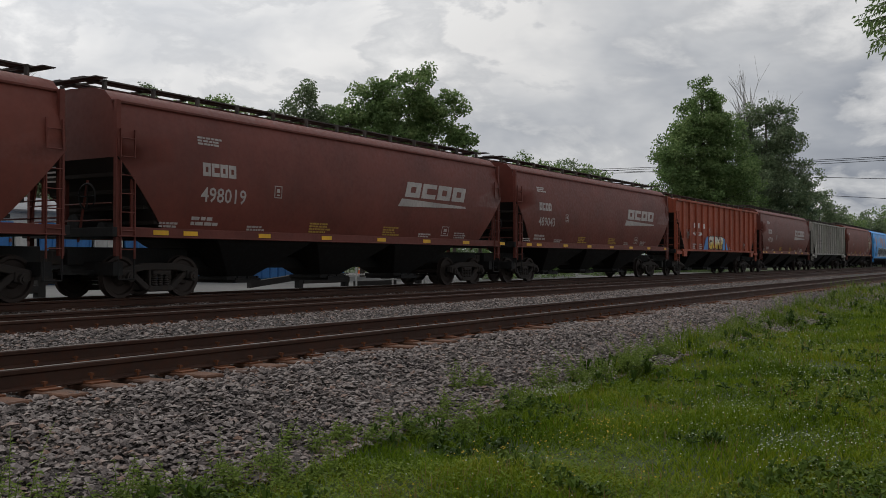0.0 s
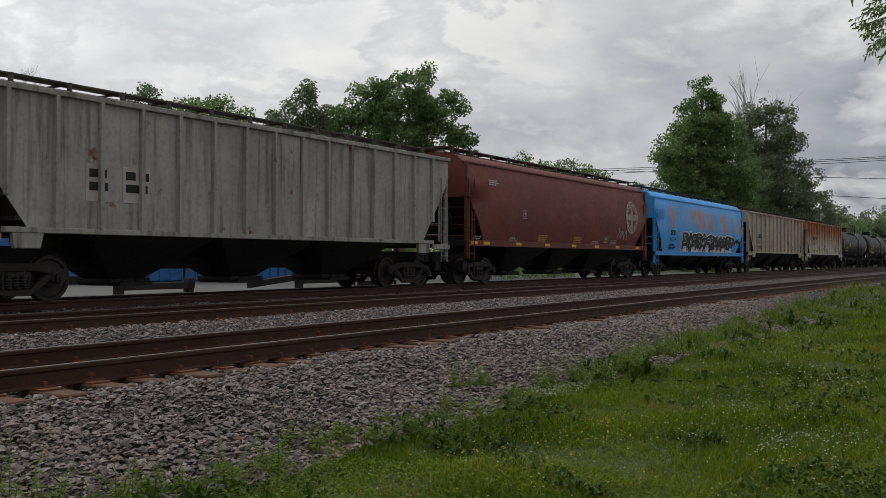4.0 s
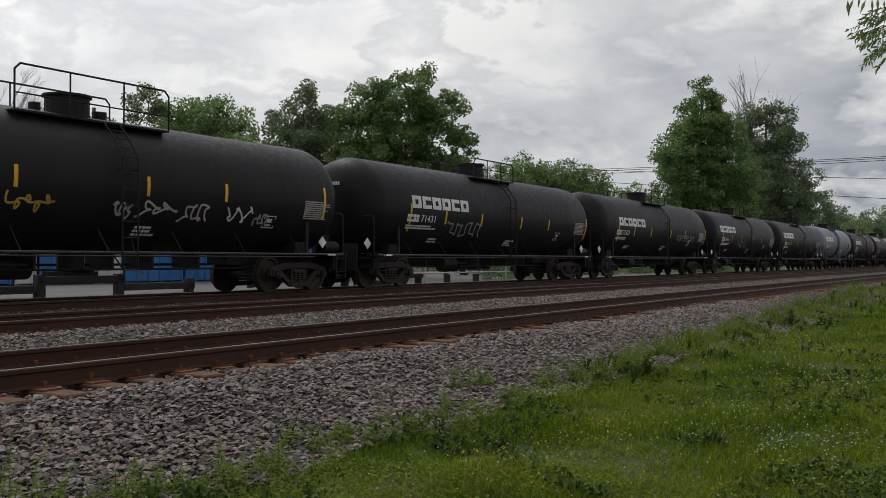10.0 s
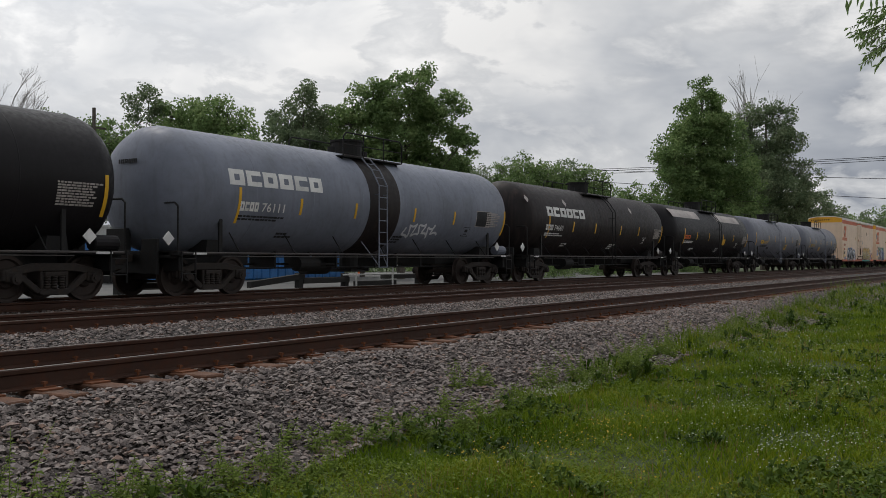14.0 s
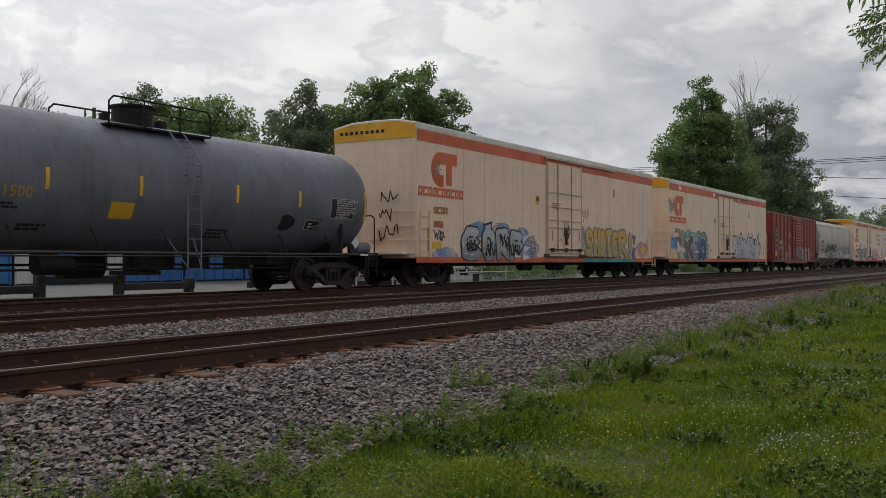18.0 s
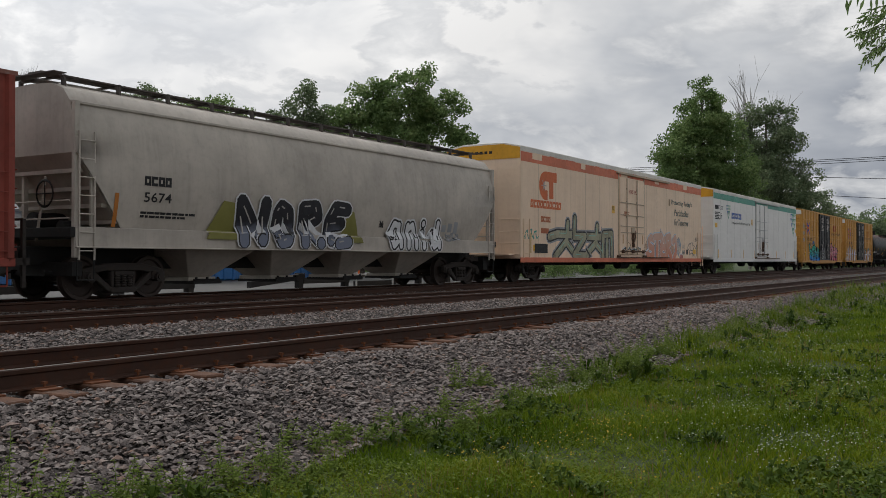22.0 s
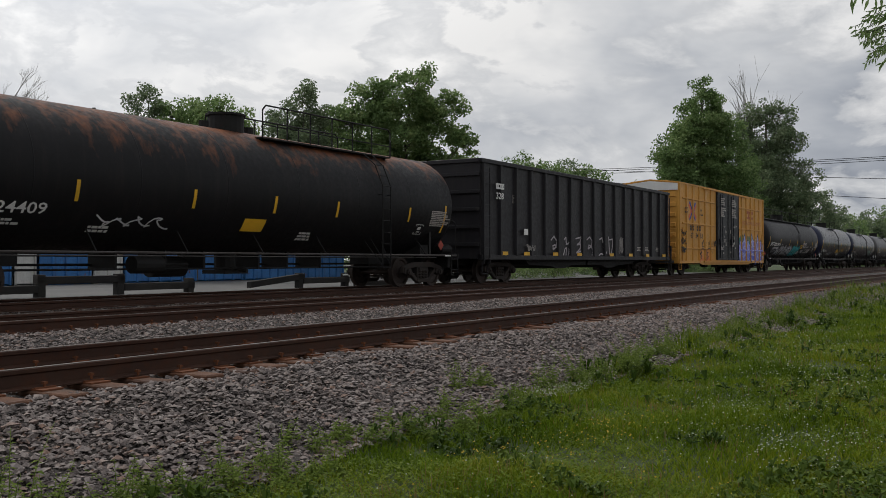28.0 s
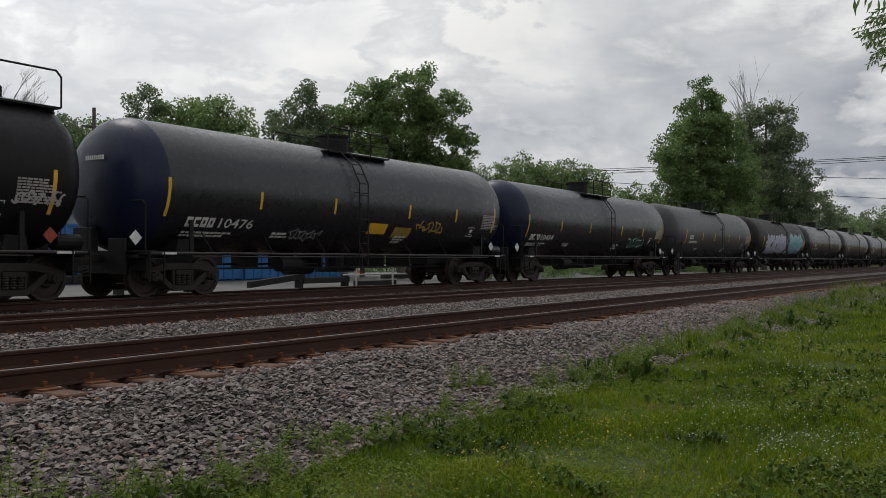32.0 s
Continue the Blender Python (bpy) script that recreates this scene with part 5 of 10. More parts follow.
def fan(g, centre, pts, y, surface, thick):
    """A star-shaped patch as a fan of triangles with a shared middle."""
    at = lambda p: (p[0], (surface(p[1]) if surface else y) - thick, p[1])
    n = len(pts)
    g.add([at(centre)] + [at(p) for p in pts], [(0, i + 1, (i + 1) % n + 1) for i in range(n)])


def stroke(g, a, b, t, y, surface, th):
    d = Vector((b[0] - a[0], b[1] - a[1]))
    if d.length < 1e-3:
        return
    d.normalize()
    flat(g, [(a[0] - d.y * t, a[1] + d.x * t), (a[0] + d.y * t, a[1] - d.x * t), (b[0] + d.y * t, b[1] - d.x * t), (b[0] - d.y * t, b[1] + d.x * t)], y, surface, th)


GLYPHS = [[[(0.02, 0), (0.1, 1)], [(0.1, 0.97), (0.85, 0.88)], [(0.8, 0.9), (0.95, 0)], [(0.1, 0.45), (0.85, 0.42)]],
          [[(0.1, 0), (0.0, 1)], [(0, 0.96), (0.9, 0.85), (0.2, 0.5), (1, 0.08)]],
          [[(0.95, 0.86), (0.3, 1), (0.02, 0.55), (0.15, 0.05), (0.95, 0.04)]],
          [[(0.95, 0.95), (0.12, 0.9), (0.08, 0.56), (0.9, 0.44), (0.92, 0.06), (0, 0.04)]],
          [[(0, 1), (0.22, 0.02), (0.5, 0.7), (0.8, 0.02), (1.02, 1)]],
          [[(0.06, 0), (0.1, 1), (0.9, 0.04), (0.95, 1)]],
          [[(0, 0.93), (1.02, 0.95)], [(0.52, 0.95), (0.42, 0)]],
          [[(0.1, 0), (0.02, 1)], [(0, 0.96), (0.92, 0.95)], [(0.08, 0.5), (0.8, 0.5)], [(0.1, 0.05), (1, 0.03)]],
          [[(0.3, 1), (0.95, 0.75), (0.9, 0.2), (0.4, 0.0), (0.02, 0.35), (0.05, 0.8), (0.5, 1)]]]


def strokes(g, lines, t, y, surface, th, tips):
    """Thick joined lines; tips: 'round' or 'sharp' ends."""
    lift = 0.0
    for line in lines:
        for a, b in zip(line, line[1:]):
            m = max(1, math.ceil(abs(b[1] - a[1]) / 0.22)) if surface else 1
            for i in range(m):
                p = (a[0] + (b[0] - a[0]) * i / m, a[1] + (b[1] - a[1]) * i / m)
                q = (a[0] + (b[0] - a[0]) * (i + 1) / m, a[1] + (b[1] - a[1]) * (i + 1) / m)
                stroke(g, p, q, t, y, surface, th + lift)
                lift += 0.00004
        for k, p in enumerate(line):
            n = 8
            flat(g, [(p[0] + t * math.cos(2 * math.pi * i / n + 0.39), p[1] + t * math.sin(2 * math.pi * i / n + 0.39)) for i in range(n)], y, surface, th + lift)
            lift += 0.00004
        if tips == "sharp":
            a, b = Vector(line[-2]), Vector(line[-1])
            d = (b - a).normalized()
            if d.y < -0.25:
                continue
            s = Vector((-d.y, d.x))
            flat(g, [tuple(b + s * t * 1.7), tuple(b - s * t * 1.7), tuple(b + d * t * 2.6)], y, surface, th + lift)
            lift += 0.00004


def drape(obs, posts, half_w, depth, belts=()):
    """Lets paint follow the raised posts and belts of a side wall."""
    for ob in obs:
        bm = bmesh.new()
        bm.from_mesh(ob.data)
        xs, zs = [v.co.x for v in bm.verts], [v.co.z for v in bm.verts]
        if not xs:
            bm.free()
            continue
        cuts = [((p + s * half_w * q, 0, 0), (1, 0, 0)) for p in posts for s in (-1, 1) for q in (0.62, 1.05) if min(xs) < p + s * half_w * q < max(xs)]
        cuts += [((0, 0, b + s), (0, 0, 1)) for b in belts for s in (-0.055, -0.03, 0.03, 0.055) if min(zs) < b + s < max(zs)]
        for co, no in cuts:
            bmesh.ops.bisect_plane(bm, geom=bm.verts[:] + bm.edges[:] + bm.faces[:], plane_co=co, plane_no=no)
        for v in bm.verts:
            u = min([abs(v.co.x - p) for p in posts], default=9)
            k = depth * max(0.0, min(1.0, (half_w * 1.05 - u) / (half_w * 0.4)))
            u = min([abs(v.co.z - b) for b in belts], default=9)
            k = max(k, 0.056 * max(0.0, min(1.0, (0.055 - u) / 0.025)))
            v.co.y -= k
        bm.to_mesh(ob.data)
        bm.free()


def piece(car, x, z, w, h, n, fill, line, y=0.0, surface=None, seed=1, back=None, shine=None, wild=0.5, name="graffiti", halo=None, mass=None):
    """Spray-painted lettering too tangled to read: interlocked thick strokes with outline, highlights and a cloud behind. Returns its parts."""
    r = random.Random(seed)
    step = w / n
    made = []

    def put(label, g, mat, stuff=False):
        ob = part(name + label, g, mat, car)
        made.append(tagged(ob, kind="stuff") if stuff else ob)
    if back:
        for q in range(max(2, n // 2)):
            g = Geo()
            cx, cz = x + w * (q + 0.5) / max(2, n // 2) + r.uniform(-0.2, 0.2) * step, z + h * r.uniform(0.5, 0.85)
            rx, rz = step * r.uniform(1.0, 1.5), h * r.uniform(0.38, 0.55)
            pts = [(cx + rx * math.cos(0.314 * i) * r.uniform(0.86, 1.1), max(z - 0.02, cz + rz * math.sin(0.314 * i) * r.uniform(0.86, 1.1))) for i in range(20)]
            fan(g, (cx, cz), pts, y, surface, 0.002 + 0.0004 * q)
            put("_cloud", g, mist(back) if back.name in SPRAY else back)
    if mass:
        g = Geo()
        m = n * 3
        up = [(x + w * (1 - q / m), z + h * r.uniform(0.55, 0.85) * (0.75 if q in (0, m) else 1)) for q in range(m + 1)]
        lo = [(x + w * q / m + (0.12 if 0 < q < m else 0), z + h * r.uniform(0.02, 0.08)) for q in range(m + 1)]
        for q in range(m):
            flat(g, [lo[q], lo[q + 1], up[m - q - 1], up[m - q]], y, surface, 0.0035)
        put("_body", g, mass, True)
    t = min(step * 0.165, h * 0.15)
    edge = min(0.06, t * 0.5)
    tips = "sharp" if wild > 0.45 else "round"
    for i in range(n):
        lines = []
        sk, sc, up = r.uniform(-0.12, 0.18), r.uniform(0.9, 1.12), r.uniform(-0.03, 0.06)
        gl = GLYPHS[r.choice((0, 1, 3, 4, 5, 7))] if wild > 0.6 else GLYPHS[r.randrange(len(GLYPHS))]
        fx, fz = r.random() < 0.5, r.random() < 0.4
        gl = [[(1 - u if fx else u, 1 - v if fz else v) for u, v in ln] for ln in gl]
        gl.append([(r.uniform(-0.15, 0.3), r.uniform(0.0, 1.0)), (r.uniform(0.8, 1.2), r.uniform(0.0, 1.0))])
        for ln in gl:
            lines.append([(x + step * (i + 0.08 + (u + sk * v + r.uniform(-0.06, 0.06) * wild) * 0.86 * sc), z + h * (0.10 + up + v * 0.80 + r.uniform(-0.05, 0.05) * wild)) for u, v in ln])
        lift = 0.003 * (i % 2)
        f = fill[i % len(fill)] if isinstance(fill, (list, tuple)) else fill
        if halo:
            g = Geo()
            strokes(g, lines, t + edge * 2.1, y, surface, 0.0035 + 0.25 * lift, tips)
            put("_halo", g, halo, True)
        # wild lettering shows where each bar crosses the next
        sets = [[ln] for ln in lines] if wild > 0.55 else [lines]
        go, gf = Geo(), Geo()
        for q, some in enumerate(sets):
            strokes(go, some, t + edge, y, surface, 0.0065 + lift + 0.0014 * q, tips)
            strokes(gf, some, t, y, surface, 0.0072 + lift + 0.0014 * q, tips)
        put("_outline", go, line, True)
        put("_fill", gf, f, True)
        g = Geo()
        for ln in lines:
            for a, b in zip(ln, ln[1:]):
                if r.random() < 0.35:
                    continue
                u0, u1 = r.uniform(0.05, 0.4), r.uniform(0.55, 1.0)
                o = t * 0.55
                stroke(g, (a[0] + (b[0] - a[0]) * u0 - o * 0.7, a[1] + (b[1] - a[1]) * u0 + o * 0.5), (a[0] + (b[0] - a[0]) * u1 - o * 0.7, a[1] + (b[1] - a[1]) * u1 + o * 0.5), t * r.uniform(0.09, 0.2), y, surface, 0.0145 + lift)
        if g.v:
            put("_highlight", g, shine or line, True)
    return made


def drawn_letters(car, letters, t, y, halo, line, shine=None, tips="round", name="graffiti", surface=None, rim=0.05, floor=0.79):
    """Spray-painted letters, each (strokes in a unit box, x0, x1, z0, z1, fill): a pale rim, a dark outline, a fill and thin highlights."""
    made = []
    for k, (lines, x0, x1, z0, z1, fill) in enumerate(letters):
        lines = [[(x0 + u * (x1 - x0), z0 + v * (z1 - z0)) for u, v in ln] for ln in lines]
        lift = 0.0035 * (k % 2)
        for label, grow, mat, th in (("_halo", rim * 2, halo, 0.0035), ("_outline", rim, line, 0.0065), ("_fill", 0.0, fill, 0.0095)):
            if mat is None:
                continue
            g = Geo()
            strokes(g, lines, t + grow, y, surface, th + lift, tips)
            g.v = [(p[0], p[1], max(p[2], floor)) for p in g.v]
            made.append(tagged(part(name + label, g, mat, car), kind="stuff"))
        if shine:
            g = Geo()
            for ln in lines:
                for a, b in zip(ln, ln[1:]):
                    o = t * 0.55
                    stroke(g, (a[0] * 0.85 + b[0] * 0.15 - o * 0.7, a[1] * 0.85 + b[1] * 0.15 + o * 0.5), (a[0] * 0.4 + b[0] * 0.6 - o * 0.7, a[1] * 0.4 + b[1] * 0.6 + o * 0.5), 0.018, y, surface, 0.0165 + lift)
            made.append(tagged(part(name + "_highlight", g, shine, car), kind="stuff"))
    return made


# strokes of single letters in a unit box
L_K = [[(0.12, 0), (0.0, 0.55), (-0.2, 0.72)], [(0.0, 0.5), (0.85, 1.0), (0.95, 0.95)], [(0.3, 0.62), (1.0, 0.02)]]
L_E = [[(0.95, 0.95), (0.35, 0.98), (0.05, 0.6), (0.1, 0.1), (0.5, 0.0), (1.0, 0.06)], [(0.1, 0.5), (0.7, 0.55)]]
L_S = [[(0.95, 0.88), (0.5, 1.0), (0.08, 0.82), (0.2, 0.55), (0.85, 0.42), (0.9, 0.12), (0.45, 0.0), (0.0, 0.08)]]
L_O = [[(0.3, 0.98), (0.85, 0.85), (1.0, 0.45), (0.8, 0.06), (0.35, 0.0), (0.02, 0.3), (0.05, 0.8), (0.3, 0.98)]]
L_A = [[(-0.15, 0.60), (0.2, 0.70), (0.85, 0.70)], [(0.66, 1.05), (0.60, 0.5), (0.08, 0.0)], [(0.60, 0.46), (1.08, 0.0)]]
L_Z = [[(0.15, 1.12), (0.12, 0.62)], [(0.1, 0.60), (0.85, 0.62), (0.12, 0.06), (0.9, 0.04)]]
L_B = [[(0.0, 0.0), (0.1, 1.0), (0.85, 0.85), (0.15, 0.52), (0.95, 0.22), (0.0, 0.0)]]
L_H = [[(0.05, 1.0), (0.0, 0.0)], [(0.95, 1.0), (1.0, 0.0)], [(0.0, 0.5), (1.0, 0.48)]]
L_T = [[(0.0, 0.95), (1.0, 1.0)], [(0.5, 0.95), (0.42, 0.0)]]
L_R = [[(0.1, 0.0), (0.0, 0.95), (0.75, 1.0), (0.9, 0.72), (0.15, 0.48), (1.05, 0.0)]]
L_M = [[(0.0, 0.0), (0.16, 1.0), (0.5, 0.3), (0.82, 1.0), (1.0, 0.0)]]
L_F = [[(0.95, 0.92), (0.1, 1.0), (0.05, 0.0)], [(0.1, 0.5), (0.75, 0.52)]]
L_U = [[(0.0, 1.0), (0.05, 0.2), (0.4, 0.0), (0.85, 0.15), (0.95, 1.0)]]
L_BIG_N = [[(0.08, 0.0), (0.0, 1.0), (0.85, 0.05), (1.0, 1.0)]]
L_LOW_A = [[(0.9, 0.9), (0.4, 1.0), (0.0, 0.45), (0.25, 0.0), (0.85, 0.35)], [(0.9, 0.95), (1.0, 0.0)]]
L_LOW_N = [[(0.05, 0.95), (0.0, 0.0)], [(0.02, 0.7), (0.6, 0.98), (0.98, 0.6), (1.0, 0.0)]]
L_LOW_I = [[(0.5, 0.62), (0.5, 0.0)], [(0.5, 1.0), (0.5, 0.96)]]
L_LOW_D = [[(0.9, 0.5), (0.3, 0.6), (0.0, 0.3), (0.3, 0.0), (0.9, 0.2)], [(0.95, 1.05), (1.0, 0.0)]]
L_N = [[(0.0, 0.0), (0.06, 0.68), (0.75, 0.72), (0.78, 0.04)], [(0.38, 0.5), (0.36, 0.05)]]


def cloud(car, x, z, rx, rz, mat, y, seed, lift=0):
    """A soft-edged burst of spray paint: an uneven round patch."""
    r = random.Random(seed)
    g = Geo()
    fan(g, (x, z), [(x + rx * math.cos(0.262 * i) * r.uniform(0.82, 1.1), z + rz * math.sin(0.262 * i) * r.uniform(0.82, 1.1)) for i in range(24)], y, None, 0.0015 + 0.0004 * lift)
    return part("spray_patch", g, mist(mat) if mat.name in SPRAY and mat.name != "spray_black" else mat, car)


def base_car(name, label, category, k, mat_end=None):
    """An empty wagon of its length with trucks and couplers; returns it and half its length between couplers."""
    half = (GAPS[k + 1] - GAPS[k]) / 2
    car = thing(name, label, category, "wagons of the freight train")
    car.matrix_basis = pose((GAPS[k] + GAPS[k + 1]) / 2, TRAIN_Y, 0)
    CARS.append((car, (GAPS[k] + GAPS[k + 1]) / 2, k))
    for s in (-1, 1):
        coupler(car, half, s)
    return car, half


# ---- tank wagon ----
TANK_R, TANK_Z = 1.50, 2.47


def tank_size(top):
    """Sets the bore of the next tank from the height of its crown; the belly stays at one height."""
    global TANK_R, TANK_Z
    TANK_R = (top - 0.97) / 2
    TANK_Z = 0.97 + TANK_R


def tank_wall(z):
    d = max(-TANK_R * 0.999, min(TANK_R * 0.999, z - TANK_Z))
    return -math.sqrt(TANK_R ** 2 - d ** 2)


def tank_car(k, mat, label, ends=None, band=None, walkway=1.45, dome_dx=0.1, ladder_mat=None, full_walk=False, tall=0.85, manway_dx=None, ladder_dx=None, top=3.90):
    tank_size(top)
    R = TANK_R
    up = top - 3.97
    car, half = base_car("tank_car", label, "tank car", k)
    tl = half - 0.52
    for s in (-1, 1):
        truck(car, s * (half - 2.12))
    prof = [(-tl + u, q * R / 1.5) for u, q in ((0, 0.0), (0.02, 0.4), (0.08, 0.78), (0.19, 1.08), (0.35, 1.30), (0.55, 1.44), (0.78, 1.5))]
    cyl = [(-tl + 0.78 + (2 * tl - 1.56) * i / 8, R) for i in range(1, 8)]
    full = prof + cyl + [(-u, r) for u, r in reversed(prof)]
    part("tank", lambda g: g.spin(full, 56, "x", (0, 0, TANK_Z)), mat, car, smooth=True, key=("tank", round(tl, 2), top))
    if ends:
        part("tank_end", lambda g: g.spin([(u - 0.004, r + 0.004) for u, r in prof], 56, "x", (0, 0, TANK_Z)), ends, car, smooth=True, key=("tank_end", round(tl, 2), top))
    if band:
        part("middle_band", lambda g: g.spin([(-0.75, R), (-0.75, R + 0.007), (0.75, R + 0.007), (0.75, R)], 56, "x", (0, 0, TANK_Z)), band, car, smooth=True, key=("tank_band", top))
    n = 7
    for i in range(1, n):
        x = -tl + 0.5 + (2 * tl - 1.0) * i / n
        part("weld_seam", lambda g: g.spin([(-0.018, R - 0.002), (-0.008, R + 0.0025), (0.008, R + 0.0025), (0.018, R - 0.002)], 56, "x", (0, 0, TANK_Z)), mat, car, at=(x, 0, 0), smooth=True, key=("seam", top))
    # underframe: stub sills, saddles, side handrails
    for s in (-1, 1):
        part("stub_sill", lambda g: (g.box(-2.9, 0.55, -0.35, 0.35, 0.70, 1.02), g.box(0.2, 0.5, -1.25, 1.25, 0.86, 1.02), g.box(-0.35, 0.5, -1.5, 1.5, 0.93, 1.0)), M_BLACK, car, at=pose(s * (half - 1.15), 0, 0, 0, 0, 0 if s > 0 else 180), bevel=0.01, key="stub_sill")
        part("draft_box", lambda g: (g.box(-0.2, 0.75, -0.62, 0.62, 0.52, 0.98), g.box(0.35, 0.5, -1.3, 1.3, 0.58, 0.9)), M_BLACK, car, at=pose(s * (half - 1.35), 0, 0, 0, 0, 0 if s > 0 else 180), bevel=0.015, key="draft_box")
        part("hand_brake_gear", lambda g: g.box(-0.08, 0.1, 0.1, 0.75, 1.0, 1.55), M_BLACK, car, at=(s * (half - 0.62), 0, 0), bevel=0.015, key="hand_brake")
        part("brake_hanger", lambda g: g.box(-0.05, 0.05, -0.9, -0.4, 0.5, 1.3), M_BLACK, car, at=(s * (half - 0.62), 0, 0), bevel=0.015, key="brake_hanger")
        part("saddle", lambda g: (g.prism([(-0.28, 0.95), (-0.22, 1.30), (0.22, 1.30), (0.28, 0.95)], "y", -1.12, 1.12), g.prism([(-0.05, 0.95), (-0.05, 1.9), (0.05, 1.9), (0.05, 0.95)], "y", -1.33, -1.28), g.prism([(-0.05, 0.95), (-0.05, 1.9), (0.05, 1.9), (0.05, 0.95)], "y", 1.28, 1.33)), M_BLACK, car, at=(s * (half - 2.12), 0, 0), key="saddle")
        e = half - 0.72
        part("end_handrail", lambda g: g.bar([(0, -1.42, 1.0), (0, -1.42, 2.02), (0, -1.32, 2.1), (0, 1.32, 2.1), (0, 1.42, 2.02), (0, 1.42, 1.0)], 0.021, 6), M_BLACK, car, at=(s * e, 0, 0), key="end_handrail")
        part("end_platform", lambda g: (g.box(-0.16, 0.16, -1.5, 1.5, 1.0, 1.03)), M_BLACK, car, at=(s * (half - 0.8), 0, 0), key="end_platform")
        ladder(car, M_BLACK, s * (half - 0.95), -1.5, 0.35, 1.02, 0.4, "corner_step", 2)
        sign(car, M_WHITE, rect(s * (half - 1.3) - 0.2, 0.945, 0.4, 0.045), y=-1.505, name="sill_plate", thick=0.012)
    for y in (-1.49, 1.49):
        part("side_rail", lambda g: (g.tube((-half + 0.8, y, 0.98), (half - 0.8, y, 0.98), 0.026, 6), g.tube((-half + 2.0, y * 1.0, 0.91), (half - 2.0, y, 0.91), 0.012, 5)), M_SIDE_RAIL, car, key=("side_rail", round(half, 2), y))
    for i in range(7):
        x = -half + 2.6 + (2 * half - 5.2) * i / 6
        part("rail_bracket", lambda g: g.bar([(0, -1.49, 0.98), (0, -1.12, 1.48)], 0.016, 5), M_BLACK, car, at=(x, 0, 0), key="rail_bracket")
    part("brake_cylinder", lambda g: (g.tube((-0.45, -0.55, 0.72), (0.35, -0.55, 0.72), 0.2, 14), g.tube((0.6, 0.1, 0.66), (1.6, 0.1, 0.66), 0.24, 14), g.tube((0.35, -0.55, 0.72), (1.2, -0.55, 0.72), 0.03, 6)), M_BLACK, car, at=(-half * 0.28, 0, 0), key="brake_cyl")
    part("brake_rigging", lambda g: (g.tube((-half + 2.5, -0.45, 0.62), (half - 2.5, -0.45, 0.62), 0.025, 5), g.tube((-half + 2.5, 0.3, 0.72), (half - 2.5, 0.3, 0.72), 0.03, 5), *[g.box(x - 0.03, x + 0.03, -0.5, 0.4, 0.6, 1.05) for x in (-3.6, -2.2, -1.0, 0.9, 2.0, 3.4)]), M_BLACK, car, key=("rigging", round(half, 2)))
    part("air_reservoir", lambda g: g.tube((0, -1.15, 1.17), (0.62, -1.15, 1.17), 0.165, 14), mat, car, at=(half - 1.35, 0, 0), bevel=0.02, key="air_reservoir")
    part("bottom_outlet", lambda g: (g.tube((0, 0, 0.55), (0, 0, 1.05), 0.28, 14), g.box(-0.4, 0.4, -0.4, 0.4, 0.48, 0.58), g.tube((0, -0.35, 0.62), (0, -0.75, 0.55), 0.05, 8)), M_BLACK, car, at=(0.2, 0, 0), key="outlet")
    # top fittings
    d = dome_dx
    part("manway", lambda g: (g.tube((0, 0, 3.85), (0, 0, 4.34), 0.46, 20), g.tube((0, 0, 4.34), (0, 0, 4.39), 0.51, 20), g.tube((0.9, 0.1, 3.9), (0.9, 0.1, 4.16), 0.16, 12), g.tube((-0.85, -0.1, 3.9), (-0.85, -0.1, 4.12), 0.12, 12)), M_BLACK, car, at=(d if manway_dx is None else manway_dx, 0, up), key="manway")
    w = walkway
    part("top_platform", lambda g: (g.box(-w, w, -1.0, -0.62, 4.05, 4.09), g.box(-w, w, 0.62, 1.0, 4.05, 4.09), g.box(-w, -w + 0.4, -0.62, 0.62, 4.05, 4.09), g.box(w - 0.4, w, -0.62, 0.62, 4.05, 4.09), *[g.box(x - 0.025, x + 0.025, y - 0.03, y + 0.03, 3.6, 4.05) for x in (-w + 0.1, w - 0.1) for y in (-0.85, 0.85)]), M_BLACK, car, at=(d, 0, up - 0.30), key=("top_platform", w))
    hh = 4.07 + tall * 0.78

    def rail(g, y):
        g.bar([(-w, y, 4.07), (-w, y, hh - 0.12), (-w + 0.12, y, hh), (w - 0.12, y, hh), (w, y, hh - 0.12), (w, y, 4.07)], 0.021, 6)
        if w < 5:
            g.tube((-w, y, 4.4), (w, y, 4.4), 0.016, 5)
        if w > 2.5:
            for i in range(1, 6):
                x = -w + 2 * w * i / 6
                g.tube((x, y, 4.07), (x, y, hh), 0.019, 5)
        else:
            for x in (-w * 0.35, w * 0.35):
                g.tube((x, y, 4.07), (x, y, hh), 0.019, 5)
    for y in (-1.0, 1.0):
        part("platform_railing", lambda g: rail(g, y), M_BLACK, car, at=(d, 0, up - 0.30), key=("railing", w, y, tall))
    lm = ladder_mat or M_BLACK

    def side_ladder(g):
        # upright from the sill past the tank's waist, then leaning in to the platform
        arc = [(-R - 0.13, 0.62), (-R - 0.13, 2.95), (-R + 0.14, 3.42 + up), (-1.0, 3.77 + up)]
        for s in (-0.2, 0.2):
            g.bar([(s, a, b) for a, b in arc], 0.02, 6)
            g.tube((s, -R - 0.13, 0.66), (s * 2.0, -R + 0.35, 1.35), 0.016, 5)
            g.tube((s, -R - 0.13, 2.7), (s, -R + 0.02, 2.7), 0.014, 5)
        for (a, b), (c, e), m in zip(arc, arc[1:], (7, 2, 2)):
            for q in range(m):
                q /= m
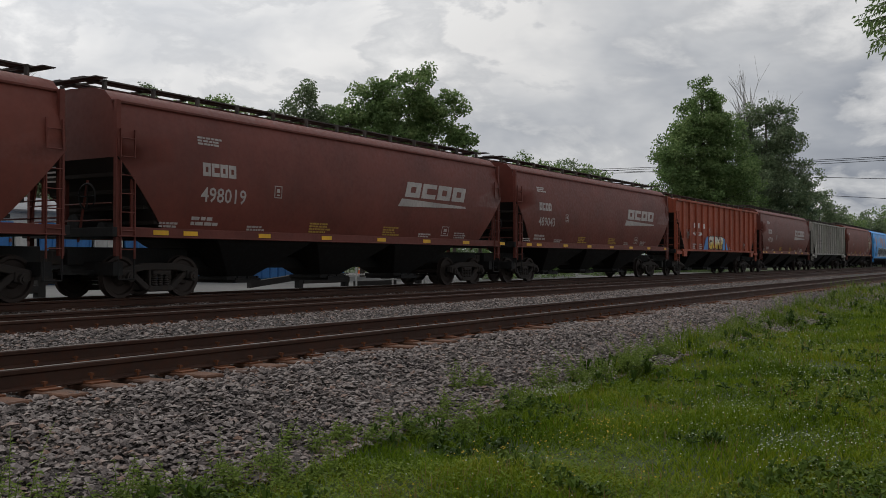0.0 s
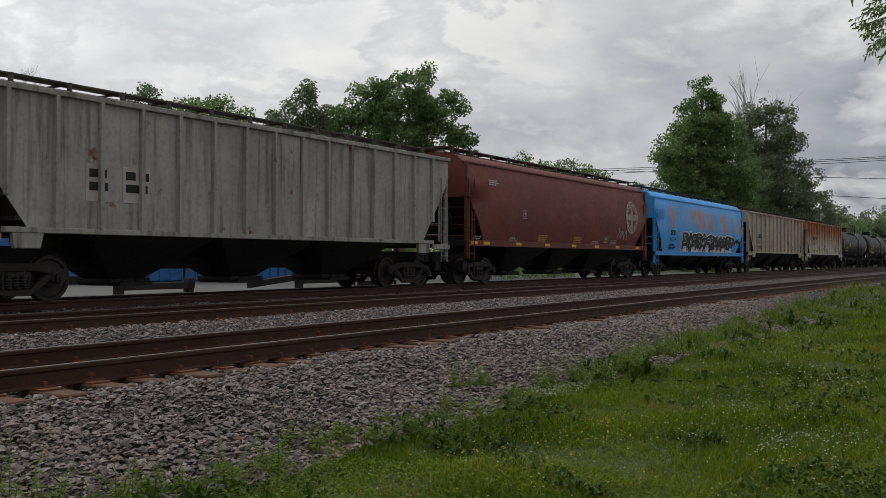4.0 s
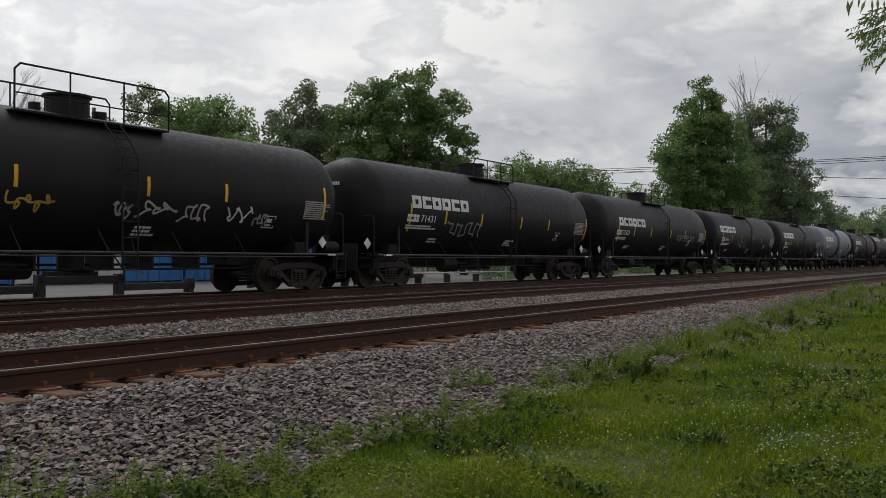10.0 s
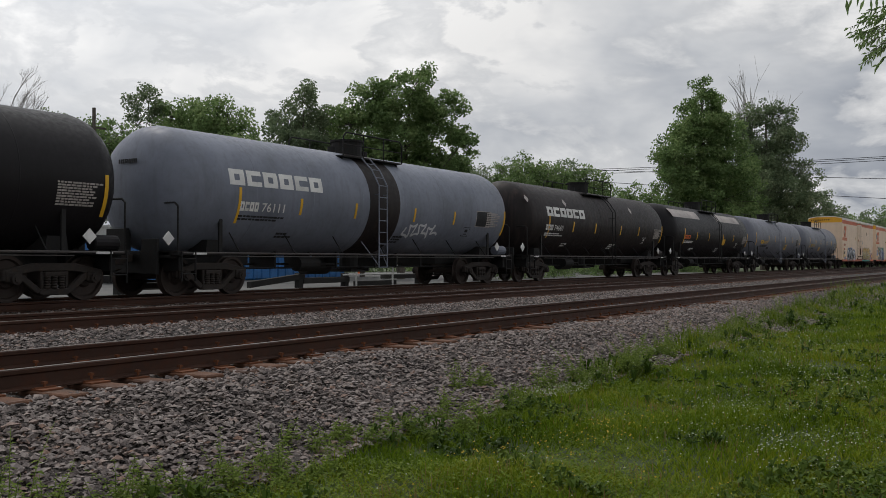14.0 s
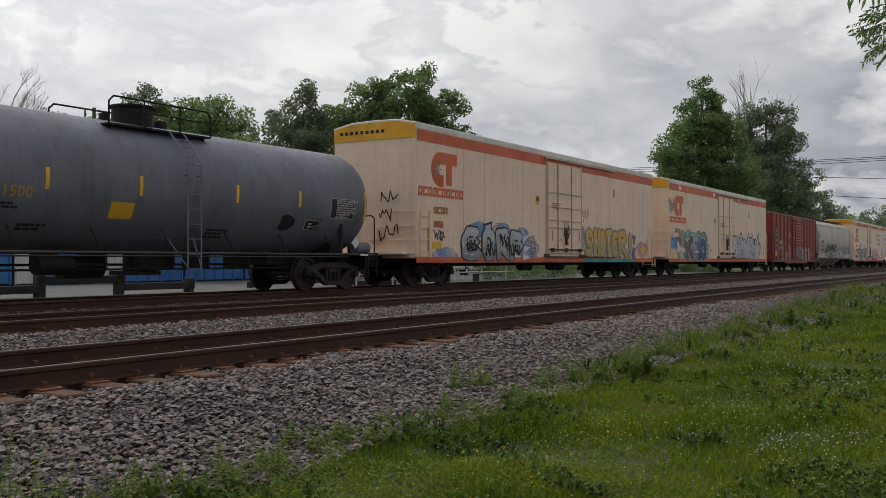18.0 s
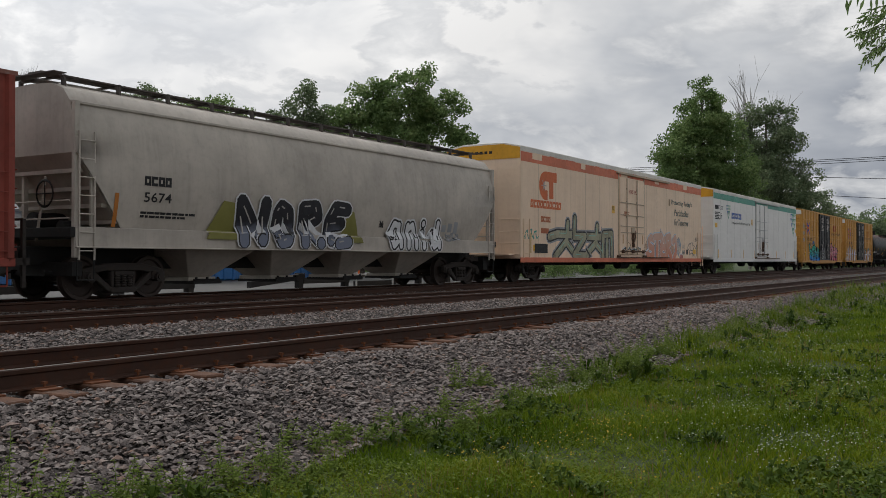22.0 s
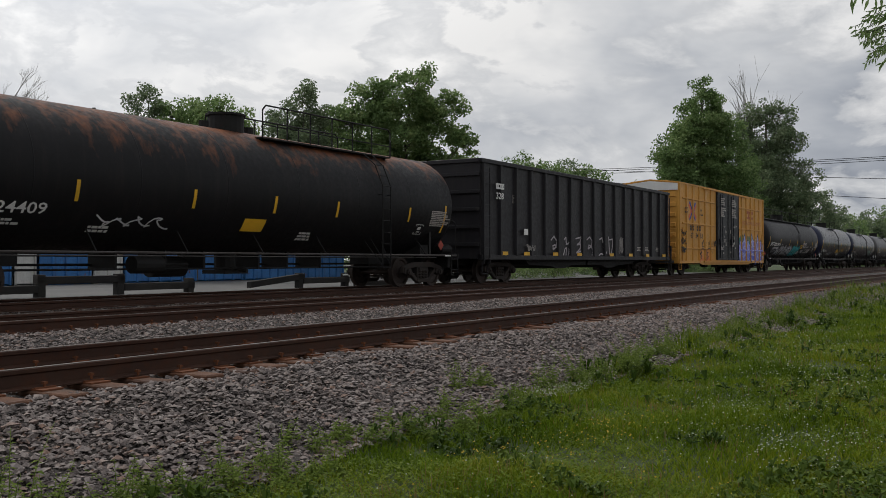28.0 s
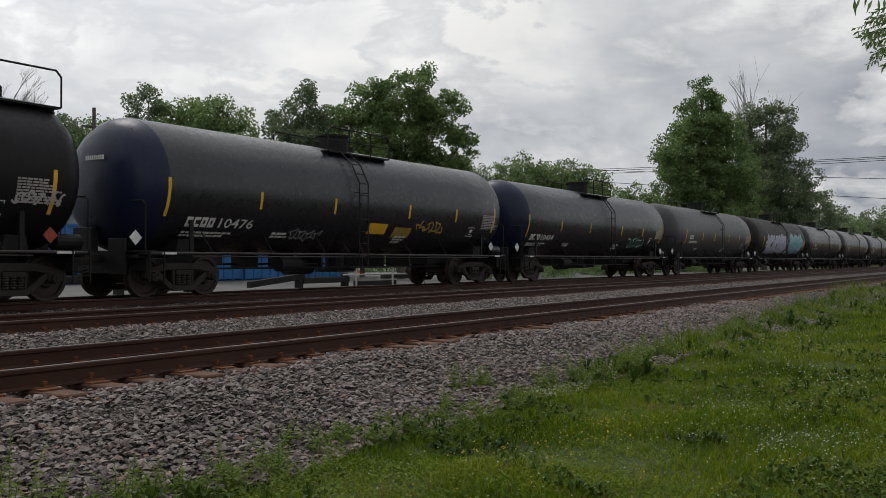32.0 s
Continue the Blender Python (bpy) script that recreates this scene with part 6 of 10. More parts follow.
                g.tube((-0.2, a + (c - a) * q, b + (e - b) * q), (0.2, a + (c - a) * q, b + (e - b) * q), 0.014, 5)
    part("side_ladder", side_ladder, lm, car, at=(d + 0.35 if ladder_dx is None else ladder_dx, 0, 0), key=("tank_ladder", top))
    BODY.update(o.name for o in car.children)
    return car, half, tl


def reflectors(car, xs, z=2.35, h=0.5, surface=tank_wall, w=0.085, mat=None, y=0.0, name="reflector_strip"):
    for x in xs:
        g = Geo()
        for i in range(4):
            flat(g, [(x, z + h * i / 4), (x + w, z + h * i / 4), (x + w, z + h * (i + 1) / 4), (x, z + h * (i + 1) / 4)], y, surface)
        part(name, g, mat or M_YELLOW, car)


# ---- covered hoppers ----
def hopper_wall(z, big=1.57, low=1.30, high=4.05):
    """Half-width of the rounded side at a height, as y of the near wall."""
    u = max(0.0, min(1.0, (z - low) / (high - low)))
    return -(big - 0.20 * (2 * u - 1.0) ** 2 - 0.06 * u)


def smooth_hopper(k, mat, label, bays=3, mat_bay=None, sill=1.28, eave=4.02, top=4.42, cut=1.45, trim=None, beam=0.18, slope=None):
    """A covered hopper with bulging sides, end slopes, bays below and a roof walk."""
    car, half = base_car("covered_hopper", label, "covered hopper", k)
    mat_bay = mat_bay or M_BLACK
    trim = trim or mat
    for s in (-1, 1):
        truck(car, s * (half - 2.15))
    e = half - 0.62
    zs = [sill, 1.8, 2.2, 2.6, 2.95, 3.5, eave]
    cs = lambda z: max(0.0, (2.95 - z) / (2.95 - sill)) * cut

    we = -hopper_wall(eave, low=sill, high=eave)

    def body(g):
        for s in (-1, 1):
            vs = []
            for z in zs:
                y = s * -hopper_wall(z, low=sill, high=eave)
                xe = e - cs(z)
                vs.append([(-xe + 2 * xe * i / 10, y, z) for i in range(11)])
            g.loft(vs, closed=False, caps=False)
        # roof
        rs = []
        for y, z in ((we, eave), (1.1, eave + 0.6 * (top - eave)), (0.7, top - 0.03), (0, top), (-0.7, top - 0.03), (-1.1, eave + 0.6 * (top - eave)), (-we, eave)):
            rs.append([(-e + 2 * e * i / 10, y, z) for i in range(11)])
        g.loft(rs, closed=False, caps=False)
        for s in (-1, 1):
            g.add([(s * e, -we, eave), (s * e, -1.1, eave + 0.6 * (top - eave)), (s * e, -0.7, top - 0.03), (s * e, 0, top), (s * e, 0.7, top - 0.03), (s * e, 1.1, eave + 0.6 * (top - eave)), (s * e, we, eave)], [(0, 1, 2, 3, 4, 5, 6)])
            # end wall, then the slope sheet that runs in under the body
            w = [(-hopper_wall(z, low=sill, high=eave)) for z in (eave, 3.4, 2.95)]
            g.add([(s * e, -w[0], eave), (s * e, w[0], eave), (s * e, w[1], 3.4), (s * e, -w[1], 3.4), (s * e, w[2], 2.95), (s * e, -w[2], 2.95)], [(0, 1, 2, 3), (3, 2, 4, 5)])
    part("body", body, mat, car, smooth=True, weld=True, key=("hopper_body", round(half, 2), sill, eave, top))
    for s in (-1, 1):
        a, b = -hopper_wall(2.95, low=sill, high=eave) - 0.01, -hopper_wall(sill, low=sill, high=eave) - 0.01
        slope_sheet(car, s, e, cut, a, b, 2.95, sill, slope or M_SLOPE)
    for y in (-1.40, 1.40):
        part("eave_rail", lambda g: g.box(-e, e, y * 0.945 - 0.035, y * 0.945 + 0.035, eave - 0.05, eave + 0.015), trim, car, key=("eave", round(half, 2), y, eave), bevel=0.01)
        part("side_sill", lambda g: (g.box(-e, e, y * 1.04 - 0.05, y * 1.04 + 0.05, sill - beam, sill + 0.01), g.box(-e, e, y * 1.04 - 0.09, y * 1.04 + 0.02, sill - beam - 0.02, sill - beam + 0.01)), trim, car, key=("sill", round(half, 2), y, sill, beam), bevel=0.008)
    hopper_ends(car, half, e, cut, sill, eave, trim)
    hopper_bays(car, half, bays, mat_bay, sill)
    roof_walk(car, e, top, trim)
    BODY.update(o.name for o in car.children)
    return car, half, e


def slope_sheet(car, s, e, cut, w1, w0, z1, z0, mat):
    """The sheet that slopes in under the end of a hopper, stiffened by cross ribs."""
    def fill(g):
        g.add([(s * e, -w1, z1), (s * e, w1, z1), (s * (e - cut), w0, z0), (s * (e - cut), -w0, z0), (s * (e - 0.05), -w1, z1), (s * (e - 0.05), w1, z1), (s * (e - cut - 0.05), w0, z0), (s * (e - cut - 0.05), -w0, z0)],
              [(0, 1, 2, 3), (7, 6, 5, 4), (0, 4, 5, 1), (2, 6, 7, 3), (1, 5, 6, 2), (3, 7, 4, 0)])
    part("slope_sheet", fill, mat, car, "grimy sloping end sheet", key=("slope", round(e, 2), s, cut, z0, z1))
    for q in (0.22, 0.45, 0.68, 0.9):
        part("slope_rib", lambda g: g.box(-0.02 * s, 0.10 * s, -w0, w0, -0.05, 0.03), mat, car, at=(s * (e - cut * q), 0, z1 + (z0 - z1) * q), key=("slope_rib", s, w0))


def hopper_ends(car, half, e, cut, sill, eave, mat):
    for s in (-1, 1):
        part("centre_sill_end", lambda g: (g.box(-3.0, 0.3, -0.32, 0.32, 0.72, 1.1), g.box(0.0, 0.12, -1.5, 1.5, sill - 0.2, sill), g.box(-1.1, 0.1, -1.48, 1.48, sill - 0.2, sill - 0.15)), M_BLACK, car, at=pose(s * e, 0, 0, 0, 0, 0 if s > 0 else 180), key=("csill", sill), bevel=0.01)
        for y in (-1.43, 1.43):
            part("corner_post", lambda g: (g.box(-0.06, 0.06, -0.05, 0.05, sill - 0.6, eave), ), mat, car, at=(s * (e - 0.05), y, 0), key=("cpost", sill, eave), bevel=0.008)
            part("slope_brace", lambda g: g.tube((s * (e - 0.42), y, sill), (s * (e - 0.42), y, 2.75), 0.04, 6), mat, car, key=("brace", round(half, 2), s, y, sill))
        ladder(car, mat, s * (e - 0.25), -1.50, sill - 0.65, eave - 0.6, 0.36)
        part("slope_sheet_rib", lambda g: (g.box(-0.05, 0.05, -0.04, 0.04, sill, 2.7)), mat, car, at=(s * (e - 0.3), 0.55, 0), key=("srib", sill))
        part("end_grab_bar", lambda g: (g.tube((0, -1.35, 2.0), (0, 1.35, 2.0), 0.018, 5), g.tube((0, -1.35, 1.65), (0, 1.35, 1.65), 0.018, 5), g.tube((0, -0.6, 2.5), (0, -0.3, 1.2), 0.03, 6)), mat, car, at=(s * (e + 0.03), 0, 0), key="egrab")
        steps_part(car, M_BLACK, s * (e - 0.25), -1.48, 0.42)
    part("brake_wheel", lambda g: (g.spin([(-0.02, 0.26), (0.0, 0.29), (0.02, 0.26), (0.0, 0.24)], 20, "x"), g.tube((0, -0.26, 0), (0, 0.26, 0), 0.014, 5), g.tube((0, 0, -0.26), (0, 0, 0.26), 0.014, 5)), M_BLACK, car, at=(-e - 0.12, -0.7, 2.15), key="brake_wheel")
    part("air_reservoir", lambda g: g.tube((-e + 0.25, 0.25, 1.62), (-e + 1.0, 0.25, 1.62), 0.2, 14), M_BLACK, car, key=("res", round(half, 2)))
    part("brake_valve", lambda g: g.tube((-e + 0.35, -0.55, 1.5), (-e + 0.75, -0.55, 1.5), 0.14, 12), M_BLACK, car, key=("valve", round(half, 2)))


def hopper_bays(car, half, bays, mat, sill):
    for s in (-1, 1):
        part("brake_rigging", lambda g: (g.box(-0.12, 0.12, -1.25, 1.25, 0.50, 0.78), g.box(-1.5, 0.2, -0.75, -0.62, 0.42, 0.62), g.tube((-1.6, 0.6, 0.5), (0.3, 0.6, 0.55), 0.06, 7)), M_BLACK, car, at=pose(s * (half - 0.85), 0, 0, 0, 0, 0 if s > 0 else 180), key="hrig")
    run = 2 * half - 6.9
    for i in range(bays):
        x = -run / 2 + run * (i + 0.5) / bays
        hw = run / bays / 2 * 0.98

        def bay(g):
            g.loft([[(-hw, -1.38, sill - 0.17), (hw, -1.38, sill - 0.17), (hw, 1.38, sill - 0.17), (-hw, 1.38, sill - 0.17)],
                    [(-hw * 0.88, -1.30, sill - 0.32), (hw * 0.88, -1.30, sill - 0.32), (hw * 0.88, 1.30, sill - 0.32), (-hw * 0.88, 1.30, sill - 0.32)],
                    [(-hw * 0.26, -0.48, 0.42), (hw * 0.26, -0.48, 0.42), (hw * 0.26, 0.48, 0.42), (-hw * 0.26, 0.48, 0.42)]])
            g.box(-hw * 0.32, hw * 0.32, -0.56, 0.56, 0.32, 0.42)
        b = part("discharge_bay", bay, mat, car, at=(x, 0, 0), key=("bay", round(hw, 2), sill), bevel=0.015)
        part("outlet_gate", lambda g: (g.box(-0.45, 0.45, -0.75, 0.6, 0.26, 0.33), g.tube((-0.42, -0.72, 0.35), (0.42, -0.72, 0.35), 0.03, 6), *[g.box(q - 0.02, q + 0.02, -0.75, -0.7, 0.28, 0.42) for q in (-0.35, 0, 0.35)]), M_BLACK, b, key="gate")
    part("centre_sill", lambda g: g.box(-half + 3.5, half - 3.5, -0.18, 0.18, 0.62, 0.9), M_BLACK, car, key=("ctr", round(half, 2)))


DOOR_REFLECTOR = painted("worn_orange_reflector", (0.42, 0.20, 0.05), amount=0.4, rough=0.5)
M_RUSTGEAR = painted("rusty_lock_gear", (0.10, 0.055, 0.035), dirt=(0.03, 0.02, 0.016), amount=0.6, rough=0.8)
M_WALK = painted("weathered_walkway_steel", (0.085, 0.075, 0.068), dirt=(0.16, 0.10, 0.07), amount=0.5, rough=0.7)


def roof_walk(car, e, top, mat):
    part("roof_walk", lambda g: (*[g.box(-e - 0.15, e + 0.15, y - 0.10, y + 0.10, top + 0.17, top + 0.20) for y in (-0.52, -0.28, 0.28, 0.52)], *[g.box(x - 0.15, x + 0.15, -1.0, 1.0, top + 0.15, top + 0.17) for x in (-e, e)]), M_WALK, car, "weathered steel roof walkway", key=("walk", round(e, 2), top))
    n = 13
    for i in range(n):
        x = -e + 0.3 + (2 * e - 0.6) * i / (n - 1)
        part("walk_bracket", lambda g: (g.box(-0.03, 0.03, -0.75, -0.66, top - 0.08, top + 0.18), g.box(-0.03, 0.03, 0.66, 0.75, top - 0.08, top + 0.18), g.box(-0.03, 0.03, -0.75, 0.75, top + 0.13, top + 0.17)), M_WALK, car, at=(x, 0, 0), key=("bracket", top))
    part("hatch_cover", lambda g: (g.box(-e + 0.6, e - 0.6, -0.24, 0.24, top - 0.01, top + 0.11),), mat, car, key=("hatch", round(e, 2), top), bevel=0.03)


def ribbed_hopper(k, mat, label, ribs=14, bays=3, mat_bay=None, sill=1.42, eave=4.03, top=4.27, cut=1.45):
    """A covered hopper with flat, ribbed sides."""
    car, half = base_car("covered_hopper", label, "covered hopper", k)
    mat_bay = mat_bay or M_BLACK
    for s in (-1, 1):
        truck(car, s * (half - 2.15))
    e = half - 0.62
    W = 1.50
    k0 = 3.35

    def body(g):
        side = [(-e, eave), (-e, k0), (-e + cut, sill), (e - cut, sill), (e, k0), (e, eave)]
        for s in (-1, 1):
            g.add([(x, s * W, z) for x, z in side], [tuple(range(6))])
            g.add([(s * e, -W, k0), (s * e, W, k0), (s * e, -W, eave), (s * e, W, eave)], [(0, 1, 3, 2)])
        rs = [[(x, y, z) for x in (-e, e)] for y, z in ((W, eave), (1.0, top - 0.1), (0, top), (-1.0, top - 0.1), (-W, eave))]
        g.loft(rs, closed=False, caps=False)
        for s in (-1, 1):
            g.add([(s * e, W, eave), (s * e, 1.0, top - 0.1), (s * e, 0, top), (s * e, -1.0, top - 0.1), (s * e, -W, eave)], [(0, 1, 2, 3, 4)])
    part("body", body, mat, car, weld=True, key=("ribbed_body", round(half, 2), sill, eave))
    for s in (-1, 1):
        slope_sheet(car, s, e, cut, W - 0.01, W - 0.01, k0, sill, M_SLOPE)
    for i in range(ribs):
        x = -e + 1.0 + (2 * e - 2.0) * i / (ribs - 1)
        z0 = sill
        if abs(x) > e - cut:
            z0 = sill + (abs(x) - (e - cut)) / cut * (k0 - sill)
        for y in (-1, 1):
            part("side_rib", lambda g: g.prism([(-0.05, 0.0), (-0.042, y * 0.10), (0.042, y * 0.10), (0.05, 0.0)], "z", z0, eave - 0.03), mat, car, at=(x, y * W, 0), key=("rib", round(z0, 2), y, eave))
    for y in (-1, 1):
        part("eave_rail", lambda g: g.box(-e, e, y * W - 0.10, y * W + 0.10, eave - 0.05, eave + 0.06), mat, car, key=("reave", round(half, 2), y, eave), bevel=0.01)
        part("side_sill", lambda g: g.box(-e + cut - 0.5, e - cut + 0.5, y * W - 0.07, y * W + 0.07, sill - 0.09, sill + 0.02), mat, car, key=("rsill", round(half, 2), y, sill), bevel=0.01)
        for s in (-1, 1):
            part("bolster_plate", lambda g: g.prism([(-0.35, sill), (0.35, sill), (0.25, sill - 0.38), (-0.3, sill - 0.38)], "y", y * W - 0.05, y * W + 0.05), mat, car, at=(s * (e - 1.45), 0, 0), key=("bplate", y, sill), bevel=0.01)
            part("end_sill", lambda g: g.box(-0.9, 0.05, y * W - 0.05, y * W + 0.05, sill - 0.25, sill - 0.10), mat, car, at=pose(s * e, 0, 0, 0, 0, 0) if s > 0 else pose(s * e + 0.85, 0, 0), key=("esill", y, sill), bevel=0.01)
    hopper_ends(car, half, e, cut, sill, eave, mat)
    hopper_bays(car, half, bays, mat_bay, sill + 0.1)
    roof_walk(car, e, top, mat)
    BODY.update(o.name for o in car.children)
    return car, half, e


# ---- box wagons ----
def box_under(car, half, e, sill):
    for s in (-1, 1):
        truck(car, s * (half - 3.1))
    part("centre_sill", lambda g: (g.box(-half + 0.7, half - 0.7, -0.3, 0.3, 0.62, sill + 0.2), *[g.box(x - 0.08, x + 0.08, -1.4, 1.4, 0.72, sill + 0.3) for x in (-4, -2, 0, 2, 4)]), M_BLACK, car, key=("bsill", round(half, 2), sill))
    part("brake_cylinder", lambda g: g.tube((0.6, -0.7, 0.62), (1.7, -0.7, 0.62), 0.2, 12), M_BLACK, car, key="bbrake")
    part("air_reservoir", lambda g: g.tube((-1.8, -0.6, 0.58), (-1.0, -0.6, 0.58), 0.16, 12), M_BLACK, car, key="bair")


def box_shell(g, e, W, sill, eave, top):
    prof = [(-W, sill), (-W, eave), (-W * 0.55, top - 0.02), (0, top), (W * 0.55, top - 0.02), (W, eave), (W, sill)]
    g.prism(prof, "x", -e, e)


def reefer(k, mat, label, stripe, sill_mat, end_mat, white_roof, trim, seam):
    car, half = base_car("refrigerator_car", label, "refrigerator car", k)
    e, W, sill, eave, top = half - 1.22, 1.58, 0.76, 5.03, 5.17
    box_under(car, half, e, sill)
    part("body", lambda g: box_shell(g, e, W, sill + 0.12, eave - 0.02, top - 0.02), mat, car, key=("reefer", round(half, 2)), bevel=0.03)
    part("roof", lambda g: g.prism([(-W - 0.012, eave - 0.20), (-W - 0.012, eave), (-W * 0.55, top), (0, top + 0.02), (W * 0.55, top), (W + 0.012, eave), (W + 0.012, eave - 0.20)], "x", -e - 0.01, e + 0.01), white_roof, car, key=("rroof", round(half, 2)), bevel=0.02)
    for y in (-1, 1):
        part("top_stripe", lambda g: g.box(-e + 0.02, e - 0.02, y * (W + 0.002), y * (W + 0.006), eave - 0.56, eave - 0.21), stripe, car, "painted stripe along the eave", key=("rstripe", round(half, 2), y))
        part("side_sill", lambda g: g.box(-e, e, y * (W - 0.02), y * (W + 0.015), sill - 0.02, sill + 0.17), sill_mat, car, key=("rsill2", round(half, 2), y), bevel=0.006)
    for s in (-1, 1):
        part("end_top", lambda g: g.prism([(-W + 0.02, eave - 0.46), (-W + 0.02, eave - 0.06), (-W * 0.55, top - 0.06), (W * 0.55, top - 0.06), (W - 0.02, eave - 0.06), (W - 0.02, eave - 0.46)], "x", s * (e + 0.006), s * (e + 0.02)), end_mat, car, key=("etop", round(half, 2), s))
        ladder(car, mat, s * (e - 0.45), -W - 0.005, sill + 0.15, 2.35, 0.5)
        if s > 0:
            part("end_ladder", lambda g: (*[g.tube((s * (e + 0.07), -1.45, z), (s * (e + 0.07), -0.95, z), 0.014, 5) for z in (1.1, 1.45, 1.8, 2.15)], g.box(s * (e + 0.05), s * (e + 0.08), -1.47, -1.44, 0.8, 2.35), g.box(s * (e + 0.05), s * (e + 0.08), -0.96, -0.93, 0.8, 2.35), g.tube((s * (e + 0.1), -0.9, 1.75), (s * (e + 0.1), 1.4, 1.75), 0.018, 5), g.box(s * e, s * (e + 0.3), -1.3, 1.3, 1.0, 1.04)), mat, car, key=("eladder", round(half, 2), s))
        steps_part(car, M_BLACK, s * (e - 0.45), -W + 0.05, 0.36)
    for i in range(1, 15):
        x = -e + 2 * e * i / 15
        part("panel_seam", lambda g: g.box(-0.007, 0.007, -W - 0.004, -W + 0.002, sill + 0.17, eave - 0.57), seam, car, at=(x, 0, 0), key=("rseam", seam.name))
    dx = 0.15
    d = part("plug_door", lambda g: (g.box(-1.55, 1.55, -W - 0.06, -W + 0.01, sill + 0.32, eave - 0.42)), mat, car, "closed plug door", at=(dx, 0, 0), key="plug_door", bevel=0.02)
    for x in (-1.64, 1.64):
        part("door_post", lambda g: g.box(-0.04, 0.04, -W - 0.035, -W, sill + 0.2, eave - 0.3), trim, car, at=(dx + x, 0, 0), key=("rdpost", trim.name), bevel=0.008)
    part("door_track", lambda g: g.box(-1.9, 5.2, -W - 0.11, -W, eave - 0.30, eave - 0.22), trim, car, "grimy sliding-door track", at=(dx, 0, 0), key=("rdtop", trim.name))
    part("door_track", lambda g: (g.box(-1.9, 5.2, -W - 0.09, -W - 0.02, sill + 0.18, sill + 0.22), g.box(-1.85, -1.55, -W - 0.10, -W - 0.02, sill + 0.22, sill + 0.30), g.box(1.45, 1.85, -W - 0.10, -W - 0.02, sill + 0.22, sill + 0.30)), M_RUSTGEAR, car, "grimy sliding-door track", at=(dx, 0, 0), key="rdtrack")
    for s in (-1, 1):
        def cage(g):
            for x, y in ((0.14, -1.5), (0.52, -1.5), (0.14, -1.0)):
                g.box(x - 0.02, x + 0.02, y - 0.02, y + 0.02, 0.5, 2.75)
            for i in range(6):
                g.tube((0.14, -1.5, 0.62 + i * 0.4), (0.52, -1.5, 0.62 + i * 0.4), 0.016, 5)
                g.tube((0.14, -1.5, 0.62 + i * 0.4), (0.14, -1.0, 0.62 + i * 0.4), 0.016, 5)
        if s > 0:
            part("end_cage_ladder", cage, mat, car, at=(e, 0, 0), key="cage")
        else:
            for z in (1.05, 1.45, 1.88, 2.33):
                part("grab_iron", lambda g: (g.tube((-0.07, -1.5, 0), (-0.07, -0.75, 0), 0.014, 5), g.tube((-0.07, -1.5, 0), (0, -1.5, 0), 0.014, 5), g.tube((-0.07, -0.75, 0), (0, -0.75, 0), 0.014, 5)), mat, car, at=(-e, 0, z), key="end_grab")
    part("brake_housing", lambda g: (g.box(-0.20, -0.02, -0.25, 0.15, 1.45, 1.85), g.box(-0.45, 0.0, -1.35, 1.35, 1.0, 1.05)), mat, car, at=(-e, 0, 0), key="rbrake")
    part("brake_housing", lambda g: (g.box(0.02, 0.24, -0.3, 0.3, 1.1, 1.6), g.box(0.0, 0.45, -1.35, 1.35, 1.0, 1.05)), M_BLACK, car, at=(e, 0, 0), key="rbrake2")
    for x in (-0.75, 0.55):
        part("lock_rod", lambda g: (g.tube((0, -W - 0.085, sill + 0.34), (0, -W - 0.085, eave - 0.45), 0.022, 6), *[g.box(-0.05, 0.05, -W - 0.10, -W - 0.05, z - 0.04, z + 0.04) for z in (1.4, 2.1, 2.8, 3.5, 4.1)]), trim, d, at=(x, 0, 0), key="lock_rod")
    for z in (2.09, 2.38, 2.89, 3.45):
        part("door_bar", lambda g: g.tube((-1.5, -W - 0.08, 0), (1.5, -W - 0.08, 0), 0.02, 6), trim, d, at=(0, 0, z), key="door_bar")
    part("lock_plate", lambda g: g.box(-0.2, 0.2, -W - 0.10, -W - 0.07, 2.02, 2.34), trim, d, "worn plate behind the lock", at=(0.02, 0, 0), key=("rdplate", trim.name), bevel=0.01)
    part("door_handle", lambda g: (g.box(-0.07, 0.07, -W - 0.13, -W - 0.05, 1.42, 2.10), g.tube((-0.28, -W - 0.12, 1.80), (0.22, -W - 0.12, 1.86), 0.024, 6), g.tube((-0.26, -W - 0.12, 1.80), (-0.22, -W - 0.12, 2.10), 0.02, 6), g.tube((0.2, -W - 0.12, 1.86), (0.16, -W - 0.12, 2.2), 0.02, 6), g.tube((0, -W - 0.16, 1.78), (0, -W - 0.05, 1.78), 0.11, 12), g.tube((0, -W - 0.15, 1.5), (0, -W - 0.05, 1.5), 0.075, 12)), M_RUSTGEAR, d, "grimy rust-brown lock gear", at=(0.02, 0, 0), key="rdhandle")
    part("operating_shaft", lambda g: (g.tube((-1.6, -W - 0.10, 1.24), (1.7, -W - 0.10, 1.24), 0.03, 6), *[g.box(x - 0.1, x + 0.1, -W - 0.14, -W - 0.06, 1.15, 1.30) for x in (-1.25, 0.0, 1.35)]), M_RUSTGEAR, d, "greasy operating shaft along the foot of the door", key="rdshaft", bevel=0.01)
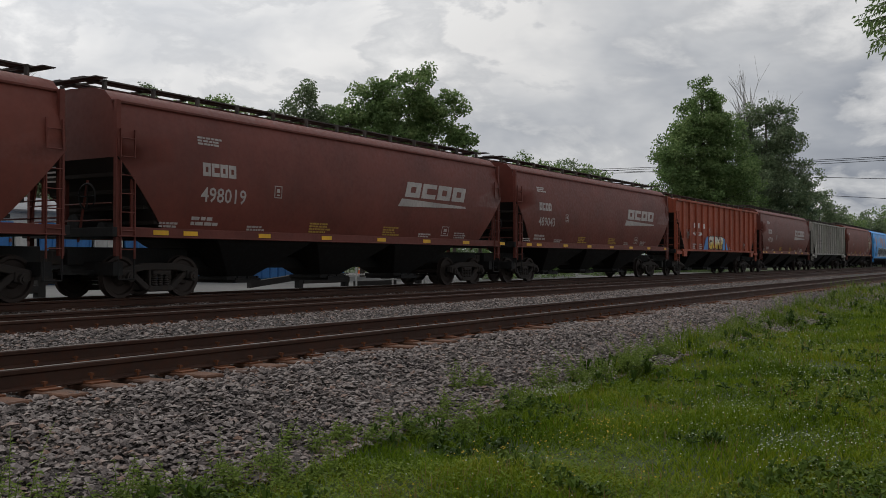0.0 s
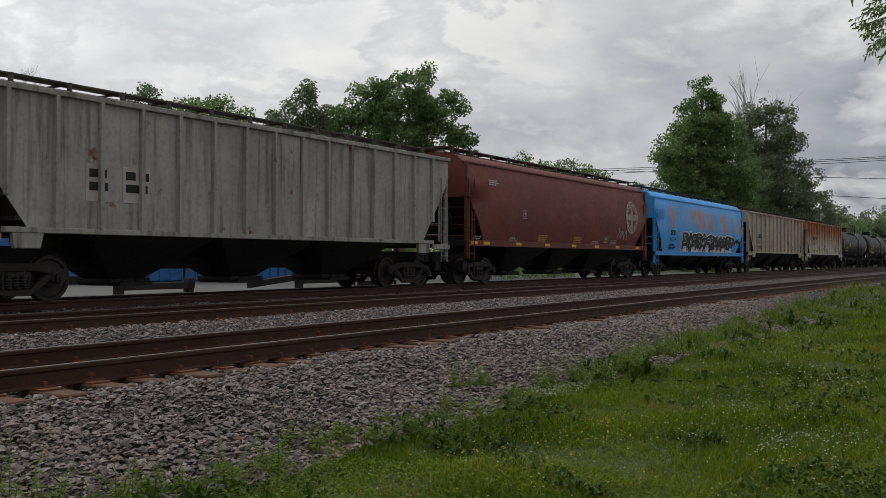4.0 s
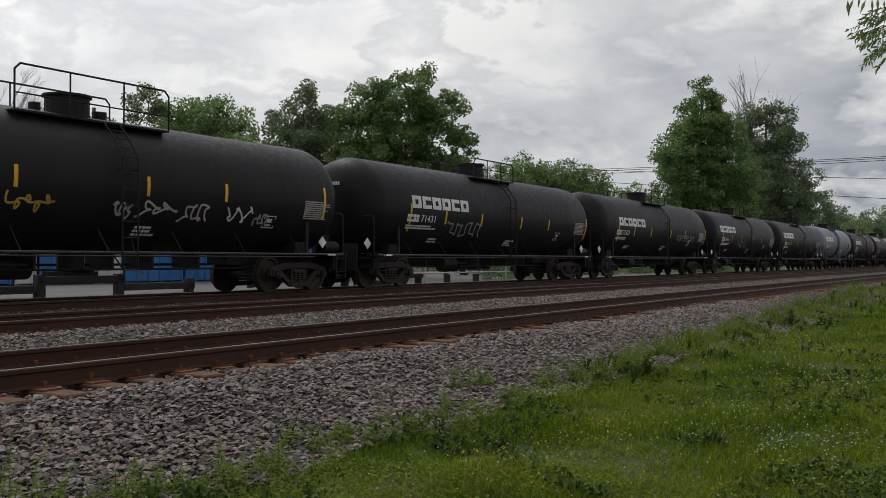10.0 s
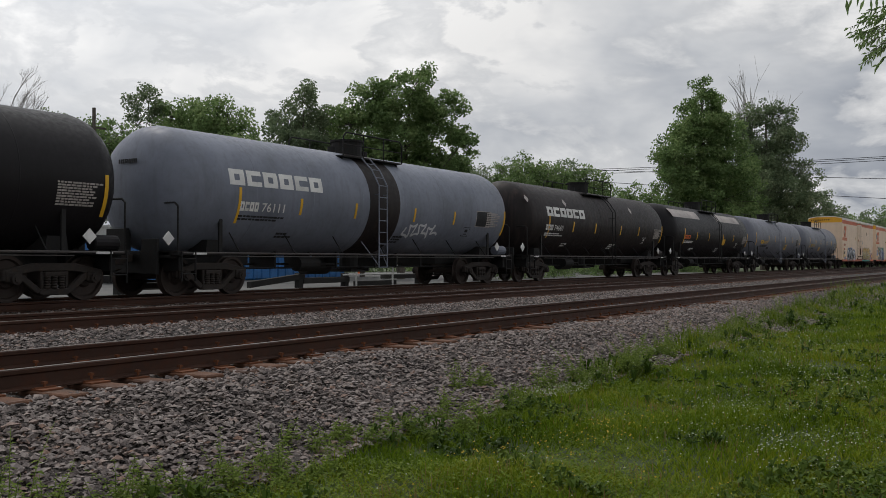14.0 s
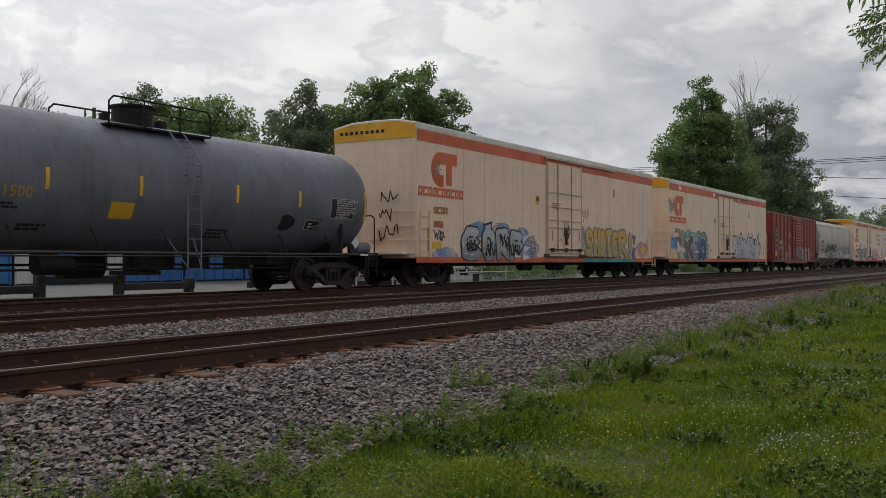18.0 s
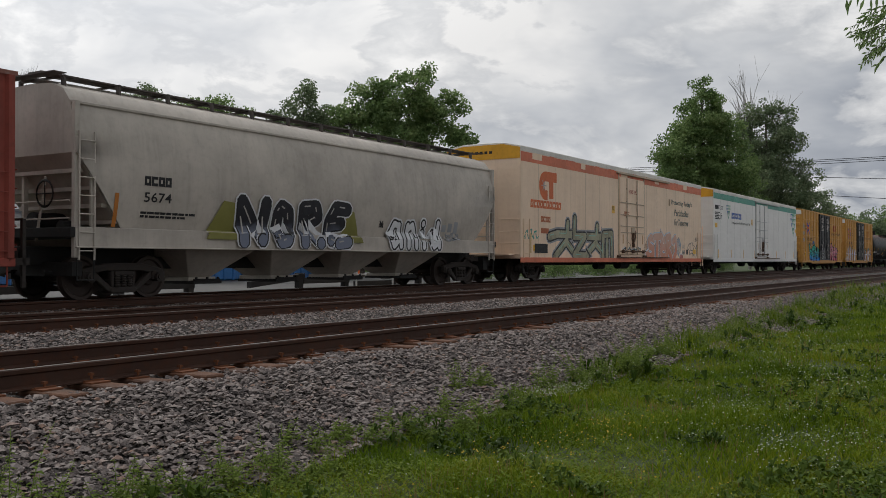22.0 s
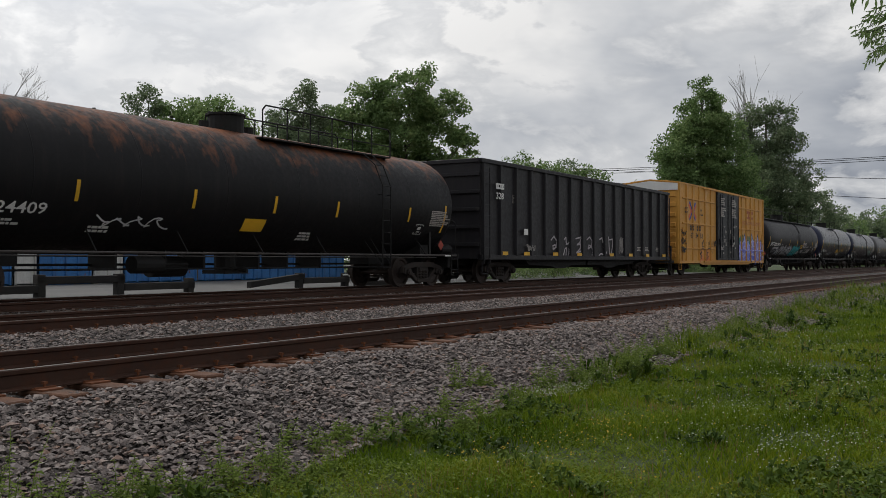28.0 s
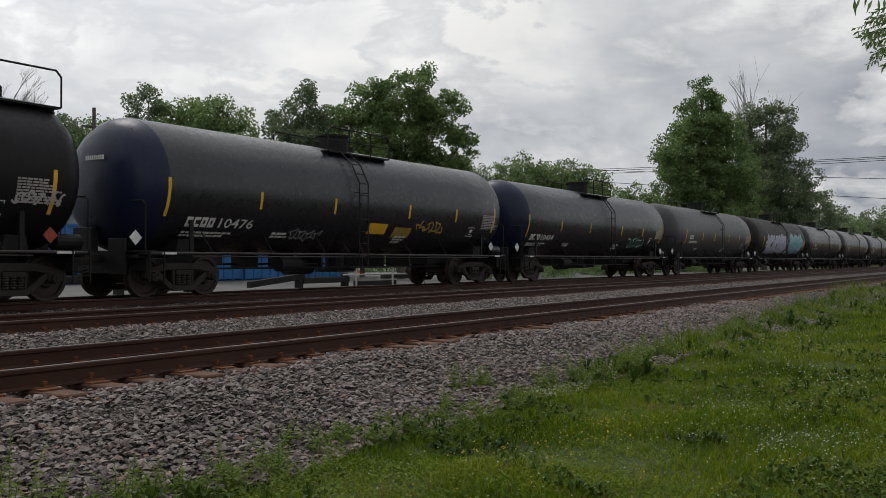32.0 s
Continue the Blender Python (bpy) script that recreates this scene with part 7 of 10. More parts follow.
    part("grease_arc", lambda g: [stroke(g, (-0.48 + 0.27 * math.cos(math.pi * i / 10), 1.32 + 0.32 * math.sin(math.pi * i / 10)), (-0.48 + 0.27 * math.cos(math.pi * (i + 1) / 10), 1.32 + 0.32 * math.sin(math.pi * (i + 1) / 10)), 0.012, -W - 0.06, None, 0.003) for i in range(10)], M_RUSTGEAR, d, "curved grease mark worn by the handle", key="rdarc")
    for x in (-1.2, 1.35):
        part("reflector_strip", lambda g: g.box(-0.045, 0.045, -W - 0.066, -W - 0.06, 1.58, 2.0), DOOR_REFLECTOR, d, at=(x, 0, 0), key="rdrefl")
    BODY.update(o.name for o in car.children)
    return car, half, e, W


def boxcar(k, mat, label, ribs, sill, eave, top, door_mat, door, roof_mat, cross=(), post_w=0.10, end_top=None, draft=1.05):
    car, half = base_car("boxcar", label, "boxcar", k)
    e, W = half - draft, 1.56
    box_under(car, half, e, sill)
    part("body", lambda g: box_shell(g, e, W, sill, eave, top - 0.02), mat, car, key=("box", round(half, 2), eave), bevel=0.02)
    part("roof", lambda g: (g.prism([(-W - 0.05, eave - 0.06), (-W - 0.05, eave + 0.02), (0, top + 0.03), (W + 0.05, eave + 0.02), (W + 0.05, eave - 0.06), (0, top - 0.03)], "x", -e - 0.03, e + 0.03), *[g.prism([(-W, eave + 0.03), (0, top + 0.06), (W, eave + 0.03), (0, top)], "x", x - 0.03, x + 0.03) for x in [-e + 2 * e * i / 14 for i in range(1, 14)]]), roof_mat, car, key=("broof", round(half, 2), eave))
    d0, d1 = door
    for i in range(ribs + 1):
        x = -e + 0.10 + (2 * e - 0.2) * i / ribs
        if d0 - 0.1 < x < d1 + 0.1:
            continue
        part("side_post", lambda g: g.prism([(-post_w, 0.0), (-post_w * 0.6, -0.07), (post_w * 0.6, -0.07), (post_w, 0.0)], "z", sill + 0.15, eave - 0.06), mat, car, at=(x, -W, 0), key=("post", post_w, sill, eave))
    for z in cross:
        for a, b in ((-e + 0.6, d0 - 0.1), (d1 + 0.1, e - 0.6)):
            part("side_belt", lambda g: g.prism([(-W, -0.05), (-W - 0.055, -0.03), (-W - 0.055, 0.03), (-W, 0.05)], "x", a, b), mat, car, at=(0, 0, z), key=("belt", round(a, 1), round(b, 1)))
    for y in (-1, 1):
        part("side_sill", lambda g: g.prism([(-e, sill + 0.15), (e, sill + 0.15), (e, sill), (e - 3.6, sill), (e - 4.2, sill - 0.10), (-e + 4.2, sill - 0.10), (-e + 3.6, sill), (-e, sill)], "y", y * W - 0.02, y * (W + 0.05)), mat, car, key=("bxsill", round(half, 2), y, sill), bevel=0.008)
    for s in (-1, 1):
        for z in [sill + 0.45 + (eave - sill - 1.1) * i / 6 for i in range(7)]:
            part("end_corrugation", lambda g: g.prism([(-1.42, -0.13), (-1.42, 0.13), (1.42, 0.13), (1.42, -0.13)], "x", s * e, s * (e + 0.06)), mat, car, at=(0, 0, z), key=("corr", round(e, 2), s), bevel=0.04)
        ladder(car, mat, s * (e - 0.32), -W - 0.02, sill + 0.1, 2.6, 0.42)
        part("end_ladder", lambda g: (*[g.tube((s * (e + 0.12), -1.45, z), (s * (e + 0.12), -1.0, z), 0.014, 5) for z in (1.1, 1.45, 1.8, 2.15, 2.5)], g.box(s * (e + 0.3), s * (e + 0.05), -1.2, 1.2, 1.0, 1.05), g.tube((s * (e + 0.14), -0.95, 1.75), (s * (e + 0.14), 1.2, 1.75), 0.018, 5)), mat, car, key=("bladder", round(half, 2), s))
        steps_part(car, mat, s * (e - 0.32), -W + 0.03, 0.34)
        part("end_beam", lambda g: (g.box(0.0, 0.5, -1.3, 1.3, sill + 0.02, sill + 0.16), g.box(0.35, 0.42, -1.3, -1.22, sill - 0.4, sill + 0.9), g.tube((0.38, -1.26, sill + 0.9), (0.38, 1.26, sill + 0.9), 0.02, 6), g.box(0.02, 0.30, -0.2, 0.4, sill + 0.5, sill + 1.2)), M_TRUCK, car, at=Matrix.Translation((s * e, 0, 0)) @ Matrix.Diagonal((s, 1, 1, 1)), key=("endbeam", sill))
        if end_top:
            part("end_top", lambda g: g.prism([(-W + 0.02, eave - 0.42), (-W + 0.02, eave - 0.07), (0, top - 0.07), (W - 0.02, eave - 0.07), (W - 0.02, eave - 0.42)], "x", s * (e + 0.065), s * (e + 0.08)), end_top, car, "white band across the end", key=("betop", round(half, 2), s))
    BODY.update(o.name for o in car.children)
    return car, half, e, W


def sliding_door(car, mat, x0, x1, z0, z1, W, grid, name="sliding_door", label=""):
    d = part(name, lambda g: g.box(x0, x1, -W - 0.085, -W + 0.005, z0, z1), mat, car, label, bevel=0.015)
    g = Geo()
    if grid == "corrugated":
        n = 13
        for i in range(n):
            z = z0 + 0.2 + (z1 - z0 - 0.4) * i / (n - 1)
            g.prism([(-W - 0.085, z - 0.09), (-W - 0.125, z - 0.03), (-W - 0.125, z + 0.03), (-W - 0.085, z + 0.09)], "x", x0 + 0.1, x1 - 0.1)
    else:
        for z in (z0 + 0.05, z0 + (z1 - z0) * 0.25, z0 + (z1 - z0) * 0.5, z0 + (z1 - z0) * 0.75, z1 - 0.13):
            g.box(x0, x1, -W - 0.115, -W - 0.08, z, z + 0.07)
        for x in (x0, (x0 + x1) / 2 - 0.03, x1 - 0.06):
            g.box(x, x + 0.06, -W - 0.115, -W - 0.08, z0, z1)
    part("door_rib", g, mat, d)
    part("lock_rod", lambda q: (q.tube((0, 0, z0 + 0.1), (0, 0, z1 - 0.1), 0.025, 6), q.box(-0.12, 0.12, -0.05, 0.04, z0 + 0.9, z0 + 1.25)), mat, d, at=(x0 + (x1 - x0) * 0.22, -W - 0.14, 0), key=("drod", name, round(z0, 2)))
    return d


def gondola(k, mat, label):
    car, half = base_car("gondola_car", label, "gondola car", k)
    e, W, sill, top = half - 0.65, 1.56, 0.88, 4.24
    for s in (-1, 1):
        truck(car, s * (half - 3.0))
    for y in (-1, 1):
        part("side_wall", lambda g: g.box(-e, e, y * (W - 0.04), y * W, sill, top), mat, car)
        part("end_wall", lambda g: g.box(y * (e - 0.04), y * e, -W + 0.04, W - 0.04, sill, top), mat, car)
    part("floor_plate", lambda g: g.box(-e + 0.04, e - 0.04, -W + 0.04, W - 0.04, sill, sill + 0.06), mat, car)
    for i in range(17):
        x = -9.56 + 1.19 * i
        part("side_post", lambda g: g.prism([(-0.085, 0.0), (-0.06, -0.10), (0.06, -0.10), (0.085, 0.0)], "z", sill + 0.1, top - 0.1), mat, car, at=(x, -W, 0), key="gpost")
    for y in (-1, 1):
        part("top_chord", lambda g: g.box(-e - 0.02, e + 0.02, y * W - 0.09, y * W + 0.07, top - 0.09, top + 0.05), mat, car, key=("gtop", y), bevel=0.012)
        part("side_sill", lambda g: g.box(-e, e, y * W - 0.08, y * W + 0.08, sill - 0.04, sill + 0.13), mat, car, key=("gsill", y), bevel=0.01)
    for s in (-1, 1):
        part("end_chord", lambda g: g.box(s * e - 0.09, s * e + 0.09, -W, W, top - 0.09, top + 0.05), mat, car, key=("gend", s), bevel=0.012)
        for i in range(5):
            part("end_rib", lambda g: g.box(s * e - 0.02, s * (e + 0.09), -W, W, 1.3 + i * 0.6, 1.42 + i * 0.6), mat, car, key=("gerib", s, i), bevel=0.01)
        ladder(car, mat, s * (e - 0.3), -W - 0.09, 0.7, 4.0, 0.42)
        part("centre_sill_end", lambda g: (g.box(s * (e - 3), s * (e + 0.2), -0.3, 0.3, 0.65, 0.95)), M_BLACK, car, key=("gcs", s))
        part("underframe", lambda g: g.prism([(s * 0.1, 0.88), (s * (e - 3.9), 0.88), (s * (e - 4.3), 0.66), (s * 3.6, 0.60), (s * 3.0, 0.50), (s * 2.2, 0.50), (s * 1.6, 0.62), (s * 0.1, 0.62)], "y", -1.25, 1.25), M_BLACK, car, key=("gunder", s))
        steps_part(car, mat, s * (e - 0.3), -W - 0.03, 0.36)
    BODY.update(o.name for o in car.children)
    return car, half, e, W


# ---- the consist, from its head ----
BROWN = painted("brown_freight_paint", (0.140, 0.034, 0.023), amount=0.12, rough=0.5, streak=0.10)
BROWN_B = painted("faded_brown_freight_paint", (0.165, 0.042, 0.028), amount=0.15, rough=0.55, streak=0.15)
EMBLEM_CREAM = painted("faded_cream_marking", (0.46, 0.38, 0.29), amount=0.3, rough=0.7, streak=0.3)
CREAM_SEAM = painted("cream_seam_paint", (0.56, 0.46, 0.35), amount=0.2, rough=0.55)
WHITE_SEAM = painted("white_seam_paint", (0.64, 0.635, 0.625), amount=0.1, rough=0.5)
# grimy cream, darkened further so the door rods' shadows are in the colour
CREAM_TRIM = painted("grimy_cream_trim", (0.50, 0.40, 0.30), amount=0.3, rough=0.6, dirt=(0.14, 0.08, 0.05), streak=0.3)
WHITE_TRIM = painted("grey_white_trim", (0.46, 0.46, 0.46), amount=0.15, rough=0.5)
BROWN_TRIM = painted("brown_trim", (0.14, 0.036, 0.026), amount=0.2, rough=0.55)
ORANGE = painted("red_orange_freight_paint", (0.34, 0.076, 0.038), amount=0.2, rough=0.55, streak=0.35)
GREY_RIB = painted("weathered_grey_freight_paint", (0.34, 0.325, 0.29), amount=0.35, rough=0.6, streak=0.7, rust=0.25)
TAUPE = painted("taupe_freight_paint", (0.43, 0.385, 0.315), amount=0.2, rough=0.6, streak=0.25, rust=0.2, rust_from=(3.75, 5.2), dirt=(0.12, 0.07, 0.04), stain=0.75)
RUSTY = painted("rust_streaked_grey_paint", (0.52, 0.51, 0.44), amount=0.2, rough=0.65, streak=0.3, rust=0.35, rust_from=(1.95, 3.35))
BLUE = painted("rust_patched_blue_paint", (0.05, 0.345, 0.80), amount=0.08, rough=0.45, streak=0.1, patches=1.0)
BLUE_END = painted("blue_freight_paint", (0.055, 0.30, 0.66), amount=0.2, rough=0.5, streak=0.25)
TANK_BLACK = painted("black_tank_paint", (0.0140, 0.0125, 0.0138), amount=0.06, rough=0.46, dirt=(0.030, 0.026, 0.025), streak=0.10, bump=0.0, spec=0.16)
TANK_BROWNISH = painted("weathered_black_tank_paint", (0.021, 0.0170, 0.0170), amount=0.14, rough=0.5, dirt=(0.075, 0.05, 0.042), streak=0.35, bump=0.0, spec=0.18)
TANK_RUST = painted("black_tank_with_rusty_crown", (0.011, 0.0105, 0.0115), amount=0.08, rough=0.5, dirt=(0.05, 0.038, 0.034), streak=0.15, rust_from=(3.45, 4.9), bump=0.0, spec=0.15)
TANK_GREY = painted("grey_tank_paint", (0.185, 0.20, 0.245), amount=0.12, rough=0.45, streak=0.18, bump=0.0, spec=0.2)
TANK_GREY_D = painted("dark_grey_tank_paint", (0.150, 0.155, 0.185), amount=0.14, rough=0.45, streak=0.22, bump=0.0, spec=0.2)
TANK_SHINY = painted("glossy_dark_tank_paint", (0.012, 0.0125, 0.0170), amount=0.05, rough=0.30, dirt=(0.05, 0.042, 0.04), streak=0.15, bump=0.0, spec=0.55)
TANK_DULL = painted("dull_grey_tank_paint", (0.060, 0.058, 0.060), amount=0.15, rough=0.42, dirt=(0.10, 0.085, 0.075), streak=0.25, bump=0.0, spec=0.4)
TANK_NAVY = painted("dark_blue_tank_end_paint", (0.012, 0.016, 0.045), amount=0.2, rough=0.35)
CREAM = painted("grimy_cream_paint", (0.81, 0.615, 0.455), amount=0.10, rough=0.5, streak=0.14, dirt=(0.27, 0.15, 0.085), fade=0.06, buckle=0.22)
CLEAN_WHITE = painted("clean_white_paint", (0.73, 0.712, 0.688), amount=0.04, rough=0.4, streak=0.03, fade=0.05, buckle=0.28)
ROOF_WHITE = painted("white_roof_paint", (0.66, 0.63, 0.58), amount=0.2, rough=0.5)
STRIPE_ORANGE = painted("orange_stripe", (0.60, 0.13, 0.05), amount=0.2, rough=0.5, streak=0.15, dirt=(0.20, 0.08, 0.05))
STRIPE_FADED = painted("faded_orange_stripe", (0.62, 0.165, 0.085), amount=0.2, rough=0.5, streak=0.15, dirt=(0.30, 0.16, 0.10))
STRIPE_GREEN = painted("green_stripe", (0.02, 0.24, 0.17), amount=0.1, rough=0.4)
END_YELLOW = painted("yellow_end_panel", (0.72, 0.36, 0.03), amount=0.15, rough=0.45)
REDBOX = painted("oxide_red_paint", (0.25, 0.052, 0.036), amount=0.3, rough=0.55, streak=0.3)
PALE_GREY = painted("pale_grey_freight_paint", (0.44, 0.395, 0.345), amount=0.12, rough=0.5, streak=0.14)
YELLOW_BOX = painted("yellow_boxcar_paint", (0.56, 0.285, 0.065), amount=0.14, rough=0.5, streak=0.16, dirt=(0.16, 0.09, 0.035), fade=0.1)
YELLOW_BOX_B = painted("fresh_yellow_boxcar_paint", (0.60, 0.295, 0.058), amount=0.1, rough=0.5, streak=0.12, dirt=(0.18, 0.10, 0.04), fade=0.08)
DOOR_BLACK = painted("black_door_paint", (0.013, 0.013, 0.015), amount=0.2, rough=0.5)
GALV_RED = painted("scuffed_red_roof", (0.26, 0.11, 0.085), amount=0.5, rough=0.55, dirt=(0.42, 0.40, 0.37))
GON_BLACK = painted("black_gondola_paint", (0.0165, 0.0150, 0.0180), amount=0.2, rough=0.5, streak=0.3)


ORANGE_MARK = painted("orange_marking", (0.60, 0.135, 0.04), amount=0.2, rough=0.5)
RED_MARK = painted("red_marking", (0.36, 0.06, 0.04), amount=0.2, rough=0.5)
FADED_RED = painted("faded_red_marking", (0.42, 0.13, 0.06), amount=0.35, rough=0.6)
DULL_YELLOW = painted("dull_yellow_marking", (0.42, 0.27, 0.06), amount=0.3, rough=0.6)
BLUE_MARK = painted("blue_marking", (0.03, 0.09, 0.36), amount=0.15, rough=0.5)
GREEN_MARK = painted("green_marking", (0.03, 0.28, 0.19), amount=0.15, rough=0.5)
LEAF_MARK = painted("light_green_marking", (0.10, 0.36, 0.10), amount=0.15, rough=0.5)
S_BLACK, S_WHITE = spray("black", (0.018, 0.018, 0.02)), spray("white", (0.62, 0.62, 0.64))
S_BLUE, S_CYAN = spray("blue", (0.05, 0.22, 0.55)), spray("cyan", (0.04, 0.36, 0.42))
S_PALE, S_GREY = spray("pale_blue", (0.35, 0.48, 0.62)), spray("grey", (0.30, 0.31, 0.33))
S_TEAL, S_PURPLE = spray("teal", (0.03, 0.30, 0.26)), spray("purple", (0.22, 0.17, 0.42))
S_LILAC, S_ORANGE = spray("lilac", (0.36, 0.36, 0.56)), spray("orange", (0.55, 0.20, 0.04))
S_OFF, S_DUSK = spray("off_white", (0.40, 0.37, 0.35)), spray("dusk", (0.10, 0.05, 0.05))
S_DULL = spray("dull_red", (0.42, 0.13, 0.10))
S_FLAME = spray("flame_cloud", (0.60, 0.17, 0.05))
S_NAVY = spray("navy_shadow", (0.03, 0.05, 0.16))
S_FROST = spray("frost", (0.46, 0.48, 0.74))
S_TEALGREY = spray("teal_grey", (0.07, 0.09, 0.10))
S_SLOGAN = painted("worn_slogan_paint", (0.07, 0.12, 0.12), amount=0.6, rough=0.6, dirt=(0.42, 0.15, 0.08), grain=9)
S_ROSE = spray("rose_cloud", (0.56, 0.30, 0.30))
S_SKY, S_MINT, S_PEACH = spray("sky", (0.10, 0.28, 0.62)), spray("mint", (0.26, 0.46, 0.38)), spray("peach", (0.58, 0.36, 0.26))

B_GUMP = blend("gump", (0.66, 0.42, 0.03), (0.68, 0.66, 0.58), 1.7, 2.05)
S_PLUM = spray("plum", (0.12, 0.07, 0.09))
B_NORE = blend("nore", (0.16, 0.18, 0.24), (0.02, 0.02, 0.026), 1.35, 1.75)
S_CHALK = spray("chalk", (0.46, 0.42, 0.44))
B_BRICK = blend("brick", (0.20, 0.12, 0.10), (0.27, 0.075, 0.055), 1.0, 1.3)
S_OLIVE = spray("olive", (0.20, 0.19, 0.05))
B_SEA = blend("sea", (0.02, 0.20, 0.62), (0.03, 0.50, 0.36), 1.0, 1.75)
B_SHOT = blend("shot", (0.40, 0.32, 0.12), (0.60, 0.36, 0.07), 1.4, 1.75)
B_SILVER = blend("silver", (0.22, 0.22, 0.23), (0.44, 0.44, 0.47), 1.0, 1.7)
B_STEEL = blend("steel", (0.20, 0.20, 0.21), (0.36, 0.37, 0.46), 1.0, 1.8)
B_NAVY = blend("navy", (0.03, 0.05, 0.12), (0.10, 0.17, 0.46), 1.1, 1.9)
B_ROSE = blend("rose", (0.40, 0.07, 0.12), (0.62, 0.26, 0.34), 0.9, 1.7)
B_VIOLET = blend("violet", (0.07, 0.10, 0.52), (0.26, 0.24, 0.62), 0.8, 1.9)
CAMO = painted("spray_camouflage", (0.33, 0.315, 0.22), amount=0.75, rough=0.55, dirt=(0.03, 0.035, 0.032), grain=3.2, fade=0.25)
B_CORAL = blend("coral", (0.60, 0.23, 0.14), (0.58, 0.36, 0.28), 1.0, 1.9)
B_FLAME = blend("flame", (0.58, 0.14, 0.03), (0.66, 0.30, 0.055), 0.7, 1.6)


def hw(sill=1.50, eave=4.14):
    return lambda z: hopper_wall(z, low=sill, high=eave)


def brown_hopper(k, number, mat, dx=0.0, emblem=False, ex=0.0):
    c, h, e = smooth_hopper(k, mat, "dark brown covered hopper wagon with white markings" if not emblem else "red-brown hopper wagon with a round cream emblem", trim=BROWN_TRIM, sill=1.50, eave=4.14, top=4.48, cut=1.3)
    w = hw()
    if number:
        block_logo(c, 4, -6.75 + dx, 2.73, 1.08, 0.30, M_OFFWHITE, surface=w, name="owner_mark")
        lettered(c, number, -6.80 + dx, -5.35 + dx, 2.14, 2.48, M_OFFWHITE, surface=w, bold=0.012, name="car_number")
        bars(c, M_OFFWHITE, -7.0 + dx, 1.80, 0, 0.9, 0.075, 2, k, surface=w)
    if not emblem:
        block_logo(c, 4, 1.35 + dx + ex, 2.72, 3.55, 0.46, M_OFFWHITE, surface=w, slant=0.42, name="emblem_block")
        sign(c, M_OFFWHITE, [(1.0 + dx + ex, 2.42), (4.95 + dx + ex, 2.52), (4.9 + dx + ex, 2.58), (1.2 + dx + ex, 2.66)], surface=w, name="emblem_wedge")
    else:
        g = Geo()
        for q in range(5):
            disc(g, 6.75, 2.82, 0.16 * q, 0.16 * (q + 1), 0, w, n=36, thick=0.006)
        part("round_emblem", g, EMBLEM_CREAM, c, "faded cream round emblem")
        g = Geo()
        for r0, r1 in ((0.765, 0.80), (0.50, 0.53)):
            disc(g, 6.75, 2.82, r0, r1, 0, w, n=36, thick=0.012)
        for sx in (-1, 1):
            for sz in (-1, 1):
                for q in range(4):
                    z0, z1 = 0.13 + 0.08 * q, 0.13 + 0.08 * (q + 1)
                    x1 = math.sqrt(max(0, 0.48 ** 2 - z1 ** 2))
                    if x1 > 0.14:
                        flat(g, [(6.75 + sx * 0.13, 2.82 + sz * z0), (6.75 + sx * x1, 2.82 + sz * z0), (6.75 + sx * x1, 2.82 + sz * z1), (6.75 + sx * 0.13, 2.82 + sz * z1)], 0, w, 0.012)
        for i in range(22):
            a = 2 * math.pi * i / 22
            if abs(math.sin(a)) < 0.2:
                continue
            cx, cz = 6.75 + 0.645 * math.cos(a), 2.82 + 0.645 * math.sin(a)
            stroke(g, (cx - 0.05 * math.cos(a), cz - 0.05 * math.sin(a)), (cx + 0.05 * math.cos(a), cz + 0.05 * math.sin(a)), 0.028, 0, w, 0.012)
        part("emblem_line", g, mat, c)
        tag_lines(c, 5.0, 1.75, 1.3, 0.5, M_OFFWHITE, surface=w, seed=8, t=0.02)
    box_mark(c, M_OFFWHITE, -4.36 + dx, 2.36, 0.27, 0.30, 0, w)
    box_mark(c, M_OFFWHITE, 3.6 + dx, 1.60, 0.42, 0.30, 0, w)
    bars(c, M_OFFWHITE, -6.85 + dx, 3.62, 0, 0.75, 0.045, 3, k + 1, surface=w)
    for i, (x, n) in enumerate(((-7.9, 2), (-5.2, 2), (-2.9, 4), (0.4, 4), (2.3, 2), (4.4, 3))):
        bars(c, (M_OFFWHITE, DULL_YELLOW)[n == 4], x + dx, 1.50 + 0.075 * n, 0, 0.5 + 0.1 * n, 0.045, n, k * 7 + i, surface=w)
    for x in (-8.15, -7.3, -4.9, -2.5, 0.0, 2.4, 4.8, 7.3):
        sign(c, M_YELLOW, rect(x + dx * 0.5, 1.36, 0.42, 0.10), y=-1.51, name="reflector_strip", thick=0.006)
    end_marks(c, -e, M_OFFWHITE, k)
    return c


def end_marks(c, xe, mat, seed, z=3.6):
    g = Geo()
    r = random.Random(seed)
    for i in range(2):
        for j in range(5 + i):
            y = -1.0 + j * 0.11
            g.box(xe - 0.006, xe + 0.001, -y - 0.09, -y, z - i * 0.24, z - i * 0.24 + 0.15)
    for i in range(4):
        g.box(xe - 0.006, xe + 0.001, 0.5, 0.5 + r.uniform(0.3, 0.6), z - 0.8 - i * 0.1, z - 0.76 - i * 0.1)
    part("end_stencil", g, mat, c)


EMBLEM_ORANGE = painted("orange_red_marking", (0.62, 0.13, 0.05), amount=0.1, rough=0.5)
POSTS = {}


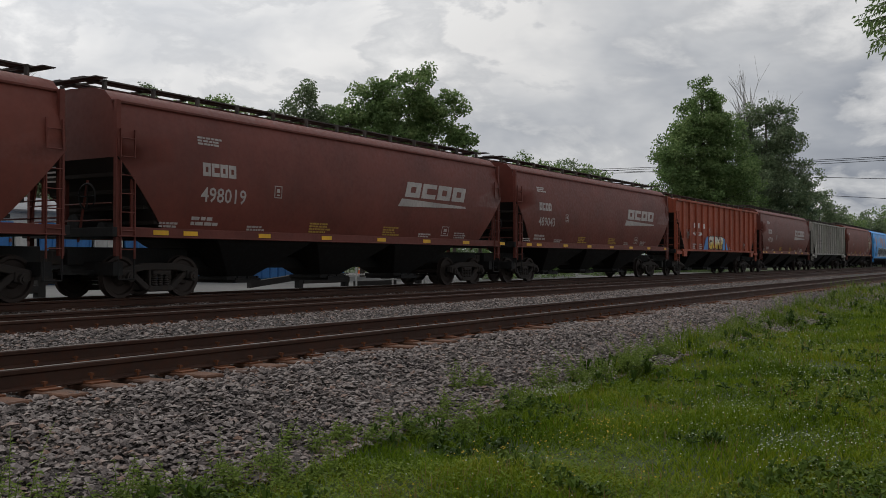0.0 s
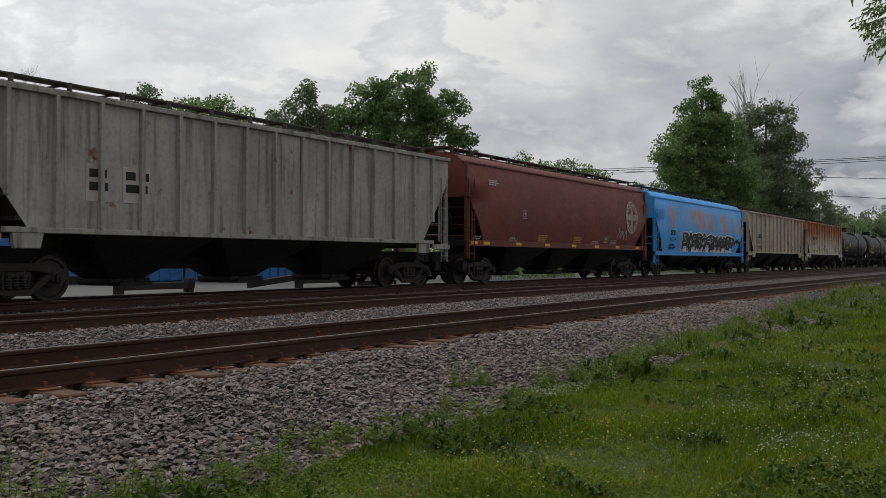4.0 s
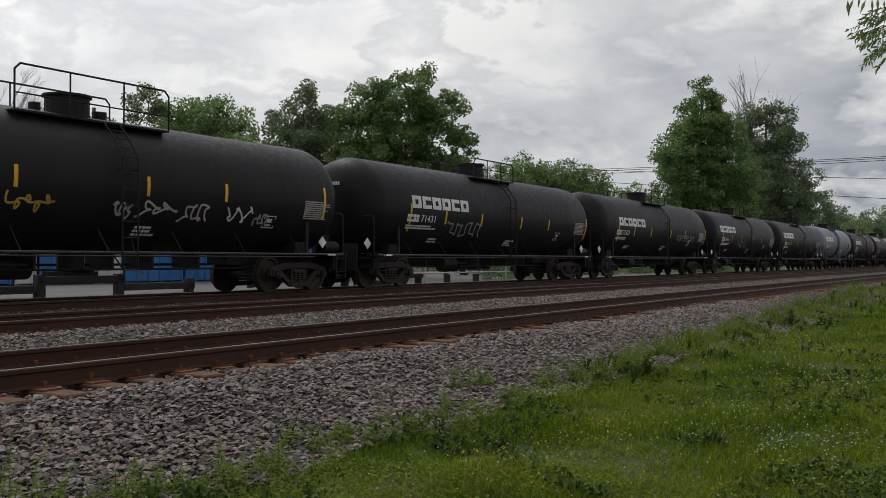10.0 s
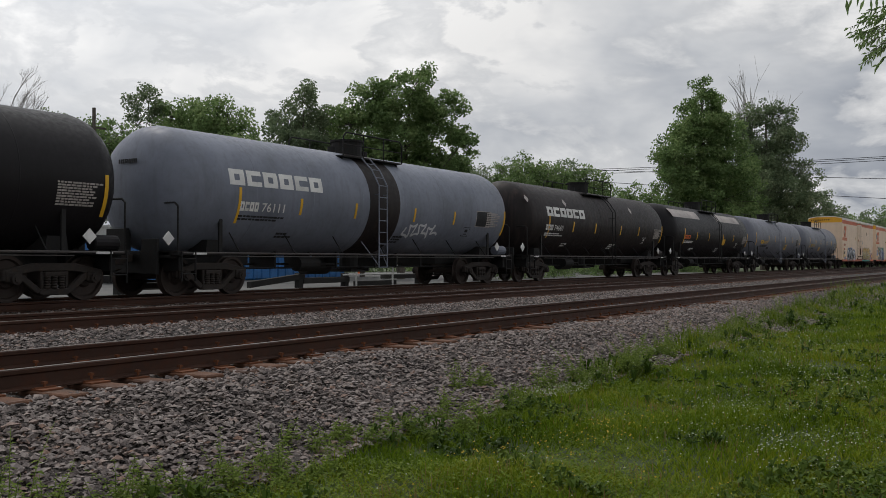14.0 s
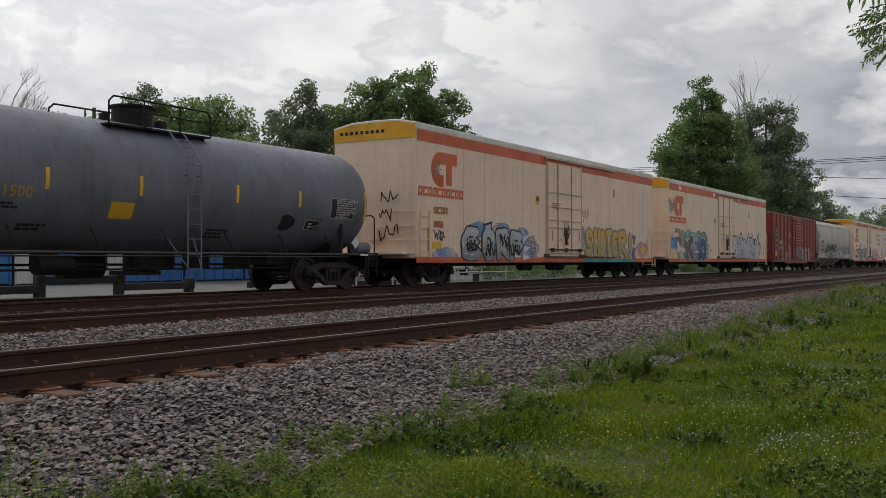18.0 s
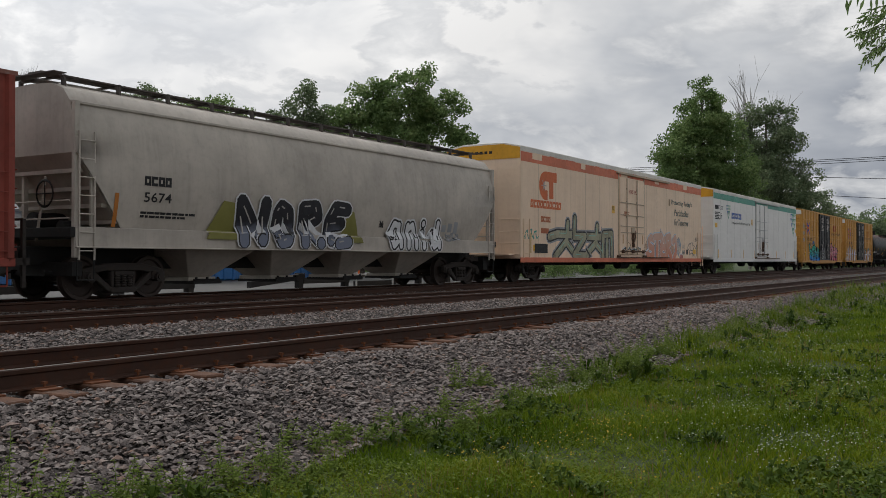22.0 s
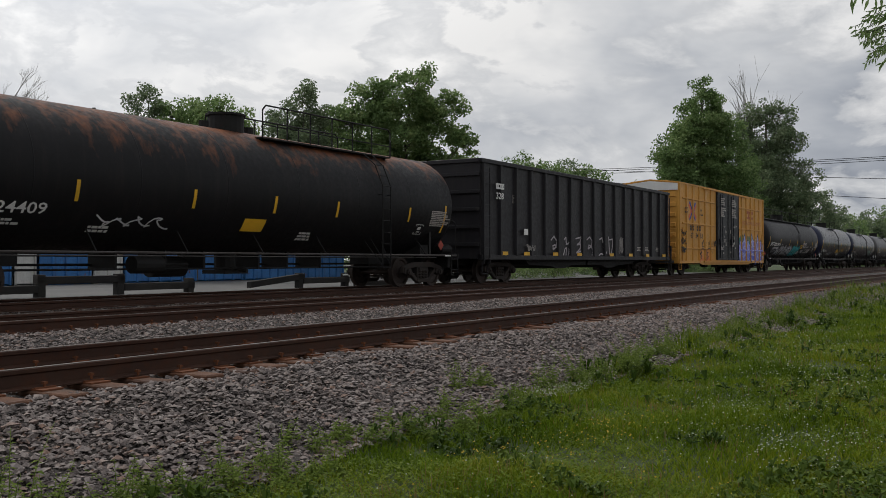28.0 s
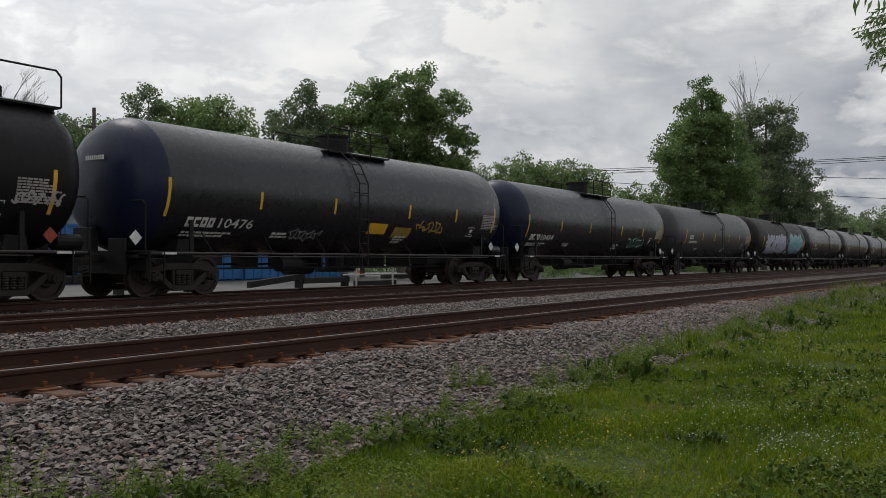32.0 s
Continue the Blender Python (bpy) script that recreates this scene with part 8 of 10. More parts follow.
def yellow_boxcar(k, mat, n1, n2, n3):
    c, h, e, W = boxcar(k, mat, "yellow boxcar with black doors and graffiti", 16, 0.66, 4.98, 5.14, DOOR_BLACK, (-2.42, 2.42), mat, cross=(1.48, 2.83, 4.18), post_w=0.06, end_top=CLEAN_WHITE)
    for s in (-1, 1):
        x0, x1 = (-2.38, -0.03) if s < 0 else (0.03, 2.38)
        d = sliding_door(c, DOOR_BLACK, x0, x1, 0.85, 4.85, W, "grid", label="closed black door")
        yd = -W - 0.118
        for z0, n in ((4.55, 4), (3.98, 5)):
            bars(c, M_OFFWHITE, x0 + 0.6, z0, yd, 1.15, 0.075, n, k + s + n, "door_notice")
        r = random.Random(k * 31 + s)
        for q in range(6):
            bars(c, M_OFFWHITE, x0 + r.uniform(0.15, 1.7), r.uniform(1.3, 3.0), yd, r.uniform(0.25, 0.5), 0.035, r.randint(2, 4), k * 3 + q, "door_notice")
        for q in range(3):
            a = r.uniform(0.1, 0.22)
            sign(c, M_OFFWHITE, rect(x0 + r.uniform(0.2, 1.9), r.uniform(1.2, 2.8), a, a * r.uniform(0.6, 1.3)), y=yd, name="door_sticker", thick=0.004)
    part("door_track", lambda g: g.box(-5.0, 5.0, -W - 0.13, -W - 0.02, 0.70, 0.80), mat, c, key="btrack_low")
    part("door_track", lambda g: g.box(-5.0, 5.0, -W - 0.10, -W, 4.88, 4.94), mat, c, key="btrack_top")
    y = -W - 0.001
    paint = []
    put = paint.append
    for word, x0, x1, z0, z1 in (("next", -8.45, -7.85, 3.58, 3.72), ("load", -8.45, -7.85, 3.36, 3.54), ("any", -5.75, -5.25, 3.52, 3.68), ("road", -5.75, -5.12, 3.32, 3.48)):
        lettered(c, word, x0, x1, z0, z1, M_INK, -W - 0.068, bold=0.02, slant=0.2)
    ex, ez = -6.88, 3.52
    for s in (-1, 1):
        for u in (-1, 1):
            g = Geo()
            flat(g, [(ex + s * 0.04, ez), (ex + s * 0.32, ez), (ex + s * 0.74, ez + u * 0.30), (ex + s * 0.58, ez + u * 0.46)], y, None, 0.003)
            put(part("emblem_wing", g, EMBLEM_ORANGE, c))
            g = Geo()
            flat(g, [(ex - s * 0.04, ez + u * 0.01), (ex + s * 0.05, ez - u * 0.01), (ex + s * 0.58, ez + u * 0.43), (ex + s * 0.47, ez + u * 0.56)], y, None, 0.006 + 0.001 * (s + 2 * u + 3))
            put(part("cross_emblem", g, BLUE_MARK, c))
    for i, a in enumerate((-7.5, -7.05, -6.3, -5.85)):
        block_logo(c, 1, a, 2.46, 0.24, 0.27, M_INK, -W - 0.072, name="owner_mark", gap=0.1)
    for s2, x in ((n1, -7.5), (n2, -6.6), (n3, -5.75)):
        lettered(c, s2, x, x + 0.5, 2.04, 2.34, M_INK, -W - 0.086, bold=0.01, name="car_number")
    for i in range(3):
        g = Geo()
        flat(g, rect(4.55 + i * 0.62, 3.52, 0.17, 0.52), y)
        flat(g, rect(4.72 + i * 0.62, 3.86, 0.33, 0.18), y)
        flat(g, rect(4.72 + i * 0.62, 3.52, 0.33, 0.16), y)
        put(part("maker_block", g, FADED_RED, c))
    lettered(c, "RAILCAR POOLING EXPERTS", 3.3, 8.1, 3.14, 3.36, M_INK if mat is YELLOW_BOX else FADED_RED, -W - 0.068, bold=0.0)
    put(sign(c, END_YELLOW, rect(-8.55, 1.2, 0.5, 0.42), y, name="reflector_panel", thick=0.006))
    bars(c, M_INK, -8.5, 1.55, y - 0.008, 0.35, 0.04, 5, k)
    POSTS[k] = ([-e + 0.10 + (2 * e - 0.2) * i / 16 for i in range(17)], 0.06, 0.07, (1.48, 2.83, 4.18))
    drape(paint, *POSTS[k])
    return c, W


PLAIN = (-0.36, -0.087, 0.26, 0.533)
LONG = (-0.56, -0.25, 0.02, 0.27, 0.62)
SHINY = (-0.53, -0.20, 0.21, 0.52)
OLD = (-0.45, -0.18, 0.185, 0.455)


def tank_marks(c, half, tl, k, number, mark_mat, mark, dia_mat=None, ys=2.22, seed=1, row=2.0, lm=None, x0=3.3, cw=0.165, rx=PLAIN):
    w = tank_wall
    lm = lm or M_WHITE
    reflectors(c, [half * q for q in rx], ys - 0.24, 0.42)
    reflectors(c, [-half + (2.55 if rx is PLAIN else 1.25), half - (1.25 if rx is PLAIN else 1.6)], ys - 0.52, 0.85, name="end_reflector")
    if lm is M_INK:
        sign(c, M_OFFWHITE, rect(half - 2.53, 1.95, 1.02, 0.54), surface=w, name="panel_border", thick=0.004)
        sign(c, M_INK, rect(half - 2.51, 1.97, 0.98, 0.50), surface=w, name="panel_board", thick=0.007)
        bars(c, M_OFFWHITE, half - 2.49, 2.45, 0, 0.92, 0.04, 8, seed, surface=lambda z: w(z) - 0.004, name="inspection_panel")
    else:
        bars(c, M_OFFWHITE if lm is M_WHITE else lm, half - 2.35, 2.36, 0, 1.05, 0.035, 9, seed, surface=w, name="inspection_panel")
    box_mark(c, lm, half - 3.2, 1.62, 0.42, 0.30, 0, w)
    for x in (half - 1.55, -half + 0.55):
        sign(c, dia_mat or M_WHITE, diamond(x, 1.30, 0.16), y=-1.36 if x > 0 else -1.3, name="placard", thick=0.02)
    x = -half + x0
    if mark:
        block_logo(c, mark, x, row, mark * cw, 0.22, mark_mat, surface=w, name="owner_mark", gap=0.2)
    if number:
        lettered(c, number, x + (mark + 0.5) * cw, x + (mark + 0.5 + len(number)) * cw, row, row + 0.22, mark_mat, surface=w, bold=0.012, name="car_number")
    bars(c, lm, x, row - 0.10, 0, 1.9, 0.045, 2, seed + 1, surface=w)
    bars(c, lm, -half + 4.9, 1.52, 0, 0.6, 0.05, 2, seed + 2, surface=w)
    bars(c, lm, 1.5, 1.55, 0, 0.6, 0.05, 3, seed + 3, surface=w)
    g = Geo()
    for i in range(9):
        g.box(-half + 0.52, -half + 0.53, 0.25 - i * 0.07, 0.30 - i * 0.07, 3.02, 3.12)
    tagged(part("end_stencil", g, lm, c), kind="stuff")


def big_name(c, half, n, x0, x1, z0, z1, mat=None):
    block_logo(c, n, x0, z0, x1 - x0, z1 - z0, mat or M_WHITE, surface=tank_wall, name="maker_block", gap=0.14)


def cream_reefer(k, stripe, faded=False):
    c, h, e, W = reefer(k, CREAM, "cream refrigerator wagon with orange stripe and graffiti" if not faded else "cream refrigerator wagon with a worn stripe and graffiti", stripe, stripe, END_YELLOW, ROOF_WHITE, CREAM_TRIM, CREAM_SEAM)
    y = -W
    g = Geo()
    disc(g, -9.05, 3.68, 0.17, 0.55, y, a0=90, a1=270, n=14)
    flat(g, rect(-9.05, 3.85, 1.0, 0.38), y)
    flat(g, rect(-8.72, 3.20, 0.36, 0.65), y)
    flat(g, rect(-9.05, 3.13, 0.18, 0.38), y)
    part("round_emblem", g, ORANGE_MARK, c, "orange rounded emblem", weld=True)
    g = Geo()
    for i in range(3):
        a = radians(60 * i)
        dx, dz = math.cos(a), math.sin(a)
        flat(g, [(-9.2 - dx * 0.22 - dz * 0.02, 3.68 - dz * 0.22 + dx * 0.02), (-9.2 - dx * 0.22 + dz * 0.02, 3.68 - dz * 0.22 - dx * 0.02), (-9.2 + dx * 0.22 + dz * 0.02, 3.68 + dz * 0.22 - dx * 0.02), (-9.2 + dx * 0.22 - dz * 0.02, 3.68 + dz * 0.22 + dx * 0.02)], y, None, 0.010)
    part("snow_star", g, M_OFFWHITE, c)
    block_logo(c, 10, -10.35, 2.80, 2.7, 0.30, ORANGE_MARK, y, slant=0.15, name="maker_block")
    block_logo(c, 4, -9.45, 2.28, 0.85, 0.22, FADED_RED, y, name="owner_mark")
    bars(c, FADED_RED, -9.45, 2.05, y, 1.0, 0.2, 1, k, "car_number")
    bars(c, FADED_RED, -1.0, 3.05, y - 0.06, 0.7, 0.05, 3, k + 2)
    sign(c, M_YELLOW, rect(-2.3, 2.92, 0.32, 0.34), y, name="reflector_panel", thick=0.008)
    bars(c, M_INK, -2.26, 3.22, y - 0.008, 0.24, 0.03, 4, k)
    sign(c, M_YELLOW, rect(-e + 0.98, 1.18, 0.5, 0.22), y, name="reflector_panel", thick=0.008)
    sign(c, M_YELLOW, rect(e - 1.6, 1.18, 0.5, 0.24), y, name="reflector_panel", thick=0.008)
    reflectors(c, [-e + 0.72, -4.6, 4.8, e - 0.8], 1.1, 0.75, None, mat=DULL_YELLOW, y=y)
    for x in (5.5,):
        part("hatch_handle", lambda q: q.box(-0.05, 0.05, -W - 0.05, -W, 3.62, 3.95), CREAM_TRIM, c, at=(x, 0, 0), key="hatch_handle")
    g = Geo()
    for i in range(9):
        g.box(-e - 0.026, -e - 0.02, 1.2 - i * 0.2, 1.32 - i * 0.2, 4.78, 4.88)
    tagged(part("end_stencil", g, M_INK, c), kind="stuff")
    return c, e, W


def consist():
    smooth_hopper(0, BROWN_B, "red-brown covered hopper wagon with rounded sides", trim=BROWN_TRIM, sill=1.50, eave=4.14, top=4.48, cut=1.3)
    brown_hopper(1, "498019", BROWN)
    brown_hopper(2, "489043", BROWN, -0.73, ex=1.1)

    c, h, e = ribbed_hopper(3, ORANGE, "faded orange-red ribbed hopper wagon with yellow graffiti")
    y = -1.56
    for p in ([(-4.1, 1.44), (-3.1, 1.44), (-3.1, 2.25), (-3.6, 2.1)], [(-0.2, 2.2), (0.4, 2.05), (0.95, 1.5), (0.9, 1.44), (-0.2, 1.44)]):
        sign(c, S_SKY, p, y, name="graffiti_background")
    bubble(c, "GUMP", -3.25, -0.1, 1.48, 2.22, B_GUMP, S_BLACK, y - 0.004, None, 0.06)
    for i, x in enumerate((-5.9, -5.1, -4.1)):
        sign(c, M_WHITE, rect(x, 2.62, 0.22, 0.28), y, name="owner_mark")
    lettered(c, "466", -6.05, -5.4, 2.2, 2.42, M_WHITE, y, bold=0.015, name="car_number")
    lettered(c, "244", -5.05, -4.4, 2.2, 2.42, M_WHITE, y, bold=0.015, name="car_number")
    bars(c, M_OFFWHITE, -6.1, 1.75, y, 0.5, 0.07, 3, 2)
    bars(c, M_OFFWHITE, -4.9, 1.75, y, 0.5, 0.07, 3, 4)
    bars(c, M_OFFWHITE, 1.2, 1.62, y, 0.5, 0.06, 2, 5)
    box_mark(c, M_OFFWHITE, -3.1, 2.4, 0.3, 0.3, y)
    box_mark(c, M_OFFWHITE, 4.6, 1.6, 0.45, 0.35, y)
    tag_lines(c, -7.15, 1.9, 0.65, 0.65, M_OFFWHITE, y, seed=4, t=0.03)
    end_marks(c, -e, M_OFFWHITE, 3)

    brown_hopper(4, "497269", BROWN, 0.35, ex=0.7)
    c, h, e = ribbed_hopper(5, GREY_RIB, "dirty grey ribbed covered hopper wagon", ribs=15)
    for i, x in enumerate((-5.6, -4.7)):
        sign(c, M_OFFWHITE, rect(x, 2.0, 0.7, 0.75), -1.505, name="repainted_patch", thick=0.004)
        bars(c, M_INK, x + 0.08, 2.65, -1.51, 0.55, 0.17, 2, i + 3, "car_number")
    end_marks(c, -e, M_INK, 5)
    brown_hopper(6, "", BROWN_B, 0, True)

    c, h, e = smooth_hopper(7, BLUE, "bright blue rust-patched hopper wagon with graffiti", bays=4, sill=1.28, trim=BLUE_END)
    w = hw(1.28, 4.02)
    piece(c, -3.9, 1.2, 4.0, 1.05, 5, S_BLACK, S_BLACK, surface=w, seed=21, wild=0.3, shine=S_WHITE, halo=S_WHITE)
    piece(c, 0.3, 1.2, 5.7, 1.0, 7, S_BLACK, S_BLACK, surface=w, seed=24, wild=0.3, shine=S_WHITE, halo=S_WHITE)
    for i in range(3):
        tag_lines(c, 6.0 + i * 0.6, 1.72 + 0.1 * (i % 2), 0.55, 0.35, S_BLACK, surface=w, seed=160 + i, t=0.02)
    block_logo(c, 3, -6.0, 2.15, 0.75, 0.24, M_INK, surface=w, name="owner_mark")
    lettered(c, "16234", -6.05, -5.15, 1.82, 2.04, M_INK, surface=w, bold=0.01, name="car_number")
    bars(c, M_INK, -6.1, 1.68, 0, 1.2, 0.05, 4, 3, surface=w)
    reflectors(c, [-7.3, -4.4], 1.4, 0.5, w)

    c, h, e = ribbed_hopper(8, TAUPE, "taupe ribbed covered hopper wagon with rust spots")
    block_logo(c, 4, -6.2, 2.35, 1.1, 0.26, M_INK, -1.56, name="owner_mark")
    for n, (q, x) in enumerate((("76", -6.2), ("77", -5.35), ("7", -4.5))):
        lettered(c, q, x, x + 0.24 * len(q), 2.0, 2.2, M_INK, -1.515, bold=0.015, name="car_number")
    bars(c, M_INK, -6.2, 1.8, -1.56, 1.0, 0.06, 2, 9)
    box_mark(c, M_INK, 4.4, 1.6, 0.4, 0.35, -1.56)
    box_mark(c, M_INK, 5.4, 1.6, 0.4, 0.35, -1.56)
    end_marks(c, -e, M_INK, 6)

    c, h, e = ribbed_hopper(9, RUSTY, "pale grey hopper wagon streaked with orange rust", mat_bay=TANK_BROWNISH)
    y = -1.56
    for x in (-6.0, -5.55, -4.95, -4.65):
        sign(c, M_INK, rect(x, 2.6, 0.18, 0.24), y, name="owner_mark")
    lettered(c, "430", -6.05, -5.45, 2.16, 2.38, M_INK, y, bold=0.015, name="car_number")
    lettered(c, "937", -5.15, -4.55, 2.16, 2.38, M_INK, y, bold=0.015, name="car_number")
    lettered(c, "LA BANDA", -4.3, -2.0, 1.66, 1.96, M_INK, y, name="graffiti_tag")
    tag_lines(c, -1.8, 1.62, 2.4, 0.3, M_INK, y, seed=3, t=0.012)
    bars(c, M_INK, -6.0, 1.72, y, 1.5, 0.05, 2, 2)
    box_mark(c, M_INK, 4.6, 1.6, 0.45, 0.35, y)
    for x in (-7.2, -4.6, -1.4, 5.2):
        sign(c, M_YELLOW, rect(x, 1.5, 0.1, 0.5), y, name="reflector_strip")
    end_marks(c, -e, M_INK, 7)

    T = TANK_BLACK
    c, h, tl = tank_car(10, T, "black tank wagon with yellow markings", walkway=1.9, tall=1.15)
    tank_marks(c, h, tl, 10, "672816", DULL_YELLOW, 4, rx=OLD, ys=2.42, seed=3, x0=2.5, cw=0.19)
    tag_lines(c, 2.3, 1.55, 1.0, 0.4, S_GREY, surface=tank_wall, seed=2)
    c, h, tl = tank_car(11, T, "black tank wagon with graffiti along its side", walkway=1.9, tall=1.15)
    tank_marks(c, h, tl, 11, "672783", DULL_YELLOW, 4, rx=OLD, ys=2.42, seed=4, x0=2.5, cw=0.19)
    tag_lines(c, -3.9, 1.5, 1.5, 0.5, S_WHITE, surface=tank_wall, seed=6, t=0.025)
    for q, (x, w, h, m) in enumerate(((-1.6, 0.95, 0.42, DULL_YELLOW), (0.8, 0.45, 0.4, S_OFF), (1.5, 0.9, 0.42, S_OFF), (2.65, 0.8, 0.45, S_OFF), (4.0, 0.9, 0.4, S_WHITE), (5.0, 0.5, 0.3, S_GREY))):
        tag_lines(c, x, 1.72 - 0.06 * (q % 2), w, h, m, surface=tank_wall, seed=170 + q, n=4, t=0.022)
    for k, num, tagx in ((12, "71431", -2.8), (13, "71323", 1.8), (14, "75764", -1.5), (15, "72794", None)):
        c, h, tl = tank_car(k, T, "black tank wagon with white lettering")
        tank_marks(c, h, tl, k, num, M_WHITE, 4, seed=k)
        big_name(c, h, 6, -5.0 if k < 14 else -5.6, -1.55 if k < 14 else -2.15, 2.42 if k < 14 else 2.54, 2.80 if k < 14 else 2.93)
        if k == 13:
            for word, x0, x1, z0 in (("YOU", 3.24, 3.78, 1.88), ("HAVE", 3.85, 4.45, 1.88), ("FIVE", 4.71, 5.43, 1.88), ("DAYS", 5.58, 6.33, 1.88)):
                step = (x1 - x0) / len(word)
                for q, ch in enumerate(word):
                    lettered(c, ch, x0 + step * q, x0 + step * (q + (0.3 if ch == "I" else 0.78)), z0 + 0.03 * ((q * 7) % 3 - 1), z0 + 0.27 + 0.02 * ((q * 5) % 3), S_WHITE, surface=tank_wall, bold=-0.018, slant=0.1 * ((q % 3) - 1), name="graffiti_tag")
        elif tagx is not None:
            tag_lines(c, tagx, 1.6, 2.2, 0.5, S_GREY, surface=tank_wall, seed=k, t=0.02)
    c, h, tl = tank_car(16, TANK_GREY, "grey tank wagon with a black middle band", band=TANK_BROWNISH, ladder_mat=TANK_GREY, tall=0.85, ladder_dx=-0.3, top=3.97)
    tank_marks(c, h, tl, 16, "76111", M_WHITE, 4, seed=16, lm=M_INK)
    big_name(c, h, 6, -5.6, -2.1, 2.6, 2.98)
    tag_lines(c, 1.9, 1.5, 1.8, 0.5, S_WHITE, surface=tank_wall, seed=16, t=0.03)
    c, h, tl = tank_car(17, TANK_BROWNISH, "weathered brown-black tank wagon with white lettering", band=TANK_BROWNISH)
    tank_marks(c, h, tl, 17, "74660", M_WHITE, 4, seed=17, x0=2.9)
    big_name(c, h, 6, -5.5, -1.8, 2.55, 2.92)
    for x in (-7.0, -3.6, 3.8):
        sign(c, M_OFFWHITE, diamond(x, 3.15, 0.16), surface=tank_wall, name="label_holder")
    c, h, tl = tank_car(18, T, "glossy black tank wagon with whitish stains on top", band=None)
    tank_marks(c, h, tl, 18, "", ORANGE_MARK, 6, seed=18)
    for x0, x1 in ((-6.8, -2.0), (1.4, 6.6)):
        g = Geo()
        for i in range(4):
            flat(g, rect(x0, 3.15 + i * 0.11, x1 - x0, 0.11), 0, tank_wall)
        part("repainted_patch", g, M_OFFWHITE, c, "pale patch of bare primer")
    sign(c, M_YELLOW, rect(2.2, 1.75, 0.6, 0.35), surface=tank_wall, name="hazard_panel")
    c, h, tl = tank_car(19, TANK_GREY_D, "dark grey tank wagon with yellow markings", dome_dx=-0.3, tall=0.76, manway_dx=0.8, ladder_dx=-0.64, ladder_mat=TANK_GREY)
    tank_marks(c, h, tl, 19, "661504", M_YELLOW, 4, rx=(-0.385, -0.14, 0.24, 0.545), ys=2.42, seed=19, x0=3.1, cw=0.19, lm=M_INK)
    sign(c, M_YELLOW, rect(2.1, 1.65, 0.72, 0.36), surface=tank_wall, name="hazard_panel")
    bars(c, M_INK, 2.15, 1.95, 0, 0.6, 0.035, 4, 7, surface=lambda z: tank_wall(z) - 0.004)
    sign(c, M_INK, rect(-3.4, 1.62, 0.6, 0.16), surface=tank_wall, name="repainted_patch")
    c, h, tl = tank_car(20, TANK_GREY_D, "dark grey tank wagon with stains", tall=0.76, ladder_dx=0.5, ladder_mat=TANK_GREY)
    tank_marks(c, h, tl, 20, "661500", DULL_YELLOW, 4, seed=20, lm=M_INK, ys=2.42)
    sign(c, S_BLACK, [(3.8, 1.62), (3.98, 1.57), (4.2, 1.6), (4.36, 1.70), (4.38, 1.86), (4.25, 1.93), (4.05, 1.98), (3.85, 1.95), (3.86, 1.8)], surface=tank_wall, name="overpainted_patch")
    sign(c, M_OFFWHITE, rect(4.79, 1.62, 0.46, 0.26), surface=tank_wall, name="notice_border", thick=0.004)
    sign(c, M_INK, rect(4.82, 1.64, 0.40, 0.22), surface=tank_wall, name="notice_board", thick=0.008)
    bars(c, M_OFFWHITE, 4.92, 1.80, 0, 0.2, 0.05, 2, 5, surface=lambda z: tank_wall(z) - 0.006)
    sign(c, M_YELLOW, rect(-1.4, 1.68, 0.6, 0.34), surface=tank_wall, name="hazard_panel")

    c, e, W = cream_reefer(21, STRIPE_ORANGE)
    y = -W
    for i, (x, z, rx, rz) in enumerate(((-8.75, 0.98, 0.8, 0.26), (-6.6, 1.85, 0.8, 0.3), (-5.0, 1.85, 0.7, 0.3), (-2.9, 1.25, 0.9, 0.42), (-3.4, 1.75, 0.5, 0.3))):
        cloud(c, x, z, rx, rz, S_SKY, y, 130 + i, i)
    yy = y - 0.018
    drawn_letters(c, [(L_E, -7.68, -6.75, 0.95, 1.80, B_SILVER), (L_O, -6.28, -5.62, 0.93, 1.82, B_SILVER), (L_R, -5.30, -4.52, 0.95, 1.80, B_SILVER), (L_F, -4.30, -3.58, 0.92, 1.74, B_SILVER)], 0.15, yy, None, S_BLACK, S_WHITE, "sharp", rim=0.055)
    for i, (x, z) in enumerate(((-7.2, 1.35), (-5.9, 1.2), (-4.9, 1.5), (-4.1, 1.2))):
        tag_lines(c, x - 0.3, z - 0.25, 0.7, 0.5, S_BLACK, yy - 0.022, seed=150 + i, n=5, t=0.02)
    g = Geo()
    for a, b, q in ((-3.42, 1.52, 0.9), (-3.35, 1.2, 0.35), (-3.4, 0.95, -0.1)):
        flat(g, [(a, b - 0.14), (a + 0.55, b + 0.3 * q), (a, b + 0.14)], yy, None, 0.012)
    tagged(part("graffiti_spike", g, S_WHITE, c), kind="stuff")
    for i, word in enumerate(("BUCHEZ", "REMCHEZ", "GRANT", "BIER", "ESSAD")):
        lettered(c, word, -2.95 + 0.07 * i, -2.33 + 0.04 * i, 1.60 - i * 0.19, 1.74 - i * 0.19, S_BLACK, y, name="tag")
    tag_lines(c, -9.42, 1.42, 0.62, 0.36, S_BLACK, y, seed=141, n=9, t=0.016)
    # scrawls on the end wall
    for x, z, w2, h2, sd in ((-1.0, 2.6, 0.7, 0.42, 142), (-0.75, 2.0, 0.5, 0.45, 143), (-1.0, 1.35, 0.85, 0.6, 144)):
        scrawl(c, -e, x, z, w2, h2, sd)
